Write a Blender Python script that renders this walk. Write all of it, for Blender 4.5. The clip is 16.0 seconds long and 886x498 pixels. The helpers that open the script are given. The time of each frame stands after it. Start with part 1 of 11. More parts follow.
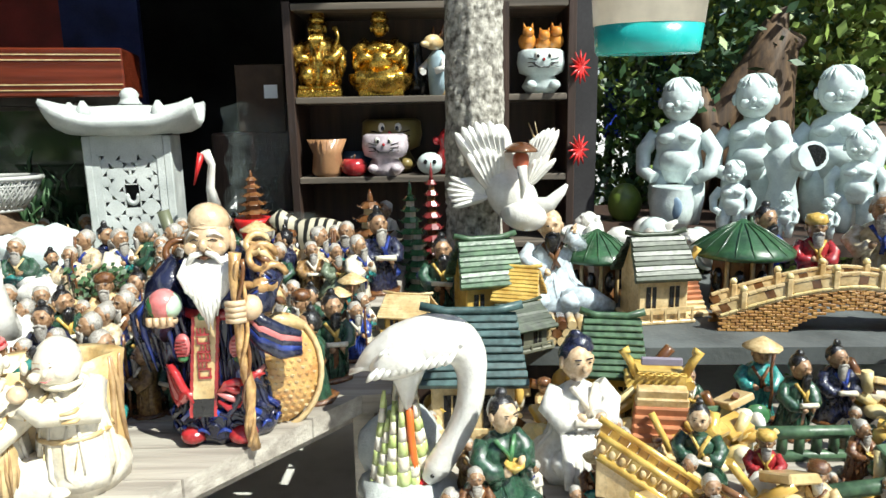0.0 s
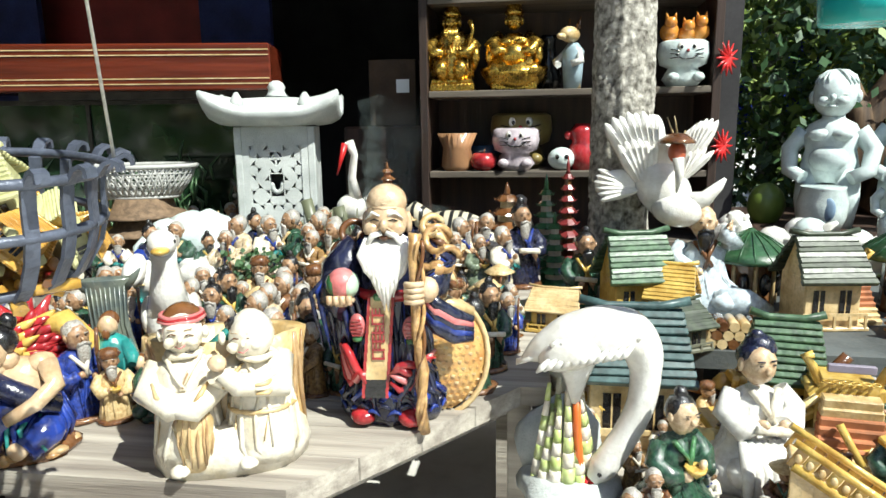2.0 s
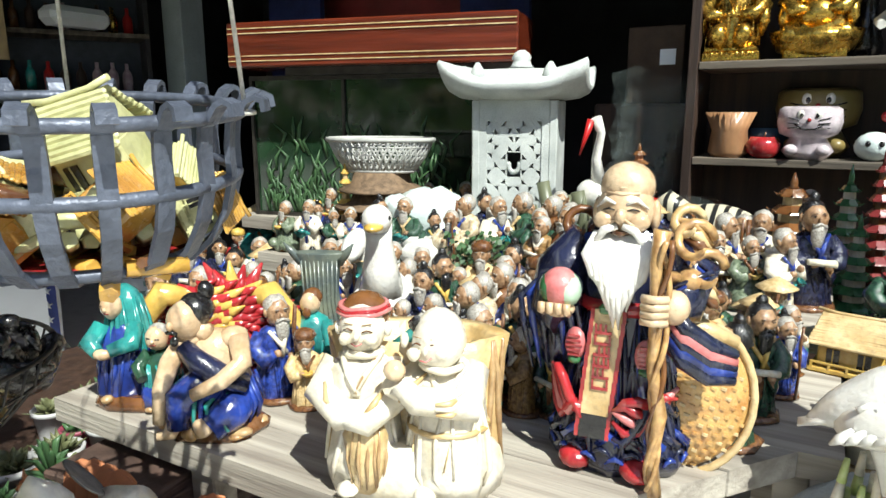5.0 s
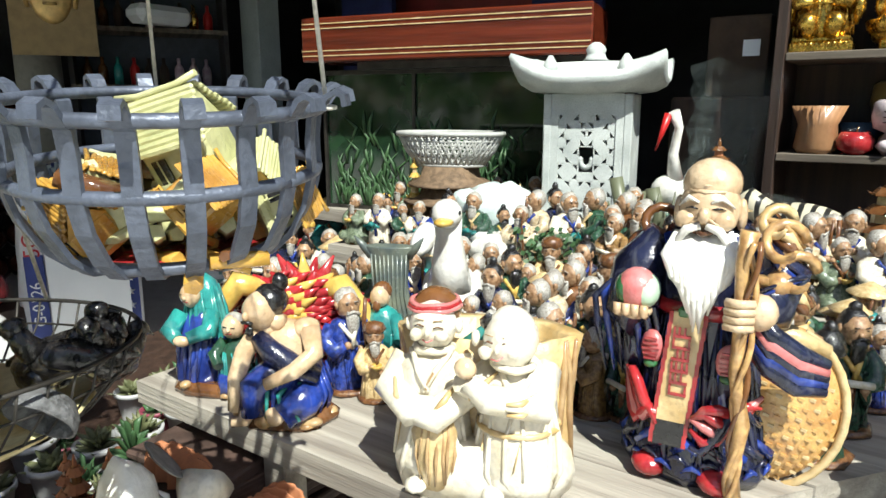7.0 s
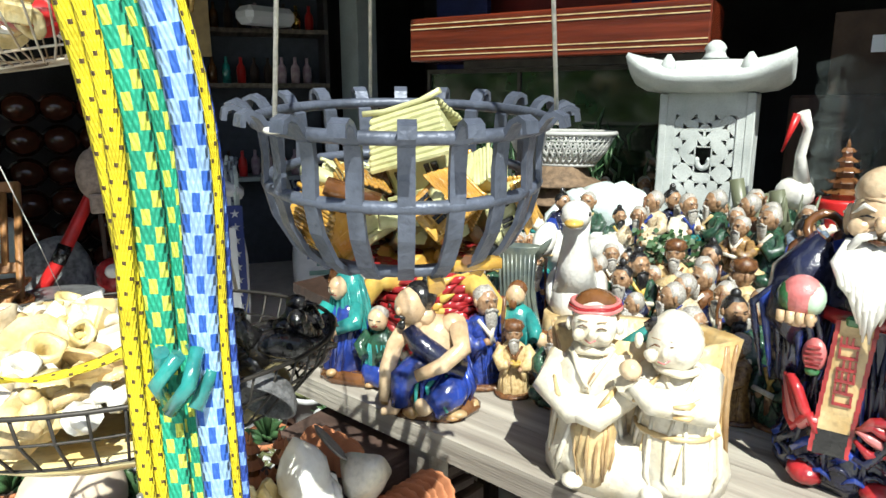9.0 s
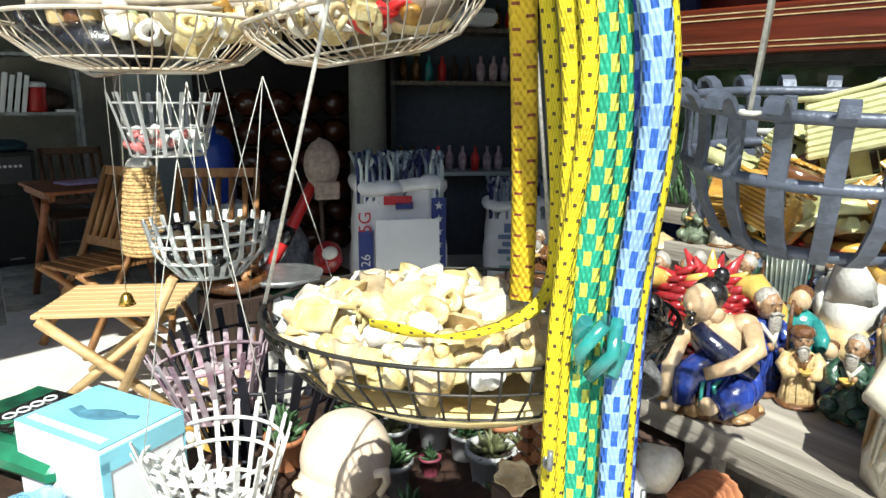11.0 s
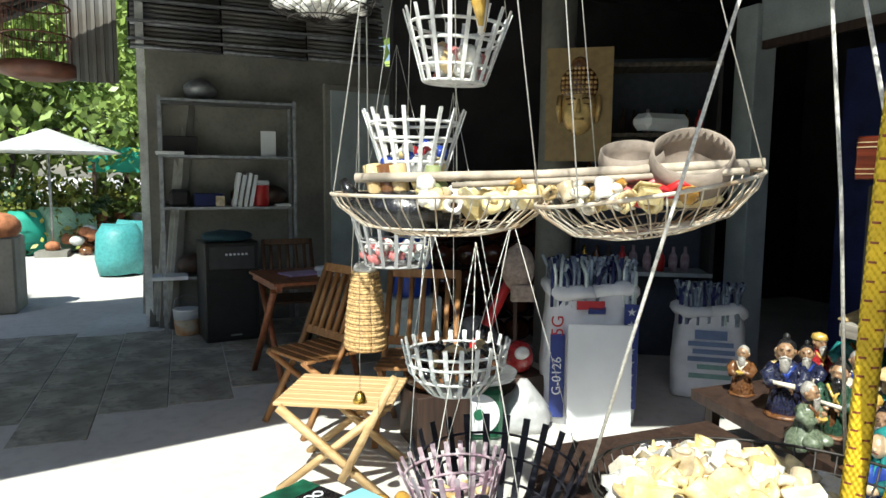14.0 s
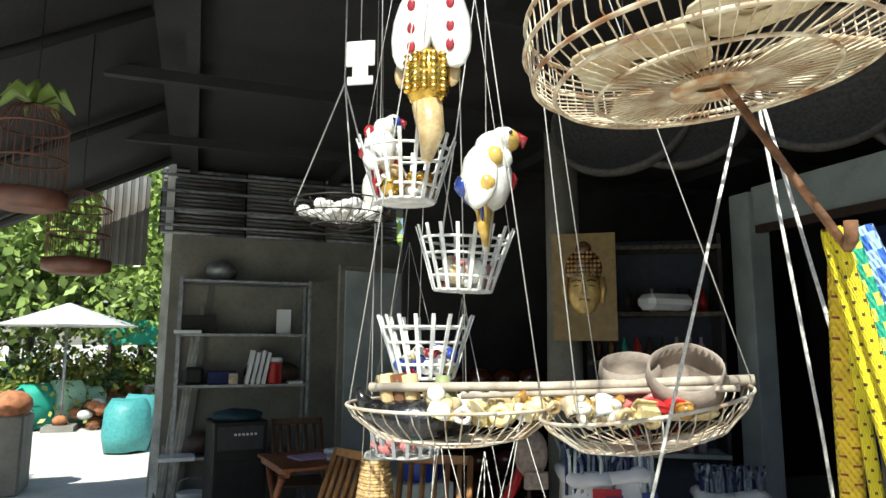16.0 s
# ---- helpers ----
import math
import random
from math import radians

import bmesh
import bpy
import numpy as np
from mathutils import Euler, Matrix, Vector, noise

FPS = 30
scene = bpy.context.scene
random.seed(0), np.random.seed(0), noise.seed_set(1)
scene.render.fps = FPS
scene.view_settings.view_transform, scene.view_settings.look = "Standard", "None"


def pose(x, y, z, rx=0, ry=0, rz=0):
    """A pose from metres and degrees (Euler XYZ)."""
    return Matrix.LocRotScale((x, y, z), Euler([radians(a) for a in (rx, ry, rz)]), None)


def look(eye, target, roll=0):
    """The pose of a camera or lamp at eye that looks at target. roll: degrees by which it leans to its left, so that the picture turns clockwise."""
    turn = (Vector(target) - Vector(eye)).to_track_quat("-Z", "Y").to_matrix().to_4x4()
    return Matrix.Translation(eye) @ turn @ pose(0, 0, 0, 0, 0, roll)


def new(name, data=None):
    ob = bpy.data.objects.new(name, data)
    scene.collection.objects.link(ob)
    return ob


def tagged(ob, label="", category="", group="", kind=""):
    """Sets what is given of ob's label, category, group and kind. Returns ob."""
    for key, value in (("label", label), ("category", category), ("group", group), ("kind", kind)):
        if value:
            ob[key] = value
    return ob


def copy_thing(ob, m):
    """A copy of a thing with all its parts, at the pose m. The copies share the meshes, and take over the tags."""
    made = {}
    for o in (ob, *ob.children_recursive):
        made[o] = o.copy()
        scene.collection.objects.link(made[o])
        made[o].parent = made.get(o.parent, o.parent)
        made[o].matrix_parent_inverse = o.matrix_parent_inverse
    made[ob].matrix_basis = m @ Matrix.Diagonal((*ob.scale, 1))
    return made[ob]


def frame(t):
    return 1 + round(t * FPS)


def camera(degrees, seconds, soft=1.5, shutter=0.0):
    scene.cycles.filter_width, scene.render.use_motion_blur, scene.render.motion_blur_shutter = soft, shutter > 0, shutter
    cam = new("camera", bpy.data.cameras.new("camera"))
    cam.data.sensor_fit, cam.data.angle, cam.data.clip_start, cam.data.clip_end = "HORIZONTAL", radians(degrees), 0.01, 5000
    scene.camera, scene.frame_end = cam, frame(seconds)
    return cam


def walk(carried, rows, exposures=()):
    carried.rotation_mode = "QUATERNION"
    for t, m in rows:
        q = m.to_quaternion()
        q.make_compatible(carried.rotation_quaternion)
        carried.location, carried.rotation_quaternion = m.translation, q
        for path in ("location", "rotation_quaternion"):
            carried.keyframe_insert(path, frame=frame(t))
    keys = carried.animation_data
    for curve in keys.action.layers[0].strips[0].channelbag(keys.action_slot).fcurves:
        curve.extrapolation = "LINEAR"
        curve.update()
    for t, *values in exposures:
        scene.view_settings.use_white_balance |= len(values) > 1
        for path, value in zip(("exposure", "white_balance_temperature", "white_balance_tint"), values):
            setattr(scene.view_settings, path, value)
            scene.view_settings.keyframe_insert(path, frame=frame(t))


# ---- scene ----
cam = camera(67.4, 16.0)
METRES, EYE, TILT, LEAN, TURN = 1.4, 1.34, -11.0, 1.0, 0.0
ROWS = [
    (0.0, 0.0, 0.0, 0.0, -0.0, 0.0, 0.0),
    (0.5, -0.021, 0.005, -0.0068, 0.44, 0.06, -0.23),
    (1.0, -0.0583, 0.0083, -0.0134, 2.06, 0.17, -0.67),
    (1.5, -0.0977, 0.0111, -0.0193, 4.55, 0.29, -1.21),
    (2.0, -0.1177, 0.0202, -0.0264, 7.78, 0.19, -1.72),
    (2.5, -0.1303, 0.0711, -0.0284, 11.32, 0.07, -2.7),
    (3.0, -0.1311, 0.128, -0.017, 16.05, -0.23, -3.62),
    (3.5, -0.1323, 0.156, -0.018, 19.93, -0.3, -4.38),
    (4.0, -0.1428, 0.1894, -0.0199, 23.27, -1.07, -5.14),
    (4.5, -0.1455, 0.208, -0.0186, 26.39, -1.85, -5.76),
    (7.0, -0.1589, 0.2147, -0.0169, 34.64, -3.63, -7.05),
    (7.5, -0.1563, 0.2069, -0.0219, 35.34, -3.82, -7.08),
    (8.0, -0.1668, 0.1943, -0.0318, 36.22, -4.3, -7.24),
    (8.5, -0.1915, 0.1703, -0.0238, 38.0, -4.42, -7.45),
    (9.0, -0.2156, 0.1401, -0.0203, 41.04, -4.9, -7.85),
    (9.5, -0.2376, 0.104, -0.0266, 44.59, -5.44, -8.48),
    (10.0, -0.2626, 0.0673, -0.0457, 48.12, -5.97, -8.98),
    (12.5, -0.3583, -0.0919, -0.0666, 62.82, -8.78, -10.9),
    (13.0, -0.3641, -0.1409, -0.0511, 64.75, -8.94, -11.01),
    (13.5, -0.3384, -0.1792, -0.0135, 66.76, -6.93, -11.13),
    (14.0, -0.3137, -0.2048, 0.0281, 68.26, -2.96, -11.11),
    (14.5, -0.2906, -0.2154, 0.0613, 68.6, 1.19, -11.15),
    (15.0, -0.2691, -0.2256, 0.0868, 68.87, 5.04, -11.05),
    (15.5, -0.2542, -0.2379, 0.1006, 69.07, 8.47, -11.04),
    (16.0, -0.2422, -0.2436, 0.0985, 69.28, 11.03, -10.88),
]
walk(cam, [(t, pose(0, 0, EYE, TILT, LEAN, TURN) @ pose(METRES * x, METRES * y, METRES * z, 90 + pitch, roll, yaw)) for t, x, y, z, yaw, pitch, roll in ROWS])

# ---- daylight ----
SUN_TO = Vector((0.66, -0.46, 1.0)).normalized()
world = bpy.data.worlds.new("sky")
scene.world = world
world.use_nodes = True
wn = world.node_tree.nodes
sky = wn.new("ShaderNodeTexSky")
sky.sky_type = "NISHITA"
sky.sun_disc = False
sky.sun_elevation = math.asin(SUN_TO.z)
sky.sun_rotation = math.atan2(SUN_TO.x, SUN_TO.y)
world.node_tree.links.new(sky.outputs[0], wn["Background"].inputs[0])
wn["Background"].inputs[1].default_value = 0.085
sun_data = bpy.data.lights.new("sun", "SUN")
sun_data.energy = 5.0
sun_data.angle = radians(0.53)
sun_data.color = (0.93, 0.96, 0.88)
sun = new("sun", sun_data)
sun.matrix_world = look(SUN_TO * 30, (0, 0, 0))
scene.view_settings.exposure = 0.74


# ---- materials ----
MATS = {}


def mat(name, col, rough=0.5, metal=0.0, var=0.18, scale=18.0, bump=0.15, bscale=70.0, coat=0.0, col2=None, dirt=0.0, trans=0.0, alpha=1.0):
    if name in MATS:
        return MATS[name]
    m = bpy.data.materials.new(name)
    m.use_nodes = True
    nt = m.node_tree
    n, l = nt.nodes, nt.links
    b = n["Principled BSDF"]
    tc = n.new("ShaderNodeTexCoord")
    n1 = n.new("ShaderNodeTexNoise")
    n1.inputs["Scale"].default_value = scale
    n1.inputs["Detail"].default_value = 4
    n2 = n.new("ShaderNodeTexNoise")
    n2.inputs["Scale"].default_value = bscale
    n2.inputs["Detail"].default_value = 5
    l.new(tc.outputs["Object"], n1.inputs["Vector"])
    l.new(tc.outputs["Object"], n2.inputs["Vector"])
    ramp = n.new("ShaderNodeValToRGB")
    c = Vector(col)
    lo = c * (1 - var) if col2 is None else Vector(col2)
    hi = c * (1 + var * 0.6) if col2 is None else c
    ramp.color_ramp.elements[0].position, ramp.color_ramp.elements[1].position = 0.32, 0.66
    ramp.color_ramp.elements[0].color = (*[min(1, v) for v in lo], 1)
    ramp.color_ramp.elements[1].color = (*[min(0.95, v) for v in hi], 1)
    l.new(n1.outputs["Fac"], ramp.inputs["Fac"])
    out = ramp.outputs["Color"]
    if dirt:
        mx = n.new("ShaderNodeMix")
        mx.data_type = "RGBA"
        r2 = n.new("ShaderNodeValToRGB")
        r2.color_ramp.elements[0].position, r2.color_ramp.elements[1].position = 0.48, 0.72
        l.new(n2.outputs["Fac"], r2.inputs["Fac"])
        sc = n.new("ShaderNodeMath")
        sc.operation = "MULTIPLY"
        sc.inputs[1].default_value = dirt
        l.new(r2.outputs["Color"], sc.inputs[0])
        l.new(sc.outputs[0], mx.inputs["Factor"])
        l.new(out, mx.inputs["A"])
        mx.inputs["B"].default_value = (*[v * 0.3 for v in col], 1)
        out = mx.outputs["Result"]
    l.new(out, b.inputs["Base Color"])
    b.inputs["Metallic"].default_value = metal
    rr = n.new("ShaderNodeMapRange")
    rr.inputs["To Min"].default_value = max(0.03, rough * 0.75)
    rr.inputs["To Max"].default_value = min(1, rough * 1.3)
    l.new(n2.outputs["Fac"], rr.inputs["Value"])
    l.new(rr.outputs[0], b.inputs["Roughness"])
    b.inputs["Coat Weight"].default_value = coat
    b.inputs["Coat Roughness"].default_value = 0.08
    if trans:
        b.inputs["Transmission Weight"].default_value = trans
    b.inputs["Alpha"].default_value = alpha
    if bump:
        bp = n.new("ShaderNodeBump")
        bp.inputs["Strength"].default_value = bump
        bp.inputs["Distance"].default_value = 0.004
        l.new(n2.outputs["Fac"], bp.inputs["Height"])
        l.new(bp.outputs[0], b.inputs["Normal"])
    MATS[name] = m
    return m


def glaze(name, col, col2=None, rough=0.16, scale=22.0, dirt=0.25, glint_mottle=0.14):
    """Fired glaze: mottled colour, brown specks and pale streaks, part mottling, part painted highlight."""
    if name in MATS:
        return MATS[name]
    m = mat(name, col, rough=rough, var=0.3, scale=scale, bump=0.35, bscale=110, coat=0.5, col2=col2, dirt=dirt)
    n, l = m.node_tree.nodes, m.node_tree.links
    b = n["Principled BSDF"]
    src = b.inputs["Base Color"].links[0].from_socket
    tc = [x for x in n if x.type == "TEX_COORD"][0]
    mp = n.new("ShaderNodeMapping")
    mp.inputs["Scale"].default_value = (1.0, 1.0, 0.35)
    oi = n.new("ShaderNodeObjectInfo")
    l.new(oi.outputs["Random"], mp.inputs["Location"])
    l.new(tc.outputs["Object"], mp.inputs["Vector"])
    no = n.new("ShaderNodeTexNoise")
    no.inputs["Scale"].default_value = scale * 2.6
    no.inputs["Detail"].default_value = 6
    no.inputs["Distortion"].default_value = 0.8
    l.new(mp.outputs[0], no.inputs["Vector"])
    rp = n.new("ShaderNodeMapRange")
    rp.inputs["From Min"].default_value, rp.inputs["From Max"].default_value = 0.54, 0.72
    rp.inputs["To Max"].default_value = glint_mottle
    l.new(no.outputs["Fac"], rp.inputs["Value"])
    mx = n.new("ShaderNodeMix")
    mx.data_type = "RGBA"
    l.new(rp.outputs[0], mx.inputs["Factor"])
    l.new(src, mx.inputs["A"])
    mx.inputs["B"].default_value = (*[c * 0.55 + w * 0.45 for c, w in zip(col, (0.66, 0.66, 0.56))], 1)
    l.new(mx.outputs["Result"], b.inputs["Base Color"])
    return m


def wood(name, col, col2, axis=0, rough=0.6, scale=9.0, stretch=14.0, bump=0.4):
    if name in MATS:
        return MATS[name]
    m = mat(name, col, rough=rough, col2=col2, scale=scale, bump=bump, bscale=40)
    n, l = m.node_tree.nodes, m.node_tree.links
    tc = [x for x in n if x.type == "TEX_COORD"][0]
    mp = n.new("ShaderNodeMapping")
    s = [stretch, stretch, stretch]
    s[axis] = 0.8
    mp.inputs["Scale"].default_value = s
    oi = n.new("ShaderNodeObjectInfo")
    l.new(oi.outputs["Random"], mp.inputs["Location"])
    l.new(tc.outputs["Object"], mp.inputs["Vector"])
    for x in n:
        if x.type == "TEX_NOISE":
            x.inputs["Scale"].default_value = scale * (0.25 if x.inputs["Scale"].default_value == scale else 1.1)
            l.new(mp.outputs[0], x.inputs["Vector"])
    return m


WHITE = glaze("white_ceramic", (0.84, 0.83, 0.79), (0.66, 0.63, 0.57), dirt=0.12)
PALE = glaze("pale_stoneware", (0.68, 0.77, 0.75), (0.52, 0.61, 0.6), rough=0.4, dirt=0.15)
CREAM = glaze("cream_ceramic", (0.68, 0.58, 0.42), (0.4, 0.29, 0.16))
IVORY = glaze("ivory_ceramic", (0.78, 0.74, 0.65), (0.66, 0.58, 0.42), rough=0.3, dirt=0.3)
NAVY = glaze("navy_glaze", (0.018, 0.022, 0.06), (0.006, 0.007, 0.018), rough=0.2)
BLUE = glaze("cobalt_glaze", (0.025, 0.06, 0.34), (0.01, 0.018, 0.09), rough=0.12)
GREEN = glaze("bottle_green_glaze", (0.03, 0.09, 0.05), (0.012, 0.035, 0.025), rough=0.18)
LEAFG = glaze("leaf_green_glaze", (0.07, 0.22, 0.08), (0.02, 0.09, 0.035), rough=0.2)
ROOFG = mat("green_roof_glaze", (0.09, 0.17, 0.09), rough=0.38, var=0.4, scale=40, col2=(0.03, 0.06, 0.035), bump=0.3, dirt=0.4)
TEAL = glaze("teal_glaze", (0.03, 0.3, 0.27), (0.02, 0.12, 0.13), rough=0.15)
RED = glaze("red_glaze", (0.46, 0.03, 0.035), (0.2, 0.012, 0.015))
PINK = glaze("pink_glaze", (0.7, 0.25, 0.24), (0.5, 0.12, 0.12), rough=0.3)
YELLOW = glaze("straw_yellow_glaze", (0.72, 0.5, 0.13), (0.45, 0.26, 0.05))
BUFF = glaze("buff_ceramic", (0.72, 0.55, 0.3), (0.46, 0.3, 0.12), rough=0.35, dirt=0.4)
PALEY = glaze("pale_yellow_ceramic", (0.82, 0.71, 0.4), (0.64, 0.46, 0.17), rough=0.3, dirt=0.3)
GOLD = mat("gold_leaf", (0.72, 0.45, 0.09), rough=0.26, metal=0.95, var=0.4, scale=45, bump=0.4, bscale=90, dirt=0.5)
BROWN = glaze("brown_glaze", (0.2, 0.085, 0.03), (0.07, 0.025, 0.01))
TERRA = mat("terracotta", (0.42, 0.16, 0.07), rough=0.75, var=0.35, bump=0.3)
SKIN = glaze("flesh_glaze", (0.7, 0.53, 0.35), (0.46, 0.29, 0.16), rough=0.22, dirt=0.3)
BLACK = glaze("black_glaze", (0.012, 0.011, 0.012), rough=0.25)
HAIR = glaze("grey_white_hair", (0.52, 0.5, 0.46), (0.2, 0.17, 0.14), rough=0.35, scale=60)
IRON = mat("grey_painted_iron", (0.1, 0.115, 0.155), rough=0.42, metal=0.25, var=0.35, scale=25, bump=0.35, bscale=160, dirt=0.35)
DKIRON = mat("dark_wire", (0.05, 0.045, 0.04), rough=0.5, metal=0.6, var=0.4)
RUSTY = mat("rusty_cream_wire", (0.78, 0.7, 0.52), rough=0.6, var=0.5, scale=22, col2=(0.26, 0.12, 0.05), bump=0.3)
WIREW = mat("white_coated_wire", (0.66, 0.62, 0.53), rough=0.5, var=0.4, scale=14, col2=(0.35, 0.22, 0.11))
PLASTW = mat("white_painted_slats", (0.82, 0.81, 0.78), rough=0.5, var=0.3, scale=20, dirt=0.3)
PURP = mat("purple_painted_slats", (0.3, 0.17, 0.22), rough=0.5, var=0.5, scale=25, col2=(0.55, 0.47, 0.5))
DKSLAT = mat("black_painted_slats", (0.02, 0.02, 0.03), rough=0.5, var=0.4)
CORD = mat("white_cord", (0.62, 0.6, 0.55), rough=0.9, var=0.25, scale=200)
TABLEW = wood("weathered_grey_planks", (0.45, 0.41, 0.35), (0.22, 0.19, 0.16), axis=0, rough=0.75, bump=0.7)
DARKW = wood("dark_shop_wood", (0.06, 0.032, 0.022), (0.025, 0.014, 0.01), axis=2, rough=0.55)
DARKWX = wood("dark_shelf_board", (0.16, 0.13, 0.1), (0.06, 0.05, 0.04), axis=0, rough=0.7)
REDW = wood("varnished_red_wood", (0.15, 0.026, 0.011), (0.06, 0.01, 0.004), axis=0, rough=0.22)
CHAIRW = wood("honey_teak", (0.42, 0.21, 0.08), (0.26, 0.11, 0.035), axis=2, rough=0.5)
TEAKX = wood("red_teak", (0.3, 0.1, 0.04), (0.16, 0.05, 0.02), axis=0, rough=0.5)
WICKER = mat("wicker", (0.55, 0.36, 0.16), rough=0.8, var=0.5, scale=70, bump=0.8, bscale=150)
BARK = mat("grey_bark", (0.6, 0.57, 0.5), rough=0.9, var=0.6, scale=42, bump=1.0, bscale=80, col2=(0.07, 0.06, 0.045), dirt=0.6)
STONE = mat("carved_white_stone", (0.58, 0.61, 0.59), rough=0.7, var=0.25, scale=9, bump=0.5, bscale=190, col2=(0.38, 0.41, 0.4), dirt=0.2)
CONC = mat("grey_wall_plaster", (0.23, 0.22, 0.19), rough=0.85, var=0.25, scale=2.5, bump=0.3, bscale=30, dirt=0.2)
POSTM = mat("grey_painted_post", (0.36, 0.41, 0.41), rough=0.6, var=0.2, scale=4, bump=0.15, dirt=0.15)
INNER = mat("interior_shade_dark", (0.03, 0.028, 0.03), rough=0.8, var=0.4, scale=3)
NAVYW = mat("navy_curtain", (0.018, 0.026, 0.11), rough=0.85, var=0.4, scale=5)
REDWALL = mat("dark_red_panel", (0.2, 0.02, 0.02), rough=0.6, var=0.3, scale=4)
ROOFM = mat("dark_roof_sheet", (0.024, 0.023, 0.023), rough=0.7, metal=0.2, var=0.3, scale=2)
TIN = mat("corrugated_tin", (0.22, 0.22, 0.21), rough=0.5, metal=0.5, var=0.4, scale=3, col2=(0.14, 0.12, 0.1))
STEEL = mat("galvanised_steel", (0.3, 0.31, 0.32), rough=0.45, metal=0.7, var=0.3)
# sun on the foliage is put into this brighter leaf green
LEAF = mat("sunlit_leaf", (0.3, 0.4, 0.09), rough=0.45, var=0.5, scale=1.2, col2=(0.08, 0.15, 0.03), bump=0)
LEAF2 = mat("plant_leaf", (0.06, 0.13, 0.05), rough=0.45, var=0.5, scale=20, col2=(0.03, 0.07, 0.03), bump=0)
SOIL = mat("potting_soil", (0.04, 0.028, 0.02), rough=0.95, var=0.4, scale=60, bump=0.6)
SACKM = mat("woven_plastic_sack", (0.78, 0.79, 0.82), rough=0.55, var=0.15, scale=6, bump=0.4, bscale=300)
PAPER = mat("white_sheet", (0.82, 0.84, 0.86), rough=0.6, var=0.08, scale=3, bump=0.05)
CYANB = mat("cyan_carton", (0.25, 0.6, 0.72), rough=0.4, var=0.15, scale=5, bump=0.05)
WHITEB = mat("white_carton", (0.78, 0.8, 0.82), rough=0.45, var=0.06, scale=5, bump=0.05)
GREENB = mat("green_printed_bag", (0.02, 0.2, 0.1), rough=0.35, var=0.5, scale=7, col2=(0.008, 0.03, 0.02), bump=0.2)
GREENP = mat("green_enamel", (0.02, 0.14, 0.07), rough=0.3, var=0.2)
BLUEP = mat("blue_plastic", (0.02, 0.06, 0.35), rough=0.3, var=0.2)
REDP = mat("red_plastic", (0.55, 0.02, 0.02), rough=0.35, var=0.15)
INK = mat("navy_print", (0.03, 0.05, 0.22), rough=0.5, var=0.1)
INKR = mat("red_print", (0.5, 0.03, 0.04), rough=0.5, var=0.1)
INKY = mat("yellow_print", (0.8, 0.6, 0.02), rough=0.5, var=0.1)
GREYC = mat("faded_cap_cloth", (0.32, 0.25, 0.21), rough=0.95, var=0.3, scale=40)
BLKPL = mat("black_speaker_plastic", (0.012, 0.012, 0.013), rough=0.4, var=0.3)
FILM = mat("clear_plastic_film", (0.22, 0.27, 0.26), rough=0.1, var=0.1, bump=0.9, bscale=22, coat=1.0, alpha=0.075)
TANKG = mat("algae_tank_glass", (0.016, 0.045, 0.02), rough=0.06, var=0.8, scale=7, col2=(0.004, 0.012, 0.006), bump=0, coat=0.6)
# yard paler for sun glare, stained slabs darker for the shaded floor
CONCF = mat("worn_concrete_floor", (0.66, 0.64, 0.6), rough=0.85, var=0.3, scale=0.9, bump=0.5, bscale=12, col2=(0.5, 0.48, 0.44), dirt=0.2)
SLABM = mat("floor_slab", (0.5, 0.46, 0.38), rough=0.75, var=0.35, scale=3.2, bump=0.8, bscale=14, col2=(0.2, 0.18, 0.145), dirt=0.75)


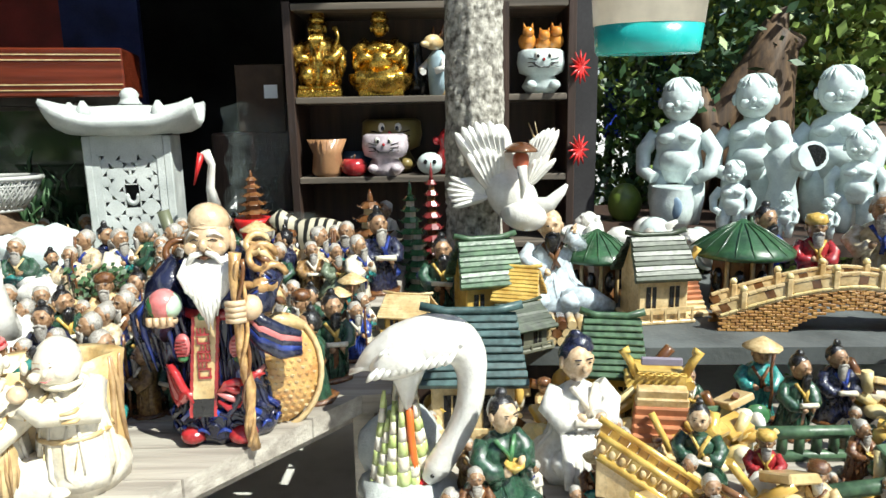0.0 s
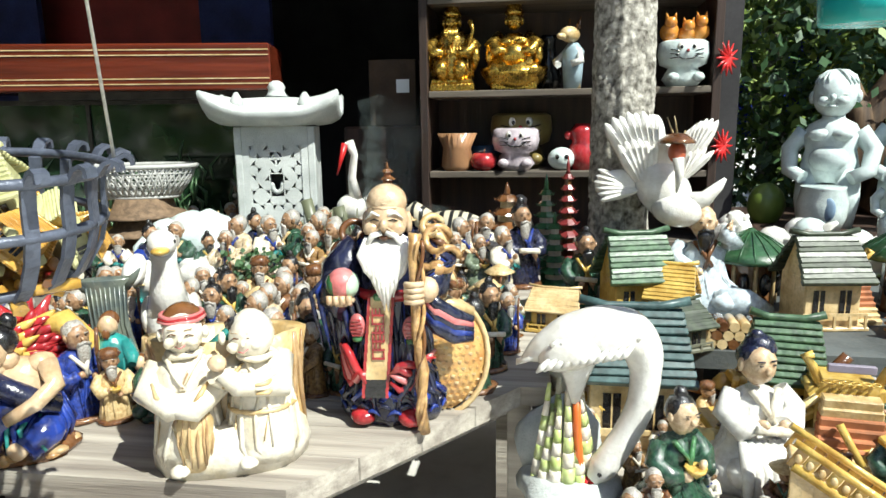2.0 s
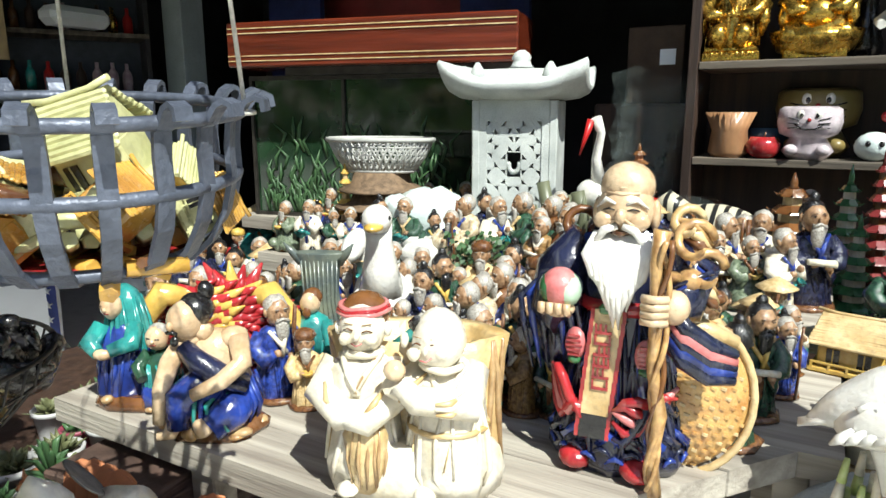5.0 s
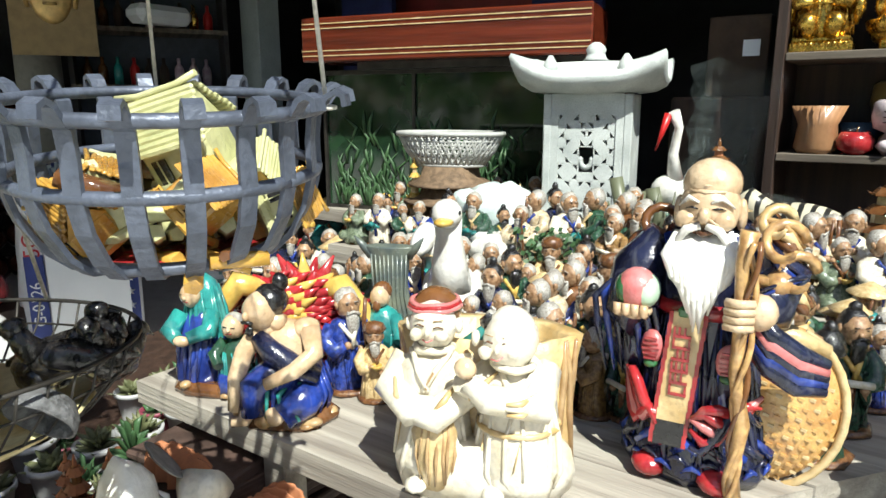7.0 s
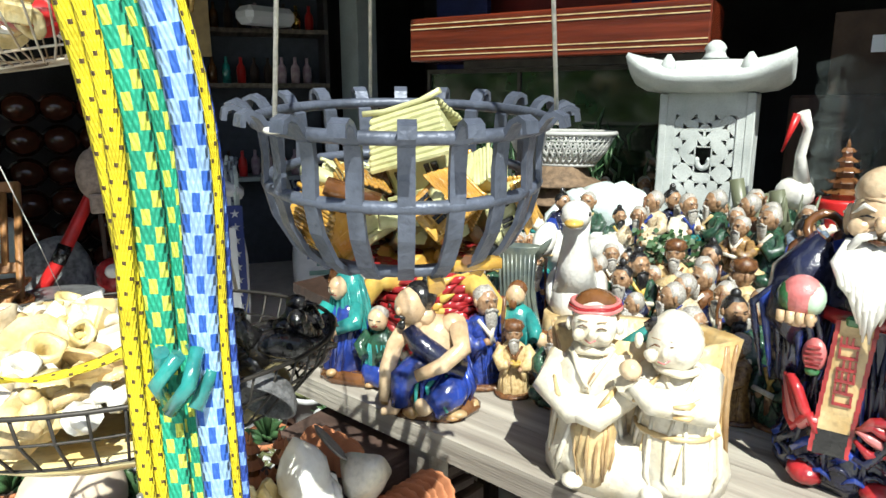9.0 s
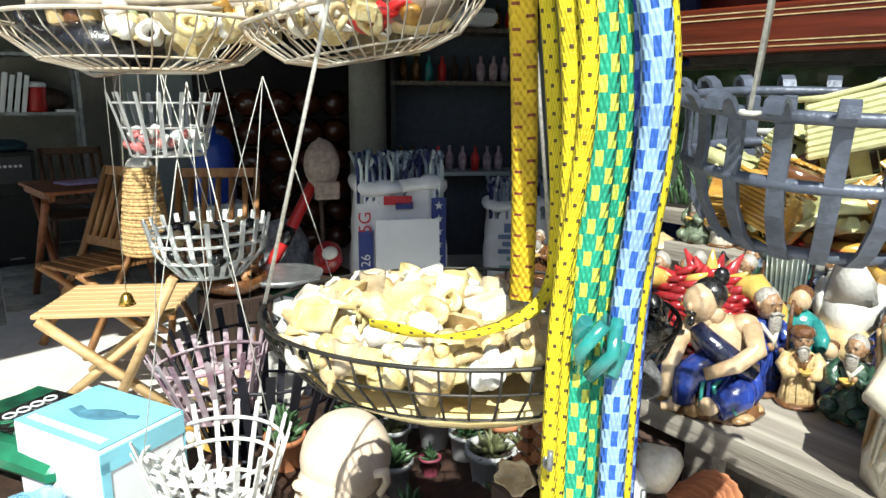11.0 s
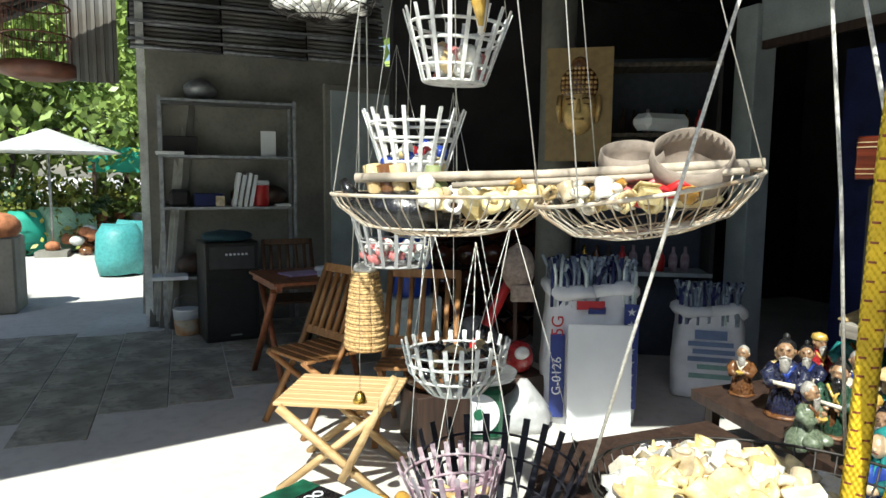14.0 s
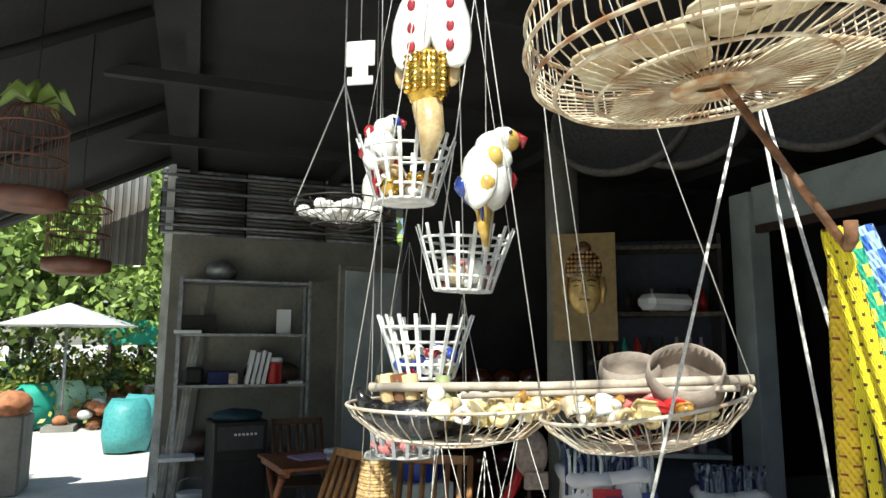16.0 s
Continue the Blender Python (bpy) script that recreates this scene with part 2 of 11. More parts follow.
def strap_mat(name, base, dash, ticks=False, nu=3.0, nv=66.0):
    """Woven elastic: blocks in lanes, or short dark ticks."""
    m = bpy.data.materials.new(name)
    m.use_nodes = True
    n, l = m.node_tree.nodes, m.node_tree.links
    b = n["Principled BSDF"]
    uv = n.new("ShaderNodeUVMap")

    def op(kind, a, c=None, d=None):
        q = n.new("ShaderNodeMath")
        q.operation = kind
        for i, v in enumerate((a, c, d)):
            if v is None:
                continue
            if isinstance(v, (int, float)):
                q.inputs[i].default_value = v
            else:
                l.new(v, q.inputs[i])
        return q.outputs[0]

    sep = n.new("ShaderNodeSeparateXYZ")
    l.new(uv.outputs[0], sep.inputs[0])
    u, v = sep.outputs[0], sep.outputs[1]
    lane = op("FLOOR", op("MULTIPLY", u, nu))
    fu = op("FRACT", op("MULTIPLY", u, nu))
    inlane = op("LESS_THAN", op("ABSOLUTE", op("SUBTRACT", fu, 0.5)), 0.3 if ticks else 0.36)
    fv = op("FRACT", op("ADD", op("MULTIPLY", v, nv * 0.5), op("MULTIPLY", lane, 0.5)))
    on = op("LESS_THAN", fv, 0.13 if ticks else 0.45)
    fac = op("MULTIPLY", inlane, on)
    mx = n.new("ShaderNodeMix")
    mx.data_type = "RGBA"
    l.new(fac, mx.inputs["Factor"])
    no = n.new("ShaderNodeTexNoise")
    no.inputs["Scale"].default_value = 25
    tc = n.new("ShaderNodeTexCoord")
    l.new(tc.outputs["Object"], no.inputs["Vector"])
    rp = n.new("ShaderNodeValToRGB")
    rp.color_ramp.elements[0].position, rp.color_ramp.elements[1].position = 0.35, 0.65
    rp.color_ramp.elements[0].color = (*[c * 0.72 for c in base], 1)
    rp.color_ramp.elements[1].color = (*base, 1)
    l.new(no.outputs["Fac"], rp.inputs["Fac"])
    l.new(rp.outputs["Color"], mx.inputs["A"])
    mx.inputs["B"].default_value = (*dash, 1)
    l.new(mx.outputs["Result"], b.inputs["Base Color"])
    b.inputs["Roughness"].default_value = 0.7
    rib = op("MULTIPLY", op("SINE", op("MULTIPLY", u, 6.283 * nu * 2)), op("SINE", op("MULTIPLY", v, 6.283 * nv)))
    bp = n.new("ShaderNodeBump")
    bp.inputs["Strength"].default_value = 0.6
    bp.inputs["Distance"].default_value = 0.0015
    l.new(rib, bp.inputs["Height"])
    l.new(bp.outputs[0], b.inputs["Normal"])
    return m


STRAP_Y = strap_mat("yellow_elastic", (0.88, 0.7, 0.02), (0.1, 0.06, 0.02), True, 3, 74)
STRAP_O = strap_mat("amber_elastic", (0.78, 0.52, 0.02), (0.22, 0.05, 0.02), True, 2, 84)
STRAP_G = strap_mat("green_elastic", (0.02, 0.4, 0.24), (0.62, 0.68, 0.1), False, 3, 66)
STRAP_B = strap_mat("blue_elastic", (0.36, 0.56, 0.86), (0.03, 0.12, 0.5), False, 3, 56)
STRAP_N = strap_mat("navy_elastic", (0.03, 0.08, 0.42), (0.2, 0.35, 0.75), False, 2, 66)


# ---- mesh builder ----
class M:
    """Collects shapes into one mesh with several materials."""

    def __init__(self):
        self.bm = bmesh.new()
        self.mats = []

    def mi(self, m):
        if m not in self.mats:
            self.mats.append(m)
        return self.mats.index(m)

    def _set(self, verts, m, smooth):
        i = self.mi(m)
        for f in {f for v in verts for f in v.link_faces}:
            f.material_index = i
            f.smooth = smooth

    def sph(self, c, r, m, seg=12, rings=8, rot=(0, 0, 0)):
        r = (r, r, r) if isinstance(r, (int, float)) else r
        mt = Matrix.LocRotScale(c, Euler([radians(a) for a in rot]), r)
        self._set(bmesh.ops.create_uvsphere(self.bm, u_segments=seg, v_segments=rings, radius=1, matrix=mt)["verts"], m, True)
        return self

    def cyl(self, p0, p1, r0, r1, m, seg=10, smooth=True):
        p0, p1 = Vector(p0), Vector(p1)
        d = p1 - p0
        mt = Matrix.Translation((p0 + p1) / 2) @ d.to_track_quat("Z", "Y").to_matrix().to_4x4()
        vs = bmesh.ops.create_cone(self.bm, cap_ends=True, segments=seg, radius1=max(r0, 1e-4), radius2=max(r1, 1e-4), depth=d.length, matrix=mt)["verts"]
        self._set(vs, m, smooth)
        for f in {f for v in vs for f in v.link_faces}:
            if len(f.verts) > 4:
                f.smooth = False
        return self

    def box(self, c, s, m, rot=(0, 0, 0), bev=0.0, smooth=False):
        mt = Matrix.LocRotScale(c, Euler([radians(a) for a in rot]), s)
        vs = bmesh.ops.create_cube(self.bm, size=1, matrix=mt)["verts"]
        self._set(vs, m, smooth)
        if bev:
            es = list({e for v in vs for e in v.link_edges})
            r = bmesh.ops.bevel(self.bm, geom=es, offset=bev, segments=1, affect="EDGES", clamp_overlap=True)
            for f in r["faces"]:
                f.material_index = self.mi(m)
        return self

    def lathe(self, prof, m, seg=16, c=(0, 0, 0), sx=1.0, sy=1.0, folds=0.0, fn=8, rot=(0, 0, 0), ph=0.0, caps=True, smooth=True):
        mt = Matrix.LocRotScale(c, Euler([radians(a) for a in rot]), None)
        rings = []
        for k, (r, z) in enumerate(prof):
            ring = []
            for s in range(seg):
                a = 2 * math.pi * s / seg
                q = r * (1 + folds * math.sin(fn * a + ph + k * 0.5))
                ring.append(self.bm.verts.new(mt @ Vector((q * math.cos(a) * sx, q * math.sin(a) * sy, z))))
            rings.append(ring)
        i = self.mi(m)
        for a, b in zip(rings, rings[1:]):
            for s in range(seg):
                f = self.bm.faces.new((a[s], a[(s + 1) % seg], b[(s + 1) % seg], b[s]))
                f.material_index, f.smooth = i, smooth
        if caps:
            for ring, rev in ((rings[0], True), (rings[-1], False)):
                f = self.bm.faces.new(ring[::-1] if rev else ring)
                f.material_index = i
        return self

    def tube(self, pts, r, m, seg=6, flat=1.0):
        pts = [Vector(p) for p in pts]
        rs = r if isinstance(r, (list, tuple)) else [r] * len(pts)
        rings, up = [], None
        for k, p in enumerate(pts):
            d = (pts[min(k + 1, len(pts) - 1)] - pts[max(k - 1, 0)]).normalized()
            if up is None:
                up = d.orthogonal().normalized()
            up = (up - d * up.dot(d))
            up = up.normalized() if up.length > 1e-5 else d.orthogonal().normalized()
            side = d.cross(up)
            rings.append([self.bm.verts.new(p + rs[k] * (up * math.cos(2 * math.pi * s / seg) + side * math.sin(2 * math.pi * s / seg) * flat)) for s in range(seg)])
        i = self.mi(m)
        for a, b in zip(rings, rings[1:]):
            for s in range(seg):
                f = self.bm.faces.new((a[s], a[(s + 1) % seg], b[(s + 1) % seg], b[s]))
                f.material_index, f.smooth = i, True
        for ring in (rings[0][::-1], rings[-1]):
            f = self.bm.faces.new(ring)
            f.material_index = i
        return self

    def ring(self, c, R, r, m, seg=28, ts=6, sx=1.0, sy=1.0, a0=0.0, a1=360.0):
        n = max(3, int(seg * (a1 - a0) / 360))
        pts = [Vector(c) + Vector((R * sx * math.cos(radians(a0 + (a1 - a0) * k / n)), R * sy * math.sin(radians(a0 + (a1 - a0) * k / n)), 0)) for k in range(n + 1)]
        return self.tube(pts, r, m, ts)

    def prism(self, pts, z0, z1, m):
        """An upright slab over the outline pts."""
        i = self.mi(m)
        lo = [self.bm.verts.new((x, y, z0)) for x, y in pts]
        hi = [self.bm.verts.new((x, y, z1)) for x, y in pts]
        fs = [self.bm.faces.new(lo[::-1]), self.bm.faces.new(hi)]
        for k in range(len(pts)):
            j = (k + 1) % len(pts)
            fs.append(self.bm.faces.new((lo[k], lo[j], hi[j], hi[k])))
        for f in fs:
            f.material_index = i
        return self

    def quad(self, a, b, c, d, m, smooth=False):
        f = self.bm.faces.new([self.bm.verts.new(v) for v in (a, b, c, d)])
        f.material_index, f.smooth = self.mi(m), smooth
        return self

    def rough(self, amount, scale, seed=0.0):
        """Uneven surface by noise."""
        for v in self.bm.verts:
            v.co += amount * noise.noise_vector(v.co * scale + Vector((seed, seed * 2, seed * 3)))
        return self

    def mesh(self, name):
        me = bpy.data.meshes.new(name)
        bmesh.ops.recalc_face_normals(self.bm, faces=self.bm.faces)
        self.bm.to_mesh(me)
        self.bm.free()
        for m in self.mats:
            me.materials.append(m)
        return me


def single(name, b, label, category, at=None, group="", kind=""):
    """A thing of one mesh."""
    ob = new(name, b.mesh(name))
    if at is not None:
        ob.matrix_basis = at
    return tagged(ob, label, category, group, kind)


def thing(name, label, category, at=None, group="", kind=""):
    ob = new(name)
    ob.empty_display_size = 0.05
    if at is not None:
        ob.matrix_basis = at
    return tagged(ob, label, category, group, kind)


def part(name, b, parent, label="", at=None):
    ob = new(name, b.mesh(name))
    ob.parent = parent
    if at is not None:
        ob.matrix_basis = at
    return tagged(ob, label)


def setting(name, b, label, category="structure"):
    return single(name, b, label, category, kind="structure")


def text_part(name, body, size, material, parent, at, label=""):
    cu = bpy.data.curves.new(name, "FONT")
    cu.body, cu.size, cu.extrude = body, size, 0.0006
    cu.align_x = cu.align_y = "CENTER"
    tmp = bpy.data.objects.new(name, cu)
    scene.collection.objects.link(tmp)
    me = bpy.data.meshes.new_from_object(tmp.evaluated_get(bpy.context.evaluated_depsgraph_get()))
    bpy.data.objects.remove(tmp)
    me.materials.clear()
    me.materials.append(material)
    ob = new(name, me)
    ob.parent = parent
    ob.matrix_basis = at
    return tagged(ob, label)


RNG = random.Random(7)


# ---- large structure ----
b = M()
b.prism([(-400, -400), (400, -400), (400, 400), (-400, 400)], -0.3, 0.0, CONCF)
ground = setting("ground", b, "worn grey concrete yard with stains", "ground")

b = M()
# corner around x -1.3 is an added overhang that keeps sun off the sacks
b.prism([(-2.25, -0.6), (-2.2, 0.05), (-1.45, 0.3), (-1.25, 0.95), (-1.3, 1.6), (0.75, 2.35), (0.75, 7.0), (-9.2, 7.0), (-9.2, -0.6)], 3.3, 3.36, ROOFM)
setting("ceiling", b, "dark underside of a sheet roof with an added shading corner", "ceiling")
b = M()
for y in (-0.4, 1.0, 2.6, 4.4):
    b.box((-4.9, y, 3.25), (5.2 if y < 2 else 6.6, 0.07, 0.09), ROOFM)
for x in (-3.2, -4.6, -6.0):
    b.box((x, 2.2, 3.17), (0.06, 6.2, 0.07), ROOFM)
b.tube([(-2.18, -1.0, 3.25), (-2.18, 1.1, 3.25)], 0.022, STEEL, 8)
setting("roof_beams", b, "dark steel beams under the roof", "beam")
# eave that falls towards the garden path
b = M()
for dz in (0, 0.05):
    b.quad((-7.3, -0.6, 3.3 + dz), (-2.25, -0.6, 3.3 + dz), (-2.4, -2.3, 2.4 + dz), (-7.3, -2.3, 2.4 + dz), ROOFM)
# flat sheet added past the eave only to shade the floor
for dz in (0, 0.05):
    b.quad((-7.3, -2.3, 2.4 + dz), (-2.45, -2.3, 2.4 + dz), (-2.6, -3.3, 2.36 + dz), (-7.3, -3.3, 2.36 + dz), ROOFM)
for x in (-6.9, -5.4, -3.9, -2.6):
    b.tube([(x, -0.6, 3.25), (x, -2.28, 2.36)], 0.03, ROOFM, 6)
setting("eave", b, "sloping dark sheet eave with an added flat shading sheet", "roof")

# wall behind the metal rack, tin sheets above it
b = M()
b.box((-7.34, 0.62, 1.3), (0.12, 2.36, 2.6), CONC)
setting("wall_west", b, "grey plaster wall behind the rack", "wall")
b = M()
b.box((-7.42, 0.5, 2.96), (0.02, 2.4, 0.72), ROOFM, rot=(0, -12, 0))
for k in range(16):
    z = 2.62 + 0.044 * k
    for y0 in (-0.68, 0.13, 0.94):
        b.tube([(-7.31 - 0.009 * k + (0.01 if k % 5 else 0.035), y0, z), (-7.31 - 0.009 * k + (0.01 if k % 5 else 0.035), y0 + 0.79, z - 0.01)], 0.022, TIN if k % 5 else STEEL, 6)
for z in (2.68, 2.84, 3.02, 3.18):
    b.box((-7.22, 0.5, z), (0.03, 2.4, 0.022), STEEL)
setting("tin_gable", b, "corrugated tin sheets over the rack wall", "wall")
b = M()
b.box((-6.75, 1.32, 1.15), (0.05, 0.72, 2.3), CONC, rot=(0, 0, 12), bev=0.005)
b.box((-6.72, 1.32, 1.15), (0.05, 0.6, 2.18), POSTM, rot=(0, 0, 12))
setting("door_panel", b, "plain grey door leaf in shade", "door")
# near-black colour of these inner walls carries the shop's deep shade
b = M()
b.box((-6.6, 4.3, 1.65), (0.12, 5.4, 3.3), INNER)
setting("wall_inner_west", b, "wall deep inside the shop in shade-dark colour", "wall")
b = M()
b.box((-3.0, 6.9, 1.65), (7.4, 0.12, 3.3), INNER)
setting("wall_north", b, "back wall of the shop in shade-dark colour", "wall")
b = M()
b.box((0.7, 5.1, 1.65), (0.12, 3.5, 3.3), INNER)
setting("wall_east", b, "side wall of the shop in shade-dark colour", "wall")

# grey post and the lintel over the shop opening
b = M()
b.box((-4.33, 3.74, 1.36), (0.2, 0.2, 2.72), POSTM, bev=0.006)
setting("post", b, "grey painted concrete post", "post")
b = M()
b.box((-2.2, 3.76, 2.6), (4.1, 0.14, 0.32), POSTM, bev=0.006)
b.box((-2.2, 3.69, 2.42), (4.0, 0.05, 0.06), DARKW)
setting("lintel", b, "grey lintel above the dark shop opening", "lintel")
b = M()
b.box((-3.2, 4.6, 1.2), (1.9, 0.06, 2.4), REDWALL)
b.box((-3.75, 4.3, 1.2), (0.5, 0.05, 2.4), NAVYW)
b.box((-2.2, 4.5, 1.2), (0.5, 0.05, 2.4), NAVYW)
setting("shop_back_panel", b, "dark red and navy hangings inside the shop", "panel")

# round pale column
b = M()
b.lathe([(0.14, 0), (0.14, 1.2), (0.13, 2.0), (0.135, 3.3)], CONC, 18)
b.rough(0.008, 4)
ob = setting("column", b, "rough pale round column", "column")
ob.location = (-4.95, 2.42, 0)

# ---- display levels under the figurines ----
TOP = 0.73


def edge_x(y):
    return -0.55 + (y - 0.96) * 0.774


table = thing("display_table", "weathered grey plank table crowded with ceramic figurines", "table", kind="")
PL = 0.118
for k in range(8):
    y0 = 0.95 + k * PL
    y1 = y0 + PL - 0.004
    b = M()
    x0 = -1.44 - (0.015 if k % 2 else 0)
    b.prism([(x0, y0), (edge_x(y0) if y1 < 1.5 else -0.13, y0), (edge_x(y1) if y1 < 1.5 else -0.13, y1), (x0, y1)], TOP - 0.045, TOP - 0.0015 * (k % 3), TABLEW)
    part("plank", b, table)
b = M()
b.box((-1.0, 1.03, TOP - 0.07), (0.86, 0.03, 0.05), TABLEW)
part("apron", b, table)
b = M()
d = Vector((0.41, 0.53, 0)).normalized()
b.box((-0.4, 1.28, TOP - 0.07), (0.6, 0.03, 0.05), TABLEW, rot=(0, 0, math.degrees(math.atan2(d.y, d.x))))
part("apron", b, table)
for x, y in ((-1.05, 0.985), (-0.62, 1.05), (-0.2, 1.5), (-1.36, 1.8), (-0.2, 1.82)):
    b = M()
    b.box((x, y, (TOP - 0.045) / 2), (0.055, 0.05, TOP - 0.045), TABLEW, bev=0.003)
    part("leg", b, table)
b = M()
b.box((-0.8, 1.06, 0.3), (1.2, 0.04, 0.05), TABLEW)
part("stretcher", b, table)

b = M()
b.prism([(-1.85, 1.9), (-0.15, 1.9), (-0.15, 2.75), (-2.55, 2.75), (-2.55, 2.5), (-1.85, 2.5)], 0.74, 0.8, TABLEW)
for x in (-1.8, -1.2, -0.25):
    for y in (1.95, 2.65):
        b.box((x, y, 0.37), (0.06, 0.06, 0.74), TABLEW)
setting("back_shelf", b, "low raised wooden ledge behind the figurines", "ledge")
b = M()
b.prism([(-0.14, 1.78), (2.1, 1.7), (2.4, 2.62), (-0.14, 2.62)], 0.66, 0.71, mat("slate_boards", (0.09, 0.1, 0.1), rough=0.7, var=0.4, scale=6, bump=0.4))
for x, y in ((0.0, 1.86), (0.9, 1.86), (1.9, 1.86), (0.0, 2.5), (1.9, 2.5)):
    b.box((x, y, 0.33), (0.06, 0.06, 0.66), DARKW)
setting("right_ledge", b, "dark slate boards under the model houses", "ledge")
b = M()
b.prism([(-0.12, 1.12), (1.7, 1.0), (1.9, 1.72), (-0.08, 1.74)], 0.5, 0.55, TABLEW)
for x, y in ((0.0, 1.2), (0.9, 1.2), (1.6, 1.15), (0.9, 1.65)):
    b.box((x, y, 0.25), (0.06, 0.06, 0.5), DARKW)
setting("front_ledge", b, "low wooden bench under the clustered figurines", "ledge")
b = M()
b.prism([(0.62, 2.66), (3.2, 2.4), (3.4, 3.9), (0.7, 3.9)], 0.78, 0.83, DARKW)
for x, y in ((0.75, 2.75), (2.0, 2.65), (3.1, 2.55), (2.0, 3.8)):
    b.box((x, y, 0.39), (0.06, 0.06, 0.78), DARKW)
setting("rear_ledge", b, "dark ledge carrying the white stoneware children", "ledge")


# ---- figurines: each statue is one glazed mesh, its front towards -y ----
def figure(robe, inner, skin, hair, beard=None, hat=None, sash=None, lean=0.0, hold=None, base=BROWN, seed=0, wide=1.0, seat=False):
    """A robed ceramic figure of height 1."""
    b = M()
    r = random.Random(seed)
    ph = r.random() * 6
    if seat:
        b.lathe([(0.3, 0), (0.33, 0.06), (0.31, 0.2), (0.2, 0.34), (0.16, 0.5), (0.18, 0.62), (0.08, 0.7)], robe, 20, sx=wide, sy=0.85, folds=0.07, fn=7, ph=ph)
        b.sph((-0.16, -0.2, 0.17), (0.13, 0.15, 0.11), robe)
        b.sph((0.16, -0.2, 0.15), (0.13, 0.15, 0.1), robe)
    else:
        b.lathe([(0.2, 0), (0.23, 0.04), (0.2, 0.2), (0.165, 0.42), (0.17, 0.55), (0.18, 0.65), (0.13, 0.72), (0.06, 0.76)], robe, 20, sx=wide, sy=0.8, folds=0.08, fn=9, ph=ph)
    b.lathe([(0.26, 0), (0.27, 0.03), (0.23, 0.055)], base, 14, sx=wide, folds=0.06, fn=5)
    # crossed collar and front panel
    b.tube([(-0.1, -0.1, 0.72), (-0.02, -0.16, 0.6), (0.06, -0.155, 0.48)], 0.022, inner, 6)
    b.tube([(0.1, -0.1, 0.72), (0.02, -0.17, 0.6), (0.0, -0.165, 0.46)], 0.022, inner, 6)
    if sash:
        b.lathe([(0.168, 0.42), (0.178, 0.45), (0.168, 0.48)], sash, 16, sx=wide, sy=0.82)
        b.box((0, -0.155, 0.25), (0.07, 0.02, 0.36), sash, rot=(6, 0, 0), bev=0.008)
    hx = r.uniform(-0.03, 0.03)
    h1, h2 = Vector((-0.08, -0.2, r.uniform(0.42, 0.56))), Vector((0.08, -0.2, r.uniform(0.42, 0.6)))
    if hold == "raise":
        h2 = Vector((0.2, -0.12, 0.86))
    b.tube([(-0.15 * wide, 0, 0.68), (-0.23 * wide, -0.05, 0.55), (-0.17, -0.15, 0.46), h1], [0.07, 0.085, 0.09, 0.06], robe, 8)
    b.tube([(0.15 * wide, 0, 0.68), (0.23 * wide, -0.05, 0.55 if hold != "raise" else 0.7), (0.17, -0.15, 0.46 if hold != "raise" else 0.78), h2], [0.07, 0.085, 0.09, 0.06], robe, 8)
    b.sph(h1 + Vector((0.01, -0.03, 0)), 0.042, skin, 8, 6)
    b.sph(h2 + Vector((-0.01, -0.03, 0)), 0.042, skin, 8, 6)
    if hold == "staff":
        b.tube([(0.1, -0.25, 0.02), (0.12, -0.24, 0.4), (0.09, -0.25, 0.75), (0.12, -0.24, 0.98)], 0.022, BROWN, 6)
    elif hold == "scroll":
        b.cyl((-0.14, -0.25, 0.5), (0.12, -0.25, 0.47), 0.032, 0.032, IVORY, 8)
    elif hold == "bowl":
        b.lathe([(0.03, 0), (0.08, 0.05), (0.085, 0.08), (0.07, 0.06)], YELLOW, 10, c=(0, -0.24, 0.47))
    elif hold == "fish":
        b.sph((0, -0.26, 0.45), (0.16, 0.04, 0.05), TEAL, 10, 6, rot=(0, 20, 0))
    # head
    hc = Vector((hx, -0.03 + lean, 0.86))
    n0 = len(b.bm.verts)
    b.sph(hc, (0.092, 0.1, 0.118), skin, 14, 10)
    b.sph(hc + Vector((0, -0.1, -0.01)), (0.018, 0.022, 0.026), skin, 6, 5)
    for sx in (-1, 1):
        b.sph(hc + Vector((0.036 * sx, -0.092, 0.02)), (0.012, 0.008, 0.004), BLACK, 6, 4)
        b.tube([hc + Vector((0.018 * sx, -0.1, 0.042)), hc + Vector((0.056 * sx, -0.087, 0.04))], 0.004, hair, 4)
        b.sph(hc + Vector((0.093 * sx, 0.005, 0)), (0.016, 0.024, 0.036), skin, 6, 5)
    if hair is not None and hat is None:
        b.sph(hc + Vector((0, 0.028, 0.028)), (0.1, 0.1, 0.112), hair, 12, 8)
        if hair is not HAIR:
            b.sph(hc + Vector((0, 0.03, 0.145)), (0.042, 0.042, 0.045), hair, 8, 6)
    if hat == "cone":
        b.lathe([(0.2, 0.0), (0.2, 0.012), (0.1, 0.07), (0.02, 0.12)], BUFF, 14, c=hc + Vector((0, 0, 0.07)))
    elif hat == "cap":
        b.lathe([(0.1, 0.0), (0.11, 0.06), (0.09, 0.13), (0.02, 0.15)], robe, 12, c=hc + Vector((0, 0.01, 0.045)))
    elif hat == "wrap":
        b.lathe([(0.1, 0.0), (0.118, 0.04), (0.1, 0.1), (0.02, 0.13)], inner, 12, c=hc + Vector((0, 0.01, 0.035)), folds=0.06, fn=5)
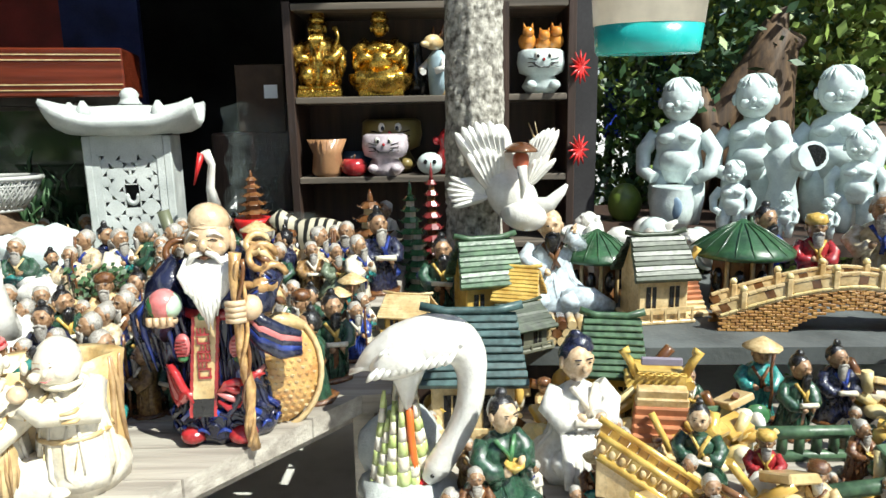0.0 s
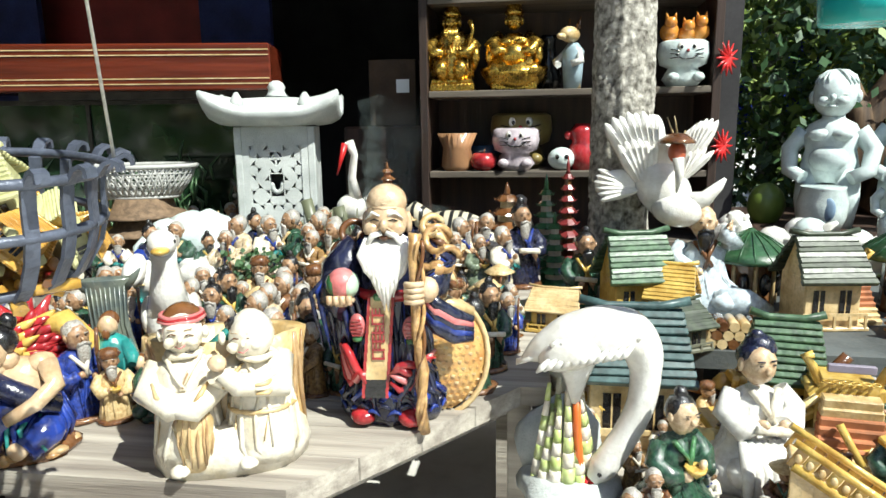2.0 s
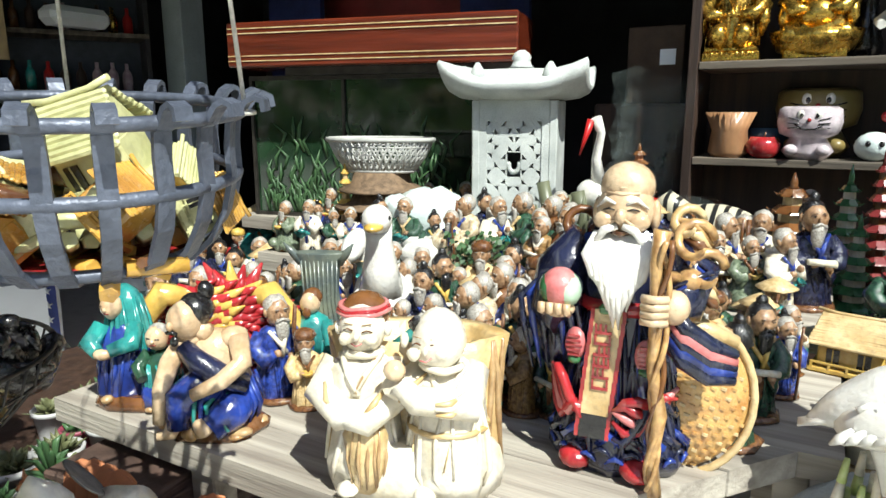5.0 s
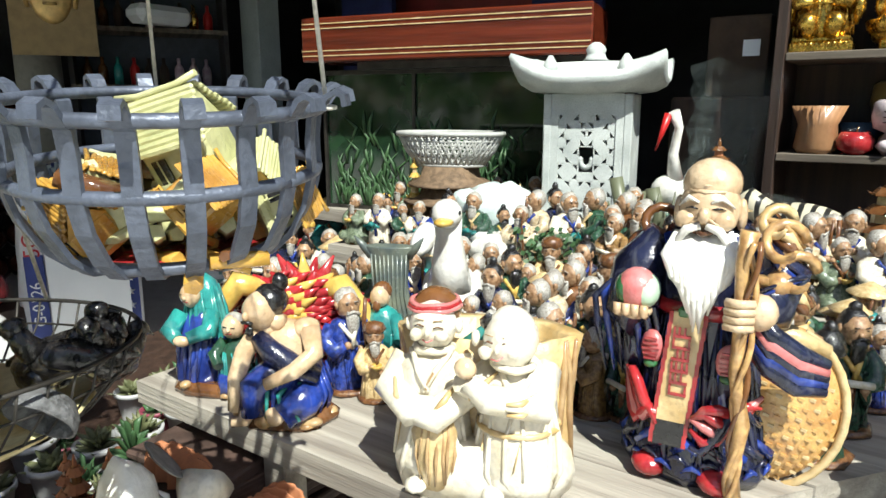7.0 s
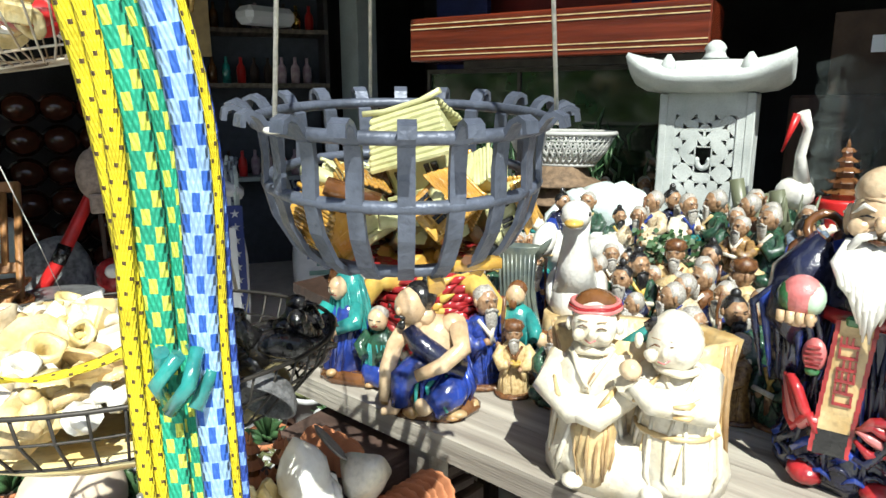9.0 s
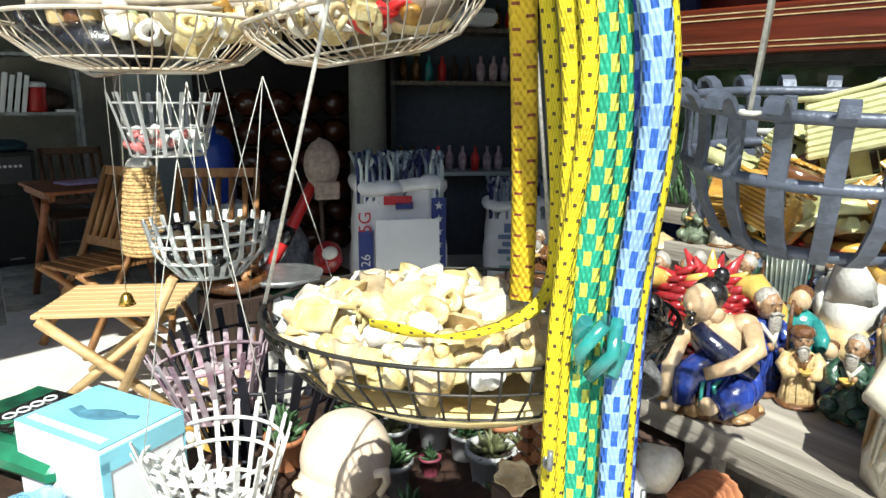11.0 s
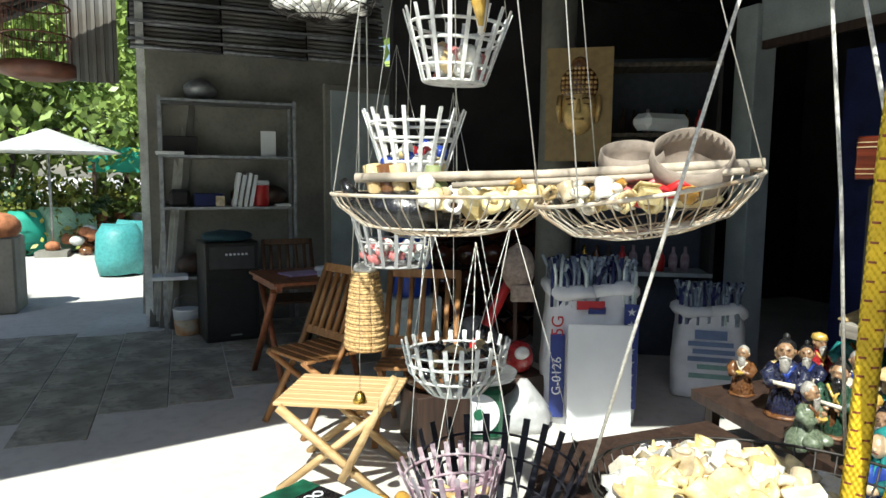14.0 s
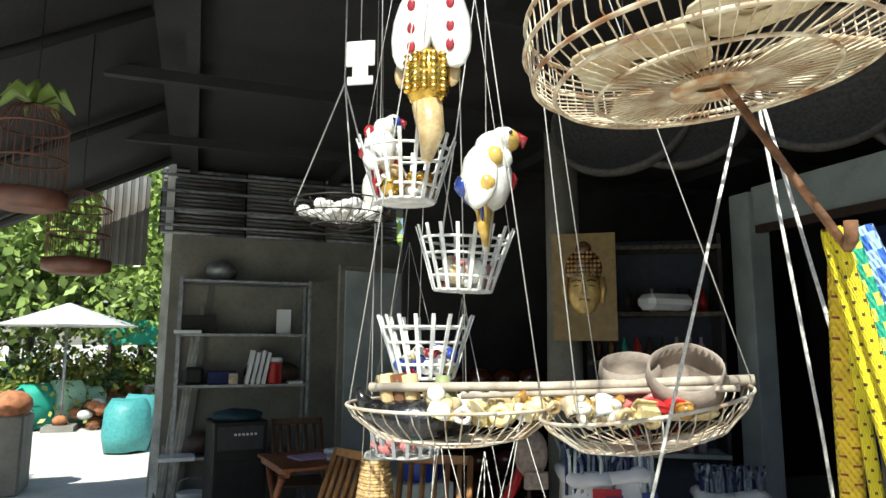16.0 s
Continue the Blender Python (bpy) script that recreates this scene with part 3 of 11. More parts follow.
    if beard is not None:
        b.lathe([(0.03, -0.17), (0.05, -0.1), (0.06, -0.03), (0.05, 0.02)], beard, 10, c=hc + Vector((0, -0.085, -0.06)), sy=0.5, folds=0.1, fn=5)
        b.tube([hc + Vector((-0.05, -0.1, -0.06)), hc + Vector((0, -0.112, -0.03)), hc + Vector((0.05, -0.1, -0.06))], 0.014, beard, 5)
    b.bm.verts.ensure_lookup_table()
    for v in b.bm.verts[n0:]:
        v.co = hc + (v.co - hc) * 1.24 + Vector((0, -0.012, 0.02))
    prof = [(0.29, 0.08), (0.29, 0.2), (0.19, 0.34), (0.16, 0.48)] if seat else [(0.215, 0.05), (0.195, 0.2), (0.17, 0.4), (0.172, 0.54)]
    creases(b, (0, 0, 0), prof, 11, robe, 0.017, 170, 370, wide, 0.82, seed + 3)
    for q, h_ in ((-1, h1), (1, h2)):
        b.tube([h_ + Vector((0, 0.02, 0)), h_ + Vector((q * 0.05, 0.05, -0.12)), h_ + Vector((q * 0.06, 0.07, -0.22))], [0.055, 0.045, 0.012], robe, 7)
    b.rough(0.016, 13, seed)
    return b


def creases(b, c, prof, n, m, rad, a0=0.0, a1=360.0, sx=1.0, sy=1.0, seed=1):
    """Raised drapery folds running down a robe."""
    r_ = random.Random(seed)
    for k in range(n):
        a = radians(a0 + (a1 - a0) * (k + r_.uniform(-0.3, 0.3)) / n)
        w = r_.uniform(-0.25, 0.25)
        i0 = r_.choice((0, 0, 1))
        pts, rs = [], []
        P = prof[i0:]
        for i, (q, z) in enumerate(P):
            aa = a + w * math.sin(i * 1.1 + k)
            pts.append((c[0] + (q + 0.0006) * sx * math.cos(aa), c[1] + (q + 0.0006) * sy * math.sin(aa), c[2] + z))
            rs.append(rad * (0.45 if i in (0, len(P) - 1) else r_.uniform(0.8, 1.25)))
        b.tube(pts, rs, m, 5)


FACE = glaze("small_figure_face", (0.44, 0.27, 0.15), (0.2, 0.1, 0.05), rough=0.25, dirt=0.4)
KINDS = [
    (dict(robe=BLUE, inner=IVORY, skin=FACE, hair=HAIR, beard=HAIR, hold="staff", seed=1), "small glazed old man in a cobalt robe with white beard"),
    (dict(robe=GREEN, inner=YELLOW, skin=FACE, hair=BLACK, beard=BLACK, hold="scroll", sash=BROWN, seed=2), "small glazed scholar in a bottle green robe"),
    (dict(robe=BROWN, inner=IVORY, skin=FACE, hair=HAIR, beard=HAIR, hold="bowl", seed=3), "small glazed old man in brown with white hair"),
    (dict(robe=NAVY, inner=BLUE, skin=FACE, hair=BLACK, beard=HAIR, hold="scroll", seed=4), "small glazed official in dark navy with bound hair"),
    (dict(robe=IVORY, inner=BLUE, skin=FACE, hair=HAIR, beard=HAIR, hold="fish", sash=BLUE, seed=5), "small ivory figurine of a bearded fisherman"),
    (dict(robe=TEAL, inner=BROWN, skin=FACE, hair=BLACK, hat="cone", hold="staff", seed=6), "small teal figurine wearing a conical straw hat"),
    (dict(robe=BUFF, inner=BROWN, skin=FACE, hair=HAIR, beard=HAIR, hat="wrap", hold="bowl", seed=7), "small buff figurine with a wrapped head cloth"),
    (dict(robe=BLUE, inner=RED, skin=FACE, hair=BLACK, seat=True, beard=BLACK, seed=8), "small seated figurine in a cobalt robe"),
    (dict(robe=GREEN, inner=IVORY, skin=FACE, hair=HAIR, seat=True, beard=HAIR, hold="bowl", seed=9), "small seated old man in a green glazed robe"),
    (dict(robe=RED, inner=YELLOW, skin=FACE, hair=HAIR, beard=HAIR, hat="wrap", seed=10), "small red-robed figurine with a white beard"),
    (dict(robe=CREAM, inner=BLUE, skin=FACE, hair=HAIR, beard=HAIR, hold="staff", wide=1.15, seed=11), "small cream figurine of an old man with a staff"),
    (dict(robe=BROWN, inner=GREEN, skin=FACE, hair=BLACK, hat="cone", hold="fish", seat=True, seed=12), "small seated fisherman under a straw hat"),
]
KINDS += [
    (dict(robe=glaze("ochre_glaze", (0.34, 0.2, 0.07), (0.14, 0.07, 0.03)), inner=IVORY, skin=FACE, hair=HAIR, beard=HAIR, hold="scroll", seed=13), "small ochre figurine of a white-haired sage"),
    (dict(robe=glaze("sage_green_glaze", (0.2, 0.24, 0.16), (0.08, 0.11, 0.07)), inner=BROWN, skin=FACE, hair=HAIR, beard=HAIR, hold="bowl", seat=True, seed=14), "small sage green seated old man"),
    (dict(robe=glaze("grey_blue_glaze", (0.2, 0.26, 0.32), (0.08, 0.1, 0.16)), inner=IVORY, skin=FACE, hair=HAIR, beard=HAIR, hold="staff", seed=15), "small grey-blue figurine with white hair"),
    (dict(robe=GREEN, inner=BUFF, skin=FACE, hair=HAIR, beard=HAIR, hold="fish", seed=16), "small dark green figurine with white beard"),
]
FIG = []
for kw, lab in KINDS:
    FIG.append((figure(**kw).mesh("figurine"), lab))


def put_fig(k, x, y, z, h, turn=0.0, group="figurines crowded on the table", label=""):
    me, lab = FIG[k]
    ob = new("figurine", me)
    ob.matrix_basis = pose(x, y, z, 0, 0, turn) @ Matrix.Scale(h, 4)
    return tagged(ob, label or lab, "figurine", group)


# the crowd on the table
r = random.Random(21)
TAKEN = [(-0.45, 1.26, 0.12), (-0.69, 1.04, 0.12), (-1.07, 1.02, 0.1), (-1.27, 1.02, 0.1), (-0.28, 1.52, 0.075), (-1.14, 2.48, 0.24), (-1.09, 1.5, 0.09),
         (-0.12, 1.86, 0.11), (-1.02, 1.3, 0.1), (-0.22, 2.1, 0.08), (0.0, 2.2, 0.1), (-0.45, 2.45, 0.17), (-0.15, 2.45, 0.1), (-1.55, 2.25, 0.2), (-0.75, 2.35, 0.13),
         (-1.17, 1.42, 0.09), (-1.26, 1.19, 0.11), (-1.4, 1.1, 0.05), (-1.0, 1.95, 0.1), (-0.88, 1.28, 0.04), (-0.62, 1.26, 0.05), (-1.25, 2.15, 0.09), (-0.5, 2.25, 0.07), (-0.3, 2.35, 0.08)]


def free(x, y, rad):
    if any((x - a) ** 2 + (y - c) ** 2 < (rad + d) ** 2 for a, c, d in TAKEN):
        return False
    TAKEN.append((x, y, rad))
    return True


n = 0
for _ in range(4000):
    x, y = r.uniform(-1.42, -0.15), r.uniform(1.14, 2.62)
    if x > edge_x(min(y, 1.5)) - 0.09 or (1.84 < y < 1.96) or (y < 1.3 and x > -0.62):
        continue
    h = r.uniform(0.13, 0.2) + (0.03 if y > 1.9 else 0)
    if y < 1.3 and x > -0.85:
        h *= 0.85
    if not free(x, y, h * 0.19):
        continue
    put_fig(r.choice((0, 0, 1, 1, 2, 3, 3, 4, 5, 6, 7, 8, 8, 10, 11, 12, 13, 14, 15, 15)), x, y, TOP if y < 1.86 else 0.8, h, r.uniform(-70, 70))
    n += 1
    if n > 210:
        break
for _ in range(900):
    x, y = r.uniform(-1.8, -1.45), r.uniform(1.97, 2.55)
    h = r.uniform(0.13, 0.2)
    if free(x, y, h * 0.25):
        put_fig(r.randrange(len(FIG)), x, y, 0.8, h, r.uniform(-30, 60))


# ---- large longevity god statue ----
TANCR = glaze("tan_stained_crackle", (0.5, 0.34, 0.17), (0.26, 0.14, 0.055), rough=0.35)
STAFF = glaze("carved_brown_root_glaze", (0.6, 0.37, 0.15), (0.26, 0.13, 0.05), rough=0.3, scale=60, dirt=0.4)


def longevity_god():
    b = M()
    b.lathe([(0.1, 0), (0.112, 0.02), (0.105, 0.06), (0.09, 0.12), (0.078, 0.2), (0.07, 0.27), (0.076, 0.33), (0.06, 0.38), (0.03, 0.4)], NAVY, 36, sx=1.0, sy=0.72, folds=0.045, fn=11)
    creases(b, (0, 0, 0), [(0.11, 0.02), (0.104, 0.06), (0.089, 0.12), (0.079, 0.19), (0.071, 0.25)], 22, NAVY, 0.006, 170, 370, 1.0, 0.72, 3)
    # thin cobalt ridges paint highlights along the glossy navy folds
    creases(b, (0, 0, 0), [(0.106, 0.05), (0.092, 0.11), (0.081, 0.18), (0.072, 0.25)], 8, BLUE, 0.003, 180, 360, 1.0, 0.73, 5)
    for k in range(16):
        a = radians(180 + k * 12)
        z0 = 0.024 + 0.012 * (k % 2)
        b.tube([(0.112 * math.cos(a + u * 0.14), 0.081 * math.sin(a + u * 0.14), z0 + 0.01 * math.cos(u * 1.6)) for u in (-1, -0.5, 0, 0.5, 1)], [0.002, 0.004, 0.005, 0.004, 0.002], (BLUE, NAVY)[k % 2], 5)
    b.sph((-0.055, -0.055, 0.018), (0.03, 0.035, 0.02), RED)
    b.sph((0.045, -0.065, 0.018), (0.03, 0.035, 0.02), RED)
    # lower hem waves and red flames
    for k in range(9):
        a = radians(195 + k * 19)
        p = Vector((0.093 * math.cos(a), 0.07 * math.sin(a), 0.05))
        b.tube([p + Vector((-0.02, 0, 0.0)), p + Vector((0, -0.012, 0.022)), p + Vector((0.02, 0, 0.004))], 0.008, NAVY if k % 2 else BLUE, 6)
    for x0, x1, z0, z1, n_ in ((-0.1, -0.045, 0.15, 0.1, 4), (0.005, 0.095, 0.1, 0.14, 5)):
        for k in range(n_):
            t_ = k / (n_ - 1)
            yy = lambda x: -0.078 * math.sqrt(max(0.05, 1 - (x / 0.118) ** 2)) - 0.01
            pts = []
            for u in range(6):
                x = x0 + (x1 - x0) * u / 5
                z = z0 + (z1 - z0) * u / 5 + 0.026 * math.sin(u * 1.25 + k * 0.9) * (0.5 + 0.5 * t_) - 0.03 * t_ + 0.012
                pts.append((x, yy(x) - 0.003 * math.sin(k + u), z))
            b.tube(pts, [0.003, 0.0075, 0.009, 0.009, 0.0075, 0.003], (RED, RED, PINK, RED, NAVY)[k % 5], 7)
    # front panel: buff strip with red key-pattern bars, black scaled tip
    pan = lambda z: -0.056 - 0.024 * (1 - (z - 0.05) / 0.22)
    for k in range(11):
        z = 0.075 + k * 0.018
        m = BLACK if z < 0.105 else BUFF
        b.box((-0.012 - 0.014 * (1 - k / 10), pan(z) - 0.006, z), (0.042, 0.008, 0.0185), m, rot=(-6, 0, 0))
        b.box((-0.036 - 0.014 * (1 - k / 10), pan(z) - 0.006, z), (0.006, 0.01, 0.0185), RED, rot=(-6, 0, 0))
        b.box((0.012 - 0.014 * (1 - k / 10), pan(z) - 0.006, z), (0.006, 0.01, 0.0185), RED, rot=(-6, 0, 0))
    for k in range(6):
        z = 0.145 + k * 0.017
        x = -0.018
        b.box((x, pan(z) - 0.012, z), (0.026, 0.003, 0.004), RED)
        for dx in (-0.011, -0.004, 0.004, 0.011):
            if (k + int(dx * 1000)) % 4:
                b.box((x + dx, pan(z) - 0.012, z + 0.007), (0.003, 0.003, 0.013), RED)
    # round medallions
    for x, z in ((-0.062, 0.205), (0.047, 0.2)):
        y = -0.062
        b.sph((x, y, z), (0.019, 0.012, 0.026), PINK, 12, 8, rot=(0, 0, 25 if x > 0 else -25))
        for k in range(-2, 3):
            b.box((x, y - 0.012, z + k * 0.0075), (0.026 - abs(k) * 0.004, 0.004, 0.003), RED)
        b.sph((x, y - 0.004, z - 0.024), (0.012, 0.01, 0.008), LEAFG, 8, 6)
    b.lathe([(0.073, 0.252), (0.08, 0.262), (0.073, 0.275)], RED, 24, sy=0.76)
    b.box((-0.01, -0.063, 0.264), (0.035, 0.014, 0.016), LEAFG, bev=0.004)
    # sleeves
    b.tube([(-0.06, -0.01, 0.36), (-0.1, -0.02, 0.31), (-0.1, -0.045, 0.25), (-0.08, -0.06, 0.24)], [0.034, 0.042, 0.045, 0.03], NAVY, 10)
    b.tube([(-0.105, -0.03, 0.25), (-0.1, -0.02, 0.17), (-0.09, 0.0, 0.11)], [0.04, 0.03, 0.012], NAVY, 8)
    b.tube([(0.06, -0.01, 0.36), (0.1, -0.02, 0.32), (0.085, -0.05, 0.285), (0.06, -0.075, 0.28)], [0.034, 0.042, 0.042, 0.026], NAVY, 10)
    # hand with the peach
    b.sph((-0.088, -0.075, 0.262), (0.026, 0.026, 0.014), SKIN)
    for k in range(4):
        b.tube([(-0.108 + k * 0.013, -0.09, 0.258), (-0.108 + k * 0.013, -0.103, 0.264), (-0.108 + k * 0.013, -0.1, 0.276)], 0.0065, SKIN, 6)
    b.sph((-0.086, -0.078, 0.295), (0.031, 0.031, 0.031), PINK, 14, 10)
    b.sph((-0.1, -0.076, 0.293), (0.02, 0.03, 0.026), LEAFG, 10, 8)
    b.sph((-0.072, -0.076, 0.293), (0.02, 0.03, 0.026), mat("mint_glaze", (0.45, 0.6, 0.45), rough=0.2, coat=0.5), 10, 8)
    # staff
    b.tube([(0.075, -0.1, 0.0), (0.068, -0.1, 0.06), (0.075, -0.105, 0.13), (0.06, -0.1, 0.2), (0.062, -0.105, 0.28), (0.056, -0.1, 0.35), (0.062, -0.095, 0.395)], [0.011, 0.009, 0.011, 0.009, 0.01, 0.009, 0.013], STAFF, 8)
    for q in range(3):
        b.tube([(0.0685 + 0.0085 * math.cos(k * 0.55 + q * 2.1), -0.102 + 0.0085 * math.sin(k * 0.55 + q * 2.1), 0.01 + k * 0.0155) for k in range(25)], 0.0042, STAFF if q else BROWN, 5)
    for k in range(4):
        b.tube([(0.042, -0.112, 0.268 + k * 0.011), (0.06, -0.12, 0.269 + k * 0.011), (0.076, -0.108, 0.268 + k * 0.011)], 0.0065, SKIN, 6)
    b.sph((0.082, -0.085, 0.285), (0.024, 0.026, 0.026), SKIN)
    # gourd and curling ribbons by the shoulder
    b.sph((0.1, -0.06, 0.32), (0.02, 0.02, 0.018), STAFF)
    b.tube([(0.082, -0.075, 0.325), (0.066, -0.095, 0.335)], [0.01, 0.004], STAFF, 6)
    for k in range(9):
        b.tube([(0.075 + 0.004 * k, -0.03, 0.4 - 0.012 * k), (0.1 + 0.004 * k, -0.035, 0.395 - 0.014 * k), (0.125 + 0.002 * k, -0.02, 0.365 - 0.012 * k)], [0.006, 0.009, 0.003], (STAFF, BUFF, BROWN)[k % 3], 6)
    for c0, rr, m in (((0.1, -0.02, 0.375), 0.026, STAFF), ((0.12, -0.02, 0.335), 0.024, STAFF), ((0.088, 0.0, 0.398), 0.02, BUFF), ((-0.08, 0.035, 0.38), 0.024, BROWN), ((-0.1, 0.03, 0.34), 0.022, BROWN)):
        b.tube([Vector(c0) + Vector((rr * math.cos(a) * (1 - a * 0.05), -0.01 * a, rr * math.sin(a) * (1 - a * 0.05))) for a in [k * 0.55 for k in range(12)]], [0.0075] * 9 + [0.006, 0.004, 0.002], m, 7)
    # swept ribbon: navy with pink and white bands
    for k, (m, dz) in enumerate(((NAVY, 0.02), (PINK, 0.006), (NAVY, -0.004), (BLUE, -0.015), (NAVY, -0.028))):
        b.tube([(0.07, -0.07, 0.265 + dz), (0.1, -0.08, 0.235 + dz), (0.135, -0.07, 0.212 + dz), (0.17, -0.05, 0.2 + dz * 0.8)], [0.012, 0.014, 0.013, 0.008], m, 8)
    # folds on the sleeves
    for k in range(7):
        o_ = 0.012 * (k - 3)
        b.tube([(-0.085 + o_ * 0.3, -0.045, 0.35 - 0.006 * abs(k - 3)), (-0.12 + o_, -0.056 + 0.003 * k, 0.29 + o_ * 0.6), (-0.1 + o_ * 1.2, -0.078 + 0.004 * k, 0.232), (-0.098 + o_, -0.05 + 0.004 * k, 0.15)], [0.003, 0.0065, 0.006, 0.002], (NAVY, BLUE, NAVY)[k % 3], 6)
        b.tube([(0.075 + o_ * 0.3, -0.04, 0.355), (0.11 + o_ * 0.5, -0.058, 0.315 + o_ * 0.5), (0.08, -0.088, 0.29 + o_ * 0.7)], [0.003, 0.006, 0.002], (NAVY, NAVY, BLUE)[k % 3], 6)
    # blue lapels under the beard
    for q in (-1, 1):
        b.tube([(q * 0.05, -0.05, 0.375), (q * 0.03, -0.072, 0.32), (q * 0.004, -0.074, 0.28)], [0.01, 0.012, 0.008], BLUE, 7)
    # scaled crescent behind the hip
    SCT = mat("scaled_tan_glaze", (0.66, 0.42, 0.15), rough=0.28, var=0.5, scale=40, col2=(0.45, 0.22, 0.07), bump=0.5, bscale=110, coat=0.4)
    b.sph((0.1, 0.035, 0.112), (0.1, 0.05, 0.128), SCT, 30, 20, rot=(0, 16, 0))
    for i in range(15):
        z = 0.005 + i * 0.0155
        for j in range(13):
            x = 0.02 + j * 0.0145 + (0.007 if i % 2 else 0)
            dx, dz = (x - 0.1) / 0.1, (z - 0.112) / 0.128
            w2 = dx * dx + dz * dz - 0.25 * dx * dz
            if w2 < 0.9:
                b.box((x, 0.035 - 0.05 * math.sqrt(1 - w2) - 0.0006, z), (0.0085, 0.003, 0.0045), SCT if (i + j) % 3 else BUFF, rot=(0, 14, 0))
    b.tube([(0.1 + 0.1 * math.cos(a) + 0.022 * math.sin(a), 0.018, 0.112 + 0.128 * math.sin(a) - 0.02 * math.cos(a)) for a in [radians(-75 + 13 * k) for k in range(13)]], 0.0065, BUFF, 7)
    b.tube([(0.06, 0.0, 0.225), (0.12, -0.01, 0.235), (0.17, 0.01, 0.215)], [0.02, 0.018, 0.01], BUFF, 8)
    # head with a high brow, long white beard
    b.sph((0.0, -0.035, 0.413), (0.043, 0.046, 0.044), SKIN, 20, 14)
    b.sph((0.0, -0.028, 0.447), (0.041, 0.042, 0.036), SKIN, 18, 12)
    for k in range(3):
        b.tube([(-0.024 + 0.004 * k, -0.066 + 0.004 * k, 0.44 + 0.009 * k), (0, -0.073 + 0.004 * k, 0.438 + 0.009 * k), (0.024 - 0.004 * k, -0.066 + 0.004 * k, 0.44 + 0.009 * k)], 0.0022, SKIN, 5)
    b.sph((0, -0.082, 0.408), (0.009, 0.011, 0.012), SKIN, 8, 6)
    for s in (-1, 1):
        b.sph((0.025 * s, -0.069, 0.4), (0.0165, 0.013, 0.014), SKIN, 12, 8)
        b.sph((0.043 * s, -0.03, 0.405), (0.008, 0.013, 0.024), SKIN, 8, 6)
        b.tube([(0.008 * s, -0.078, 0.425), (0.022 * s, -0.077, 0.432), (0.037 * s, -0.064, 0.418)], [0.002, 0.0038, 0.0015], WHITE, 6)
        b.tube([(0.009 * s, -0.0795, 0.4165), (0.018 * s, -0.0785, 0.4185), (0.027 * s, -0.0735, 0.4155)], [0.0008, 0.0019, 0.0008], BLACK, 5)
        b.tube([(0.006 * s, -0.083, 0.404), (0.016 * s, -0.081, 0.397), (0.03 * s, -0.073, 0.39)], 0.0025, SKIN, 5)
        b.tube([(0.004 * s, -0.08, 0.394), (0.022 * s, -0.082, 0.388), (0.034 * s, -0.076, 0.37), (0.036 * s, -0.074, 0.34)], [0.006, 0.007, 0.006, 0.002], WHITE, 6)
    b.tube([(-0.012, -0.077, 0.386), (0, -0.081, 0.382), (0.012, -0.077, 0.386)], 0.0045, BROWN, 6)
    for k in range(27):
        x = (k - 13) * 0.0034
        L = 0.138 - abs(k - 13) * 0.005 + 0.012 * math.sin(k * 2.3)
        b.tube([(x * 0.8, -0.068, 0.382), (x * 1.1, -0.083, 0.35), (x * 0.9, -0.084, 0.382 - L * 0.7), (x * 0.5 + 0.003 * math.sin(k), -0.078, 0.382 - L)], [0.006, 0.0075, 0.0065, 0.0015], WHITE, 6)
    return b


single("statue", longevity_god(), "tall glazed longevity god with staff, peach and white beard", "statue", pose(-0.447, 1.265, TOP, 0, 0, 5) @ Matrix.Diagonal((0.94, 0.97, 0.965, 1)))


# ---- two ivory children by a tree stump ----


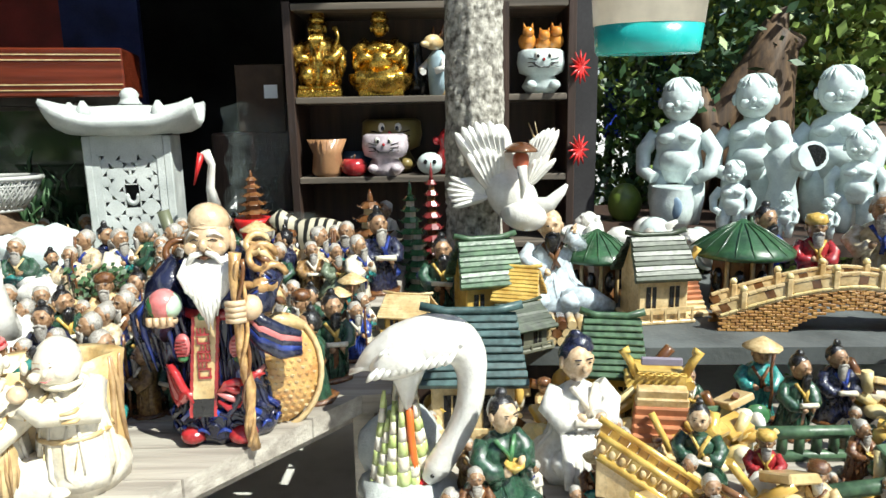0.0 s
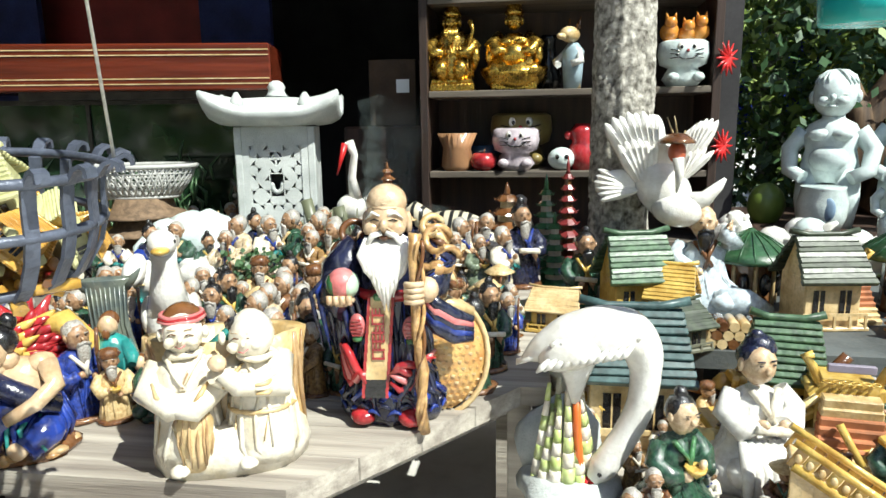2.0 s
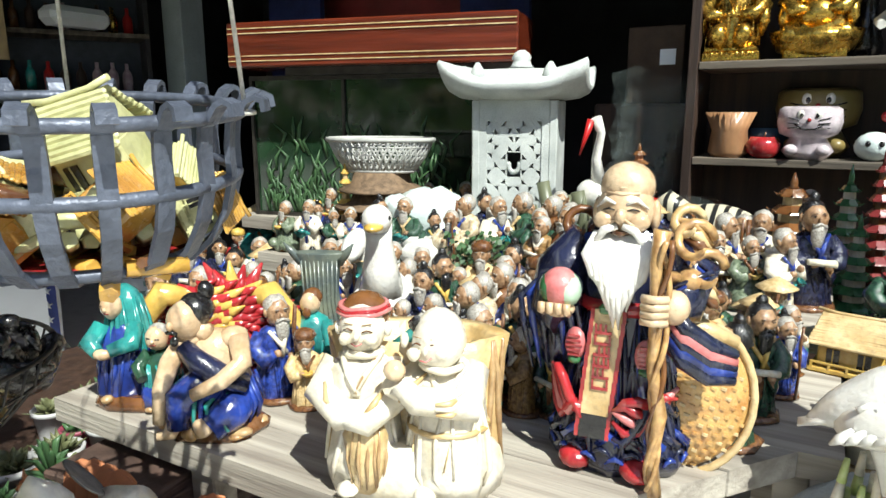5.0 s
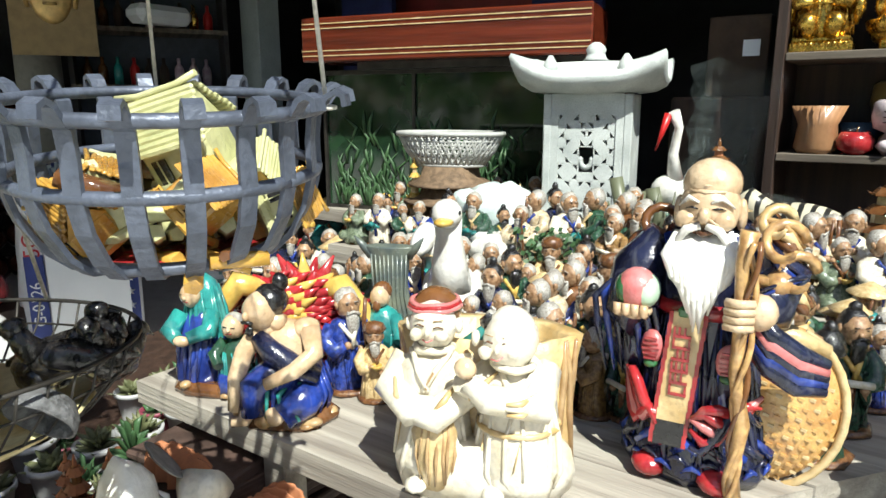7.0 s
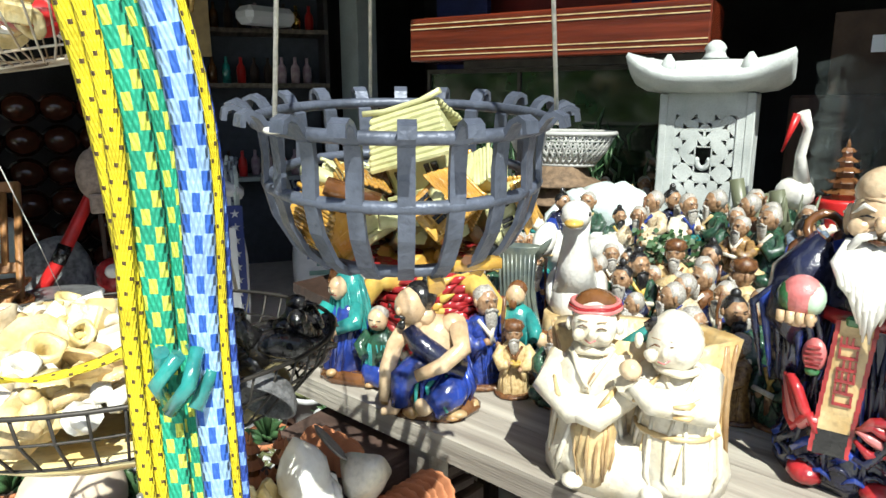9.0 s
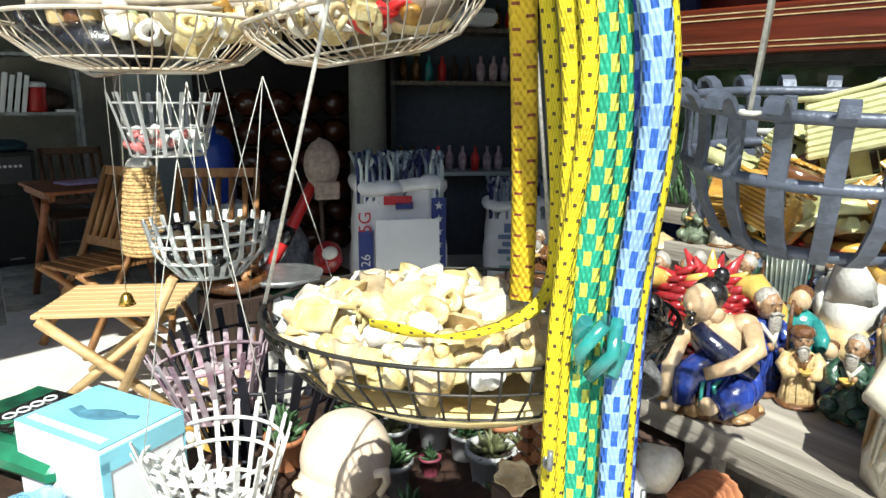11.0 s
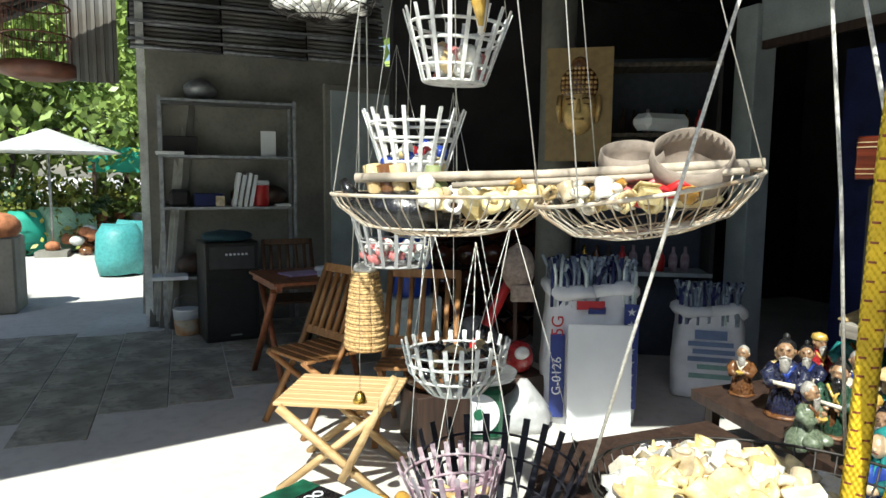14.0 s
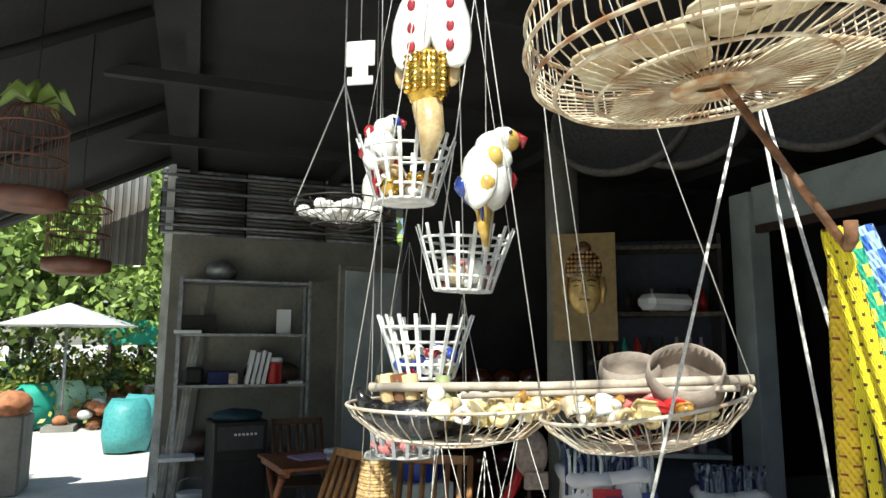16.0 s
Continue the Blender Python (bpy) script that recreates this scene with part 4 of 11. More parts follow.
def ivory_children():
    b = M()
    b.lathe([(0.125, 0), (0.13, 0.03), (0.12, 0.06), (0.1, 0.08)], IVORY, 20, sx=1.0, sy=0.6, folds=0.04, fn=5)
    b.lathe([(0.085, 0.02), (0.078, 0.1), (0.08, 0.17), (0.085, 0.215), (0.07, 0.21), (0.062, 0.1)], BUFF, 22, c=(0.0, 0.035, 0), sx=1.5, sy=0.7, folds=0.05, fn=7, caps=False)
    b.tube([(0.0, 0.0, 0.21), (0.035, 0.01, 0.235), (0.06, 0.02, 0.2), (0.05, 0.02, 0.16)], 0.012, mat("pale_mint_glaze", (0.55, 0.68, 0.58), rough=0.3, coat=0.3), 7)
    b.tube([(-0.02, -0.01, 0.2), (0.02, 0.0, 0.235), (0.045, 0.01, 0.19)], 0.012, TEAL, 7)
    # girl
    b.lathe([(0.05, 0.02), (0.056, 0.05), (0.048, 0.1), (0.045, 0.15), (0.048, 0.18), (0.02, 0.205)], IVORY, 18, c=(-0.062, -0.025, 0), sy=0.85, folds=0.05, fn=7)
    b.tube([(-0.1, -0.02, 0.185), (-0.118, -0.045, 0.145), (-0.075, -0.085, 0.135), (-0.045, -0.08, 0.14)], [0.02, 0.023, 0.022, 0.015], IVORY, 8)
    b.tube([(-0.025, -0.02, 0.185), (-0.012, -0.05, 0.15), (-0.05, -0.085, 0.13), (-0.08, -0.085, 0.135)], [0.02, 0.022, 0.022, 0.015], IVORY, 8)
    b.lathe([(0.015, 0.02), (0.022, 0.05), (0.028, 0.1), (0.018, 0.125)], BUFF, 10, c=(-0.05, -0.07, 0), sy=0.6, folds=0.12, fn=4)
    b.sph((-0.06, -0.032, 0.238), (0.031, 0.034, 0.036), IVORY, 16, 12)
    b.sph((-0.06, -0.017, 0.25), (0.0335, 0.034, 0.033), BROWN, 14, 10)
    for q in range(3):
        b.ring((-0.06, -0.023, 0.2585 + 0.0042 * q), 0.0335 - 0.0014 * q, 0.0034, PINK if q != 1 else RED, 24, 6)
    # boy
    b.lathe([(0.05, 0.02), (0.06, 0.05), (0.054, 0.1), (0.048, 0.15), (0.05, 0.175), (0.02, 0.2)], IVORY, 18, c=(0.055, -0.03, 0), sy=0.85, folds=0.04, fn=6)
    b.tube([(0.02, -0.03, 0.18), (0.0, -0.07, 0.165), (-0.012, -0.085, 0.18)], [0.019, 0.02, 0.014], IVORY, 8)
    b.tube([(0.09, -0.02, 0.18), (0.085, -0.07, 0.15), (0.02, -0.095, 0.165), (0.0, -0.09, 0.185)], [0.02, 0.024, 0.019, 0.014], IVORY, 8)
    b.lathe([(0.042, 0), (0.046, 0.02), (0.03, 0.085), (0.01, 0.1)], IVORY, 12, c=(0.06, -0.06, 0.02), sy=0.5)
    b.sph((0.045, -0.052, 0.23), (0.035, 0.037, 0.036), IVORY, 16, 12)
    b.sph((-0.006, -0.088, 0.2), (0.014, 0.014, 0.013), SKIN, 8, 6)
    for hx, hy, hz in ((-0.06, -0.066, 0.238), (0.034, -0.087, 0.23)):
        b.sph((hx, hy - 0.003, hz - 0.003), (0.0045, 0.006, 0.006), IVORY, 6, 5)
        for s in (-1, 1):
            b.tube([(hx + s * 0.006, hy - 0.001, hz + 0.004), (hx + s * 0.012, hy, hz + 0.0065), (hx + s * 0.018, hy + 0.006, hz + 0.003)], 0.0011, BROWN, 4)
            b.tube([(hx + s * 0.006, hy + 0.001, hz + 0.012), (hx + s * 0.018, hy + 0.006, hz + 0.013)], 0.0008, TANCR, 4)
            b.sph((hx + s * 0.016, hy + 0.006, hz - 0.008), (0.01, 0.008, 0.009), IVORY, 8, 6)
            b.sph((hx + s * 0.034, hy + 0.034, hz - 0.002), (0.006, 0.008, 0.011), IVORY, 7, 5)
        b.tube([(hx - 0.007, hy + 0.002, hz - 0.0135), (hx, hy - 0.001, hz - 0.017), (hx + 0.007, hy + 0.002, hz - 0.0135)], 0.0012, PINK, 4)
    for x in (-0.075, 0.03):
        b.sph((x, -0.074, 0.024), (0.016, 0.018, 0.01), IVORY, 8, 6)
    # drapery folds, belts, collars and tan lines along the folds
    creases(b, (-0.062, -0.025, 0), [(0.053, 0.025), (0.056, 0.05), (0.049, 0.1), (0.045, 0.13)], 7, IVORY, 0.0045, 180, 370, 1.0, 0.85, 7)
    creases(b, (-0.062, -0.025, 0), [(0.053, 0.03), (0.054, 0.06), (0.048, 0.1)], 4, BUFF, 0.002, 190, 360, 1.0, 0.87, 8)
    creases(b, (0.055, -0.03, 0), [(0.054, 0.025), (0.06, 0.05), (0.054, 0.1), (0.049, 0.14)], 7, IVORY, 0.0045, 180, 370, 1.0, 0.85, 9)
    creases(b, (0.055, -0.03, 0), [(0.056, 0.03), (0.058, 0.06), (0.053, 0.1)], 4, BUFF, 0.002, 190, 360, 1.0, 0.87, 10)
    creases(b, (-0.05, -0.07, 0), [(0.02, 0.03), (0.026, 0.07), (0.022, 0.115)], 9, TANCR, 0.003, 150, 390, 1.0, 0.65, 11)
    creases(b, (0.0, 0.04, 0), [(0.085, 0.03), (0.079, 0.1), (0.081, 0.16), (0.085, 0.21)], 34, TANCR, 0.0055, 0, 360, 1.5, 0.7, 12)
    for cx, cy, q, z in ((-0.062, -0.025, 0.046, 0.118), (0.055, -0.03, 0.053, 0.108)):
        b.ring((cx, cy, z), q, 0.0045, BUFF, 24, 6, sy=0.87)
    for cx, cy, z in ((-0.062, -0.055, 0.2), (0.055, -0.062, 0.195)):
        for s in (-1, 1):
            b.tube([(cx + s * 0.026, cy + 0.014, z + 0.004), (cx + s * 0.012, cy - 0.008, z - 0.018), (cx - s * 0.004, cy - 0.014, z - 0.045)], 0.0045, IVORY, 6)
            b.tube([(cx + s * 0.022, cy + 0.008, z), (cx + s * 0.009, cy - 0.012, z - 0.022), (cx - s * 0.002, cy - 0.016, z - 0.042)], 0.002, TANCR, 5)
    for p in (((-0.11, -0.055, 0.15), (-0.085, -0.095, 0.13)), ((-0.02, -0.06, 0.155), (-0.045, -0.098, 0.128)), ((0.082, -0.078, 0.155), (0.05, -0.105, 0.15)), ((0.03, -0.06, 0.17), (0.0, -0.09, 0.16))):
        for k in range(3):
            o_ = Vector((0, 0, 0.008 * k))
            b.tube([Vector(p[0]) + o_, (Vector(p[0]) + Vector(p[1])) / 2 + o_ + Vector((0, -0.008, -0.004)), Vector(p[1]) + o_], [0.002, 0.005, 0.002], IVORY if k % 2 else BUFF, 5)
    b.sph((0.045, -0.045, 0.238), (0.034, 0.035, 0.033), IVORY, 12, 8, rot=(0, -30, 0))
    b.tube([(0.018, -0.06, 0.262), (0.012, -0.05, 0.25), (0.014, -0.04, 0.235)], [0.004, 0.008, 0.004], BLACK, 6)
    b.ring((0.05, -0.05, 0.198), 0.026, 0.006, IVORY, 18, 6)
    b.ring((-0.06, -0.03, 0.205), 0.024, 0.006, IVORY, 18, 6)
    b.rough(0.003, 40)
    return b


single("statue", ivory_children(), "ivory glazed pair of smiling children beside a stump", "statue", pose(-0.69, 1.045, TOP, 0, 0, 22) @ Matrix.Scale(1.03, 4))


# ---- kneeling man and the green trio ----
def rock_base(b, rx, ry, n, seed, h=0.02):
    """Lumpy brown and amber glazed ground under a statue."""
    r_ = random.Random(seed)
    b.lathe([(1.0, 0), (1.04, h * 0.6), (0.85, h * 1.4)], BROWN, 18, sx=rx, sy=ry, folds=0.05, fn=5)
    for k in range(n):
        a, q = r_.uniform(0, 6.283), r_.uniform(0.55, 1.0)
        b.sph((rx * q * math.cos(a), ry * q * math.sin(a), h * r_.uniform(0.5, 1.2)), (r_.uniform(0.008, 0.02), r_.uniform(0.008, 0.016), r_.uniform(0.006, 0.013)), (BROWN, TANCR, STAFF)[k % 3], 7, 5)


def kneeling_man():
    b = M()
    rock_base(b, 0.095, 0.07, 34, 3)
    # crouched legs under a wrapped skirt, one knee raised
    b.sph((0.028, 0.008, 0.068), (0.06, 0.055, 0.052), BLUE, 18, 12, rot=(0, 10, 0))
    b.tube([(0.03, 0.0, 0.075), (-0.01, -0.045, 0.1), (-0.035, -0.062, 0.085), (-0.04, -0.064, 0.03)], [0.04, 0.036, 0.03, 0.022], BLUE, 12)
    b.tube([(0.045, 0.0, 0.06), (0.05, -0.05, 0.055), (0.02, -0.075, 0.035)], [0.042, 0.034, 0.026], BLUE, 12)
    b.sph((0.012, -0.082, 0.04), (0.02, 0.014, 0.018), SKIN, 10, 8)
    b.tube([(-0.042, -0.066, 0.05), (-0.056, -0.07, 0.018), (-0.075, -0.078, 0.016)], [0.016, 0.014, 0.009], SKIN, 8)
    # bent bare back and shoulders
    b.lathe([(0.044, -0.01), (0.05, 0.03), (0.055, 0.062), (0.046, 0.085), (0.02, 0.1)], SKIN, 18, c=(0.03, 0.0, 0.1), rot=(10, -22, 0), sy=0.78)
    b.sph((0.05, -0.012, 0.182), (0.026, 0.026, 0.022), SKIN, 12, 8)
    b.sph((-0.022, -0.024, 0.186), (0.024, 0.024, 0.02), SKIN, 12, 8)
    b.tube([(-0.03, -0.03, 0.185), (-0.056, -0.05, 0.145), (-0.066, -0.068, 0.1), (-0.072, -0.075, 0.04)], [0.021, 0.018, 0.015, 0.011], SKIN, 9)
    b.tube([(0.06, -0.02, 0.182), (0.078, -0.05, 0.15), (0.05, -0.078, 0.125), (0.0, -0.085, 0.1)], [0.021, 0.019, 0.016, 0.012], SKIN, 9)
    b.tube([(-0.03, -0.045, 0.175), (0.0, -0.055, 0.15), (0.035, -0.055, 0.125), (0.07, -0.03, 0.1)], [0.016, 0.022, 0.024, 0.02], NAVY, 9)
    # head turned down to the side
    b.tube([(0.0, -0.02, 0.19), (-0.012, -0.03, 0.21)], [0.022, 0.018], SKIN, 9)
    b.sph((-0.026, -0.04, 0.222), (0.03, 0.032, 0.036), SKIN, 18, 14, rot=(12, 0, 0))
    b.sph((-0.014, -0.022, 0.236), (0.033, 0.034, 0.031), BLACK, 16, 10)
    b.sph((0.002, -0.01, 0.268), (0.015, 0.015, 0.018), BLACK, 10, 8)
    b.sph((-0.04, -0.07, 0.218), (0.006, 0.008, 0.009), SKIN, 8, 6)
    for q in (-1, 1):
        b.tube([(-0.04 + q * 0.012 - 0.004, -0.0695 + 0.004 * (q > 0), 0.2275), (-0.04 + q * 0.02, -0.064, 0.2285)], 0.0024, BLACK, 4)
    b.tube([(-0.05, -0.066, 0.205), (-0.04, -0.071, 0.208), (-0.028, -0.068, 0.204)], 0.0034, BLACK, 5)
    b.sph((-0.036, -0.064, 0.19), (0.008, 0.006, 0.01), BLACK, 7, 5)
    creases(b, (0.028, 0.005, 0.02), [(0.055, 0.006), (0.065, 0.04), (0.05, 0.085)], 18, BLUE, 0.0055, 0, 360, 1.0, 0.9, 4)
    for k in range(5):
        b.tube([(0.02 + 0.008 * k, -0.03, 0.105), (-0.005 + 0.01 * k, -0.07, 0.085 - 0.006 * k), (-0.005 + 0.016 * k, -0.085, 0.035)], [0.003, 0.0055, 0.003], BLUE if k % 2 else TEAL, 6)
    b.rough(0.003, 38)
    return b


def veiled_group():
    """Veiled woman and a child seated on one lumpy base."""
    b = M()
    rock_base(b, 0.105, 0.06, 30, 6)
    b.lathe([(0.052, 0.01), (0.06, 0.03), (0.052, 0.08), (0.046, 0.12), (0.036, 0.16), (0.015, 0.18)], BLUE, 20, c=(-0.04, 0.005, 0), sy=0.85, folds=0.09, fn=8)
    b.lathe([(0.055, 0.075), (0.05, 0.12), (0.042, 0.17), (0.036, 0.205), (0.026, 0.23), (0.008, 0.242)], TEAL, 20, c=(-0.037, 0.016, 0), sy=0.8, folds=0.07, fn=7)
    creases(b, (-0.04, 0.005, 0), [(0.06, 0.03), (0.053, 0.08), (0.047, 0.115)], 14, BLUE, 0.005, 170, 380, 1, 0.85, 2)
    creases(b, (-0.037, 0.016, 0), [(0.054, 0.08), (0.05, 0.12), (0.043, 0.17), (0.03, 0.22)], 12, TEAL, 0.0045, 150, 390, 1, 0.8, 3)
    b.sph((-0.05, -0.014, 0.205), (0.021, 0.023, 0.026), SKIN, 14, 10)
    b.tube([(-0.075, -0.01, 0.165), (-0.09, -0.035, 0.13), (-0.06, -0.055, 0.12)], [0.018, 0.02, 0.013], TEAL, 9)
    b.tube([(-0.01, -0.005, 0.165), (-0.005, -0.035, 0.135), (-0.04, -0.055, 0.125)], [0.018, 0.02, 0.013], TEAL, 9)
    b.sph((-0.05, -0.06, 0.12), (0.018, 0.012, 0.011), SKIN, 8, 6)
    b.lathe([(0.04, 0.01), (0.046, 0.03), (0.038, 0.075), (0.034, 0.105), (0.012, 0.13)], GREEN, 18, c=(0.052, -0.022, 0), sy=0.85, folds=0.09, fn=7)
    b.lathe([(0.044, 0.012), (0.047, 0.03), (0.04, 0.055)], BLUE, 18, c=(0.052, -0.026, 0), sy=0.9, folds=0.1, fn=8)
    creases(b, (0.052, -0.022, 0), [(0.044, 0.02), (0.04, 0.06), (0.034, 0.1)], 12, TEAL, 0.004, 170, 380, 1, 0.85, 5)
    b.tube([(0.025, -0.025, 0.115), (0.01, -0.045, 0.09), (0.03, -0.065, 0.075)], [0.014, 0.015, 0.01], GREEN, 8)
    b.tube([(0.08, -0.025, 0.115), (0.088, -0.05, 0.09), (0.06, -0.068, 0.075)], [0.014, 0.015, 0.01], GREEN, 8)
    b.sph((0.05, -0.035, 0.15), (0.022, 0.023, 0.025), SKIN, 14, 10)
    b.sph((0.05, -0.028, 0.158), (0.0225, 0.023, 0.02), HAIR, 12, 8)
    for hx, hy, hz in ((-0.052, -0.036, 0.205), (0.05, -0.058, 0.15)):
        b.sph((hx, hy, hz - 0.003), (0.004, 0.005, 0.005), SKIN, 6, 5)
        for q in (-1, 1):
            b.tube([(hx + q * 0.005, hy + 0.001, hz + 0.004), (hx + q * 0.013, hy + 0.005, hz + 0.004)], 0.0015, BLACK, 4)
        b.tube([(hx - 0.006, hy + 0.002, hz - 0.011), (hx + 0.006, hy + 0.002, hz - 0.011)], 0.0014, RED, 4)
    b.rough(0.003, 38)
    return b


def father_and_child():
    b = M()
    rock_base(b, 0.075, 0.05, 22, 9)
    b.lathe([(0.05, 0.012), (0.055, 0.03), (0.042, 0.09), (0.036, 0.13), (0.012, 0.155)], BLUE, 18, c=(-0.015, 0, 0), sy=0.8, folds=0.1, fn=8)
    b.lathe([(0.046, 0.075), (0.04, 0.12), (0.03, 0.15), (0.012, 0.162)], TEAL, 18, c=(-0.015, -0.002, 0), sy=0.8, folds=0.08, fn=6)
    creases(b, (-0.015, 0, 0), [(0.055, 0.03), (0.044, 0.09), (0.038, 0.125)], 14, TEAL, 0.0042, 160, 380, 1, 0.8, 8)
    b.sph((-0.018, -0.008, 0.182), (0.02, 0.021, 0.025), SKIN, 14, 10)
    b.sph((-0.017, 0.0, 0.192), (0.0215, 0.021, 0.02), BROWN, 12, 8)
    b.sph((-0.02, -0.026, 0.165), (0.009, 0.006, 0.013), BROWN, 8, 6)
    b.tube([(0.012, -0.005, 0.14), (0.03, -0.03, 0.11), (0.03, -0.045, 0.1)], [0.016, 0.015, 0.01], TEAL, 8)
    b.tube([(-0.045, -0.005, 0.14), (-0.06, -0.03, 0.11), (-0.03, -0.05, 0.095)], [0.016, 0.015, 0.01], TEAL, 8)
    b.lathe([(0.026, 0.012), (0.03, 0.03), (0.022, 0.06), (0.008, 0.08)], PALE, 14, c=(0.045, -0.02, 0), folds=0.09, fn=6)
    b.sph((0.044, -0.026, 0.095), (0.016, 0.017, 0.019), SKIN, 12, 8)
    b.sph((0.045, -0.02, 0.102), (0.0165, 0.017, 0.015), BROWN, 10, 7)
    b.rough(0.0025, 38)
    return b


single("statue", kneeling_man(), "kneeling bare-shouldered man in a cobalt glazed skirt", "statue", pose(-1.075, 1.02, TOP, 0, 0, 25) @ Matrix.Scale(0.92, 4))
single("statue", veiled_group(), "veiled woman in teal and blue glaze with a seated child", "statue", pose(-1.27, 1.03, TOP, 0, 0, 25) @ Matrix.Scale(0.92, 4))
single("statue", father_and_child(), "teal and blue glazed man sitting with a child", "statue", pose(-1.03, 1.25, TOP, 0, 0, 22) @ Matrix.Scale(0.95, 4))


# ---- red and yellow rooster ----
def rooster():
    b = M()
    r_ = random.Random(14)
    b.sph((0, 0, 0.085), (0.1, 0.055, 0.06), RED, 20, 12, rot=(0, 8, 0))
    for k in range(120):
        a, q = k * 2.4, 0.12 + 0.88 * (k / 120)
        p = Vector((0.1 * q * math.cos(a), -0.056 * math.sqrt(max(0.02, 1 - q * q * 0.9)), 0.09 + 0.06 * q * math.sin(a)))
        d = Vector((0.03 + 0.02 * r_.random(), -0.012 * r_.random(), -0.01 + 0.03 * math.sin(a)))
        b.tube([p, p + d * 0.6 + Vector((0, -0.008, 0)), p + d], [0.0085, 0.0075, 0.001], YELLOW if -0.03 < p.x < 0.02 and p.z > 0.09 and k % 2 else RED, 5)
    for k in range(26):
        a = radians(-30 + k * 8.5)
        d = Vector((math.cos(a), r_.uniform(-0.5, 0.2), math.sin(a)))
        b.tube([(0.02, 0, 0.1), Vector((0.02, 0, 0.1)) + d * 0.05 + Vector((0, -0.012, 0)), Vector((0.02, -0.01, 0.095)) + d * (0.074 + 0.012 * (k % 3))], [0.018, 0.014, 0.002], (RED, RED, YELLOW, RED)[k % 4], 6)
    for x0 in (-0.075, 0.085):
        b.tube([(x0 * 0.6, -0.02, 0.13), (x0, -0.045, 0.145), (x0 * 1.35, -0.055, 0.11), (x0 * 1.45, -0.055, 0.06), (x0 * 1.4, -0.05, 0.03)], [0.022, 0.021, 0.018, 0.013, 0.006], YELLOW, 10)
        b.sph((x0 * 1.4, -0.055, 0.035), (0.012, 0.012, 0.016), RED, 8, 6)
    b.cyl((0, 0, 0), (0, 0, 0.06), 0.06, 0.04, BROWN, 12)
    b.rough(0.004, 30)
    return b


single("statue", rooster(), "red and yellow glazed rooster with spiky feathers", "statue", pose(-1.24, 1.2, TOP, 0, 0, 30) @ Matrix.Scale(1.3, 4))


# ---- white duck on the table ----
b = M()
b.sph((0, 0.03, 0.09), (0.065, 0.09, 0.085), WHITE, 18, 12)
b.lathe([(0.055, 0.0), (0.04, 0.07), (0.03, 0.13), (0.032, 0.17)], WHITE, 16, c=(0, 0.0, 0.12), rot=(10, 0, 0))
b.sph((0, -0.045, 0.3), (0.035, 0.042, 0.034), WHITE, 16, 12)
b.sph((0, -0.085, 0.288), (0.022, 0.035, 0.011), YELLOW, 12, 8)
for s in (-1, 1):
    b.sph((s * 0.03, -0.06, 0.305), (0.005, 0.006, 0.006), BLACK, 6, 5)
    b.sph((s * 0.055, 0.05, 0.1), (0.02, 0.07, 0.05), WHITE, 10, 8)
b.lathe([(0.07, 0), (0.075, 0.02), (0.07, 0.06)], BUFF, 16, c=(0, -0.01, 0))
single("statue", b, "white ceramic duck with an orange beak", "statue", pose(-1.08, 1.53, TOP, 0, 0, 25))
# tail-like dark glazed sail
b = M()
SLATE = mat("slate_blue_glaze", (0.07, 0.09, 0.095), rough=0.25, var=0.4, scale=14, col2=(0.2, 0.22, 0.16), coat=0.4)
b.lathe([(0.078, 0), (0.07, 0.03), (0.055, 0.09), (0.047, 0.15), (0.052, 0.2), (0.068, 0.235), (0.066, 0.24), (0.045, 0.2)], SLATE, 24, sy=0.35, folds=0.03, fn=12)
for s_ in (-1, 1):
    b.tube([(s_ * 0.05, 0, 0.215), (s_ * 0.075, -0.004, 0.24), (s_ * 0.094, -0.01, 0.262)], [0.014, 0.01, 0.002], SLATE, 7)
for k in range(9):
    b.tube([((k - 4) * 0.0165, -0.025 + 0.002 * abs(k - 4), 0.008), ((k - 4) * 0.0105, -0.02 + 0.0015 * abs(k - 4), 0.12), ((k - 4) * 0.012, -0.02 + 0.0015 * abs(k - 4), 0.22)], 0.0028, SLATE, 5)
single("vase", b, "slate blue fish-tail ceramic vase", "vase", pose(-1.17, 1.42, TOP, 0, 0, 25) @ Matrix.Diagonal((0.85, 0.85, 0.95, 1)))
b = M()
b.lathe([(0.02, 0), (0.022, 0.045), (0.03, 0.05), (0.024, 0.056), (0.026, 0.085), (0.032, 0.09), (0.02, 0.093)], BUFF, 14, folds=0.06, fn=9)
single("bamboo_bundle", b, "buff ceramic bundle of tied bamboo", "figurine", pose(-0.8, 1.27, TOP) @ Matrix.Scale(1.3, 4))


# ---- stone lantern ----
lan = thing("stone_lantern", "carved white stone lantern with pierced panel and upturned roof", "lantern", pose(-1.15, 2.5, 0.8, 0, 0, 14))
b = M()
b.box((0, 0, 0.02), (0.36, 0.32, 0.04), STONE, bev=0.006)
part("base", b, lan)
b = M()
W2, H0, H1 = 0.145, 0.04, 0.505
for sx in (-1, 1):
    for sy in (-1, 1):
        b.box((sx * (W2 - 0.014), sy * 0.118, 0.272), (0.028, 0.028, 0.465), STONE, bev=0.004)
        part("corner_post", b, lan)
        b = M()
b.box((0, 0.11, 0.272), (0.25, 0.014, 0.46), STONE)
part("back_panel", b, lan)
for sx in (-1, 1):
    b = M()
    b.box((sx * 0.137, 0, 0.272), (0.014, 0.21, 0.46), STONE)
    part("side_panel", b, lan)
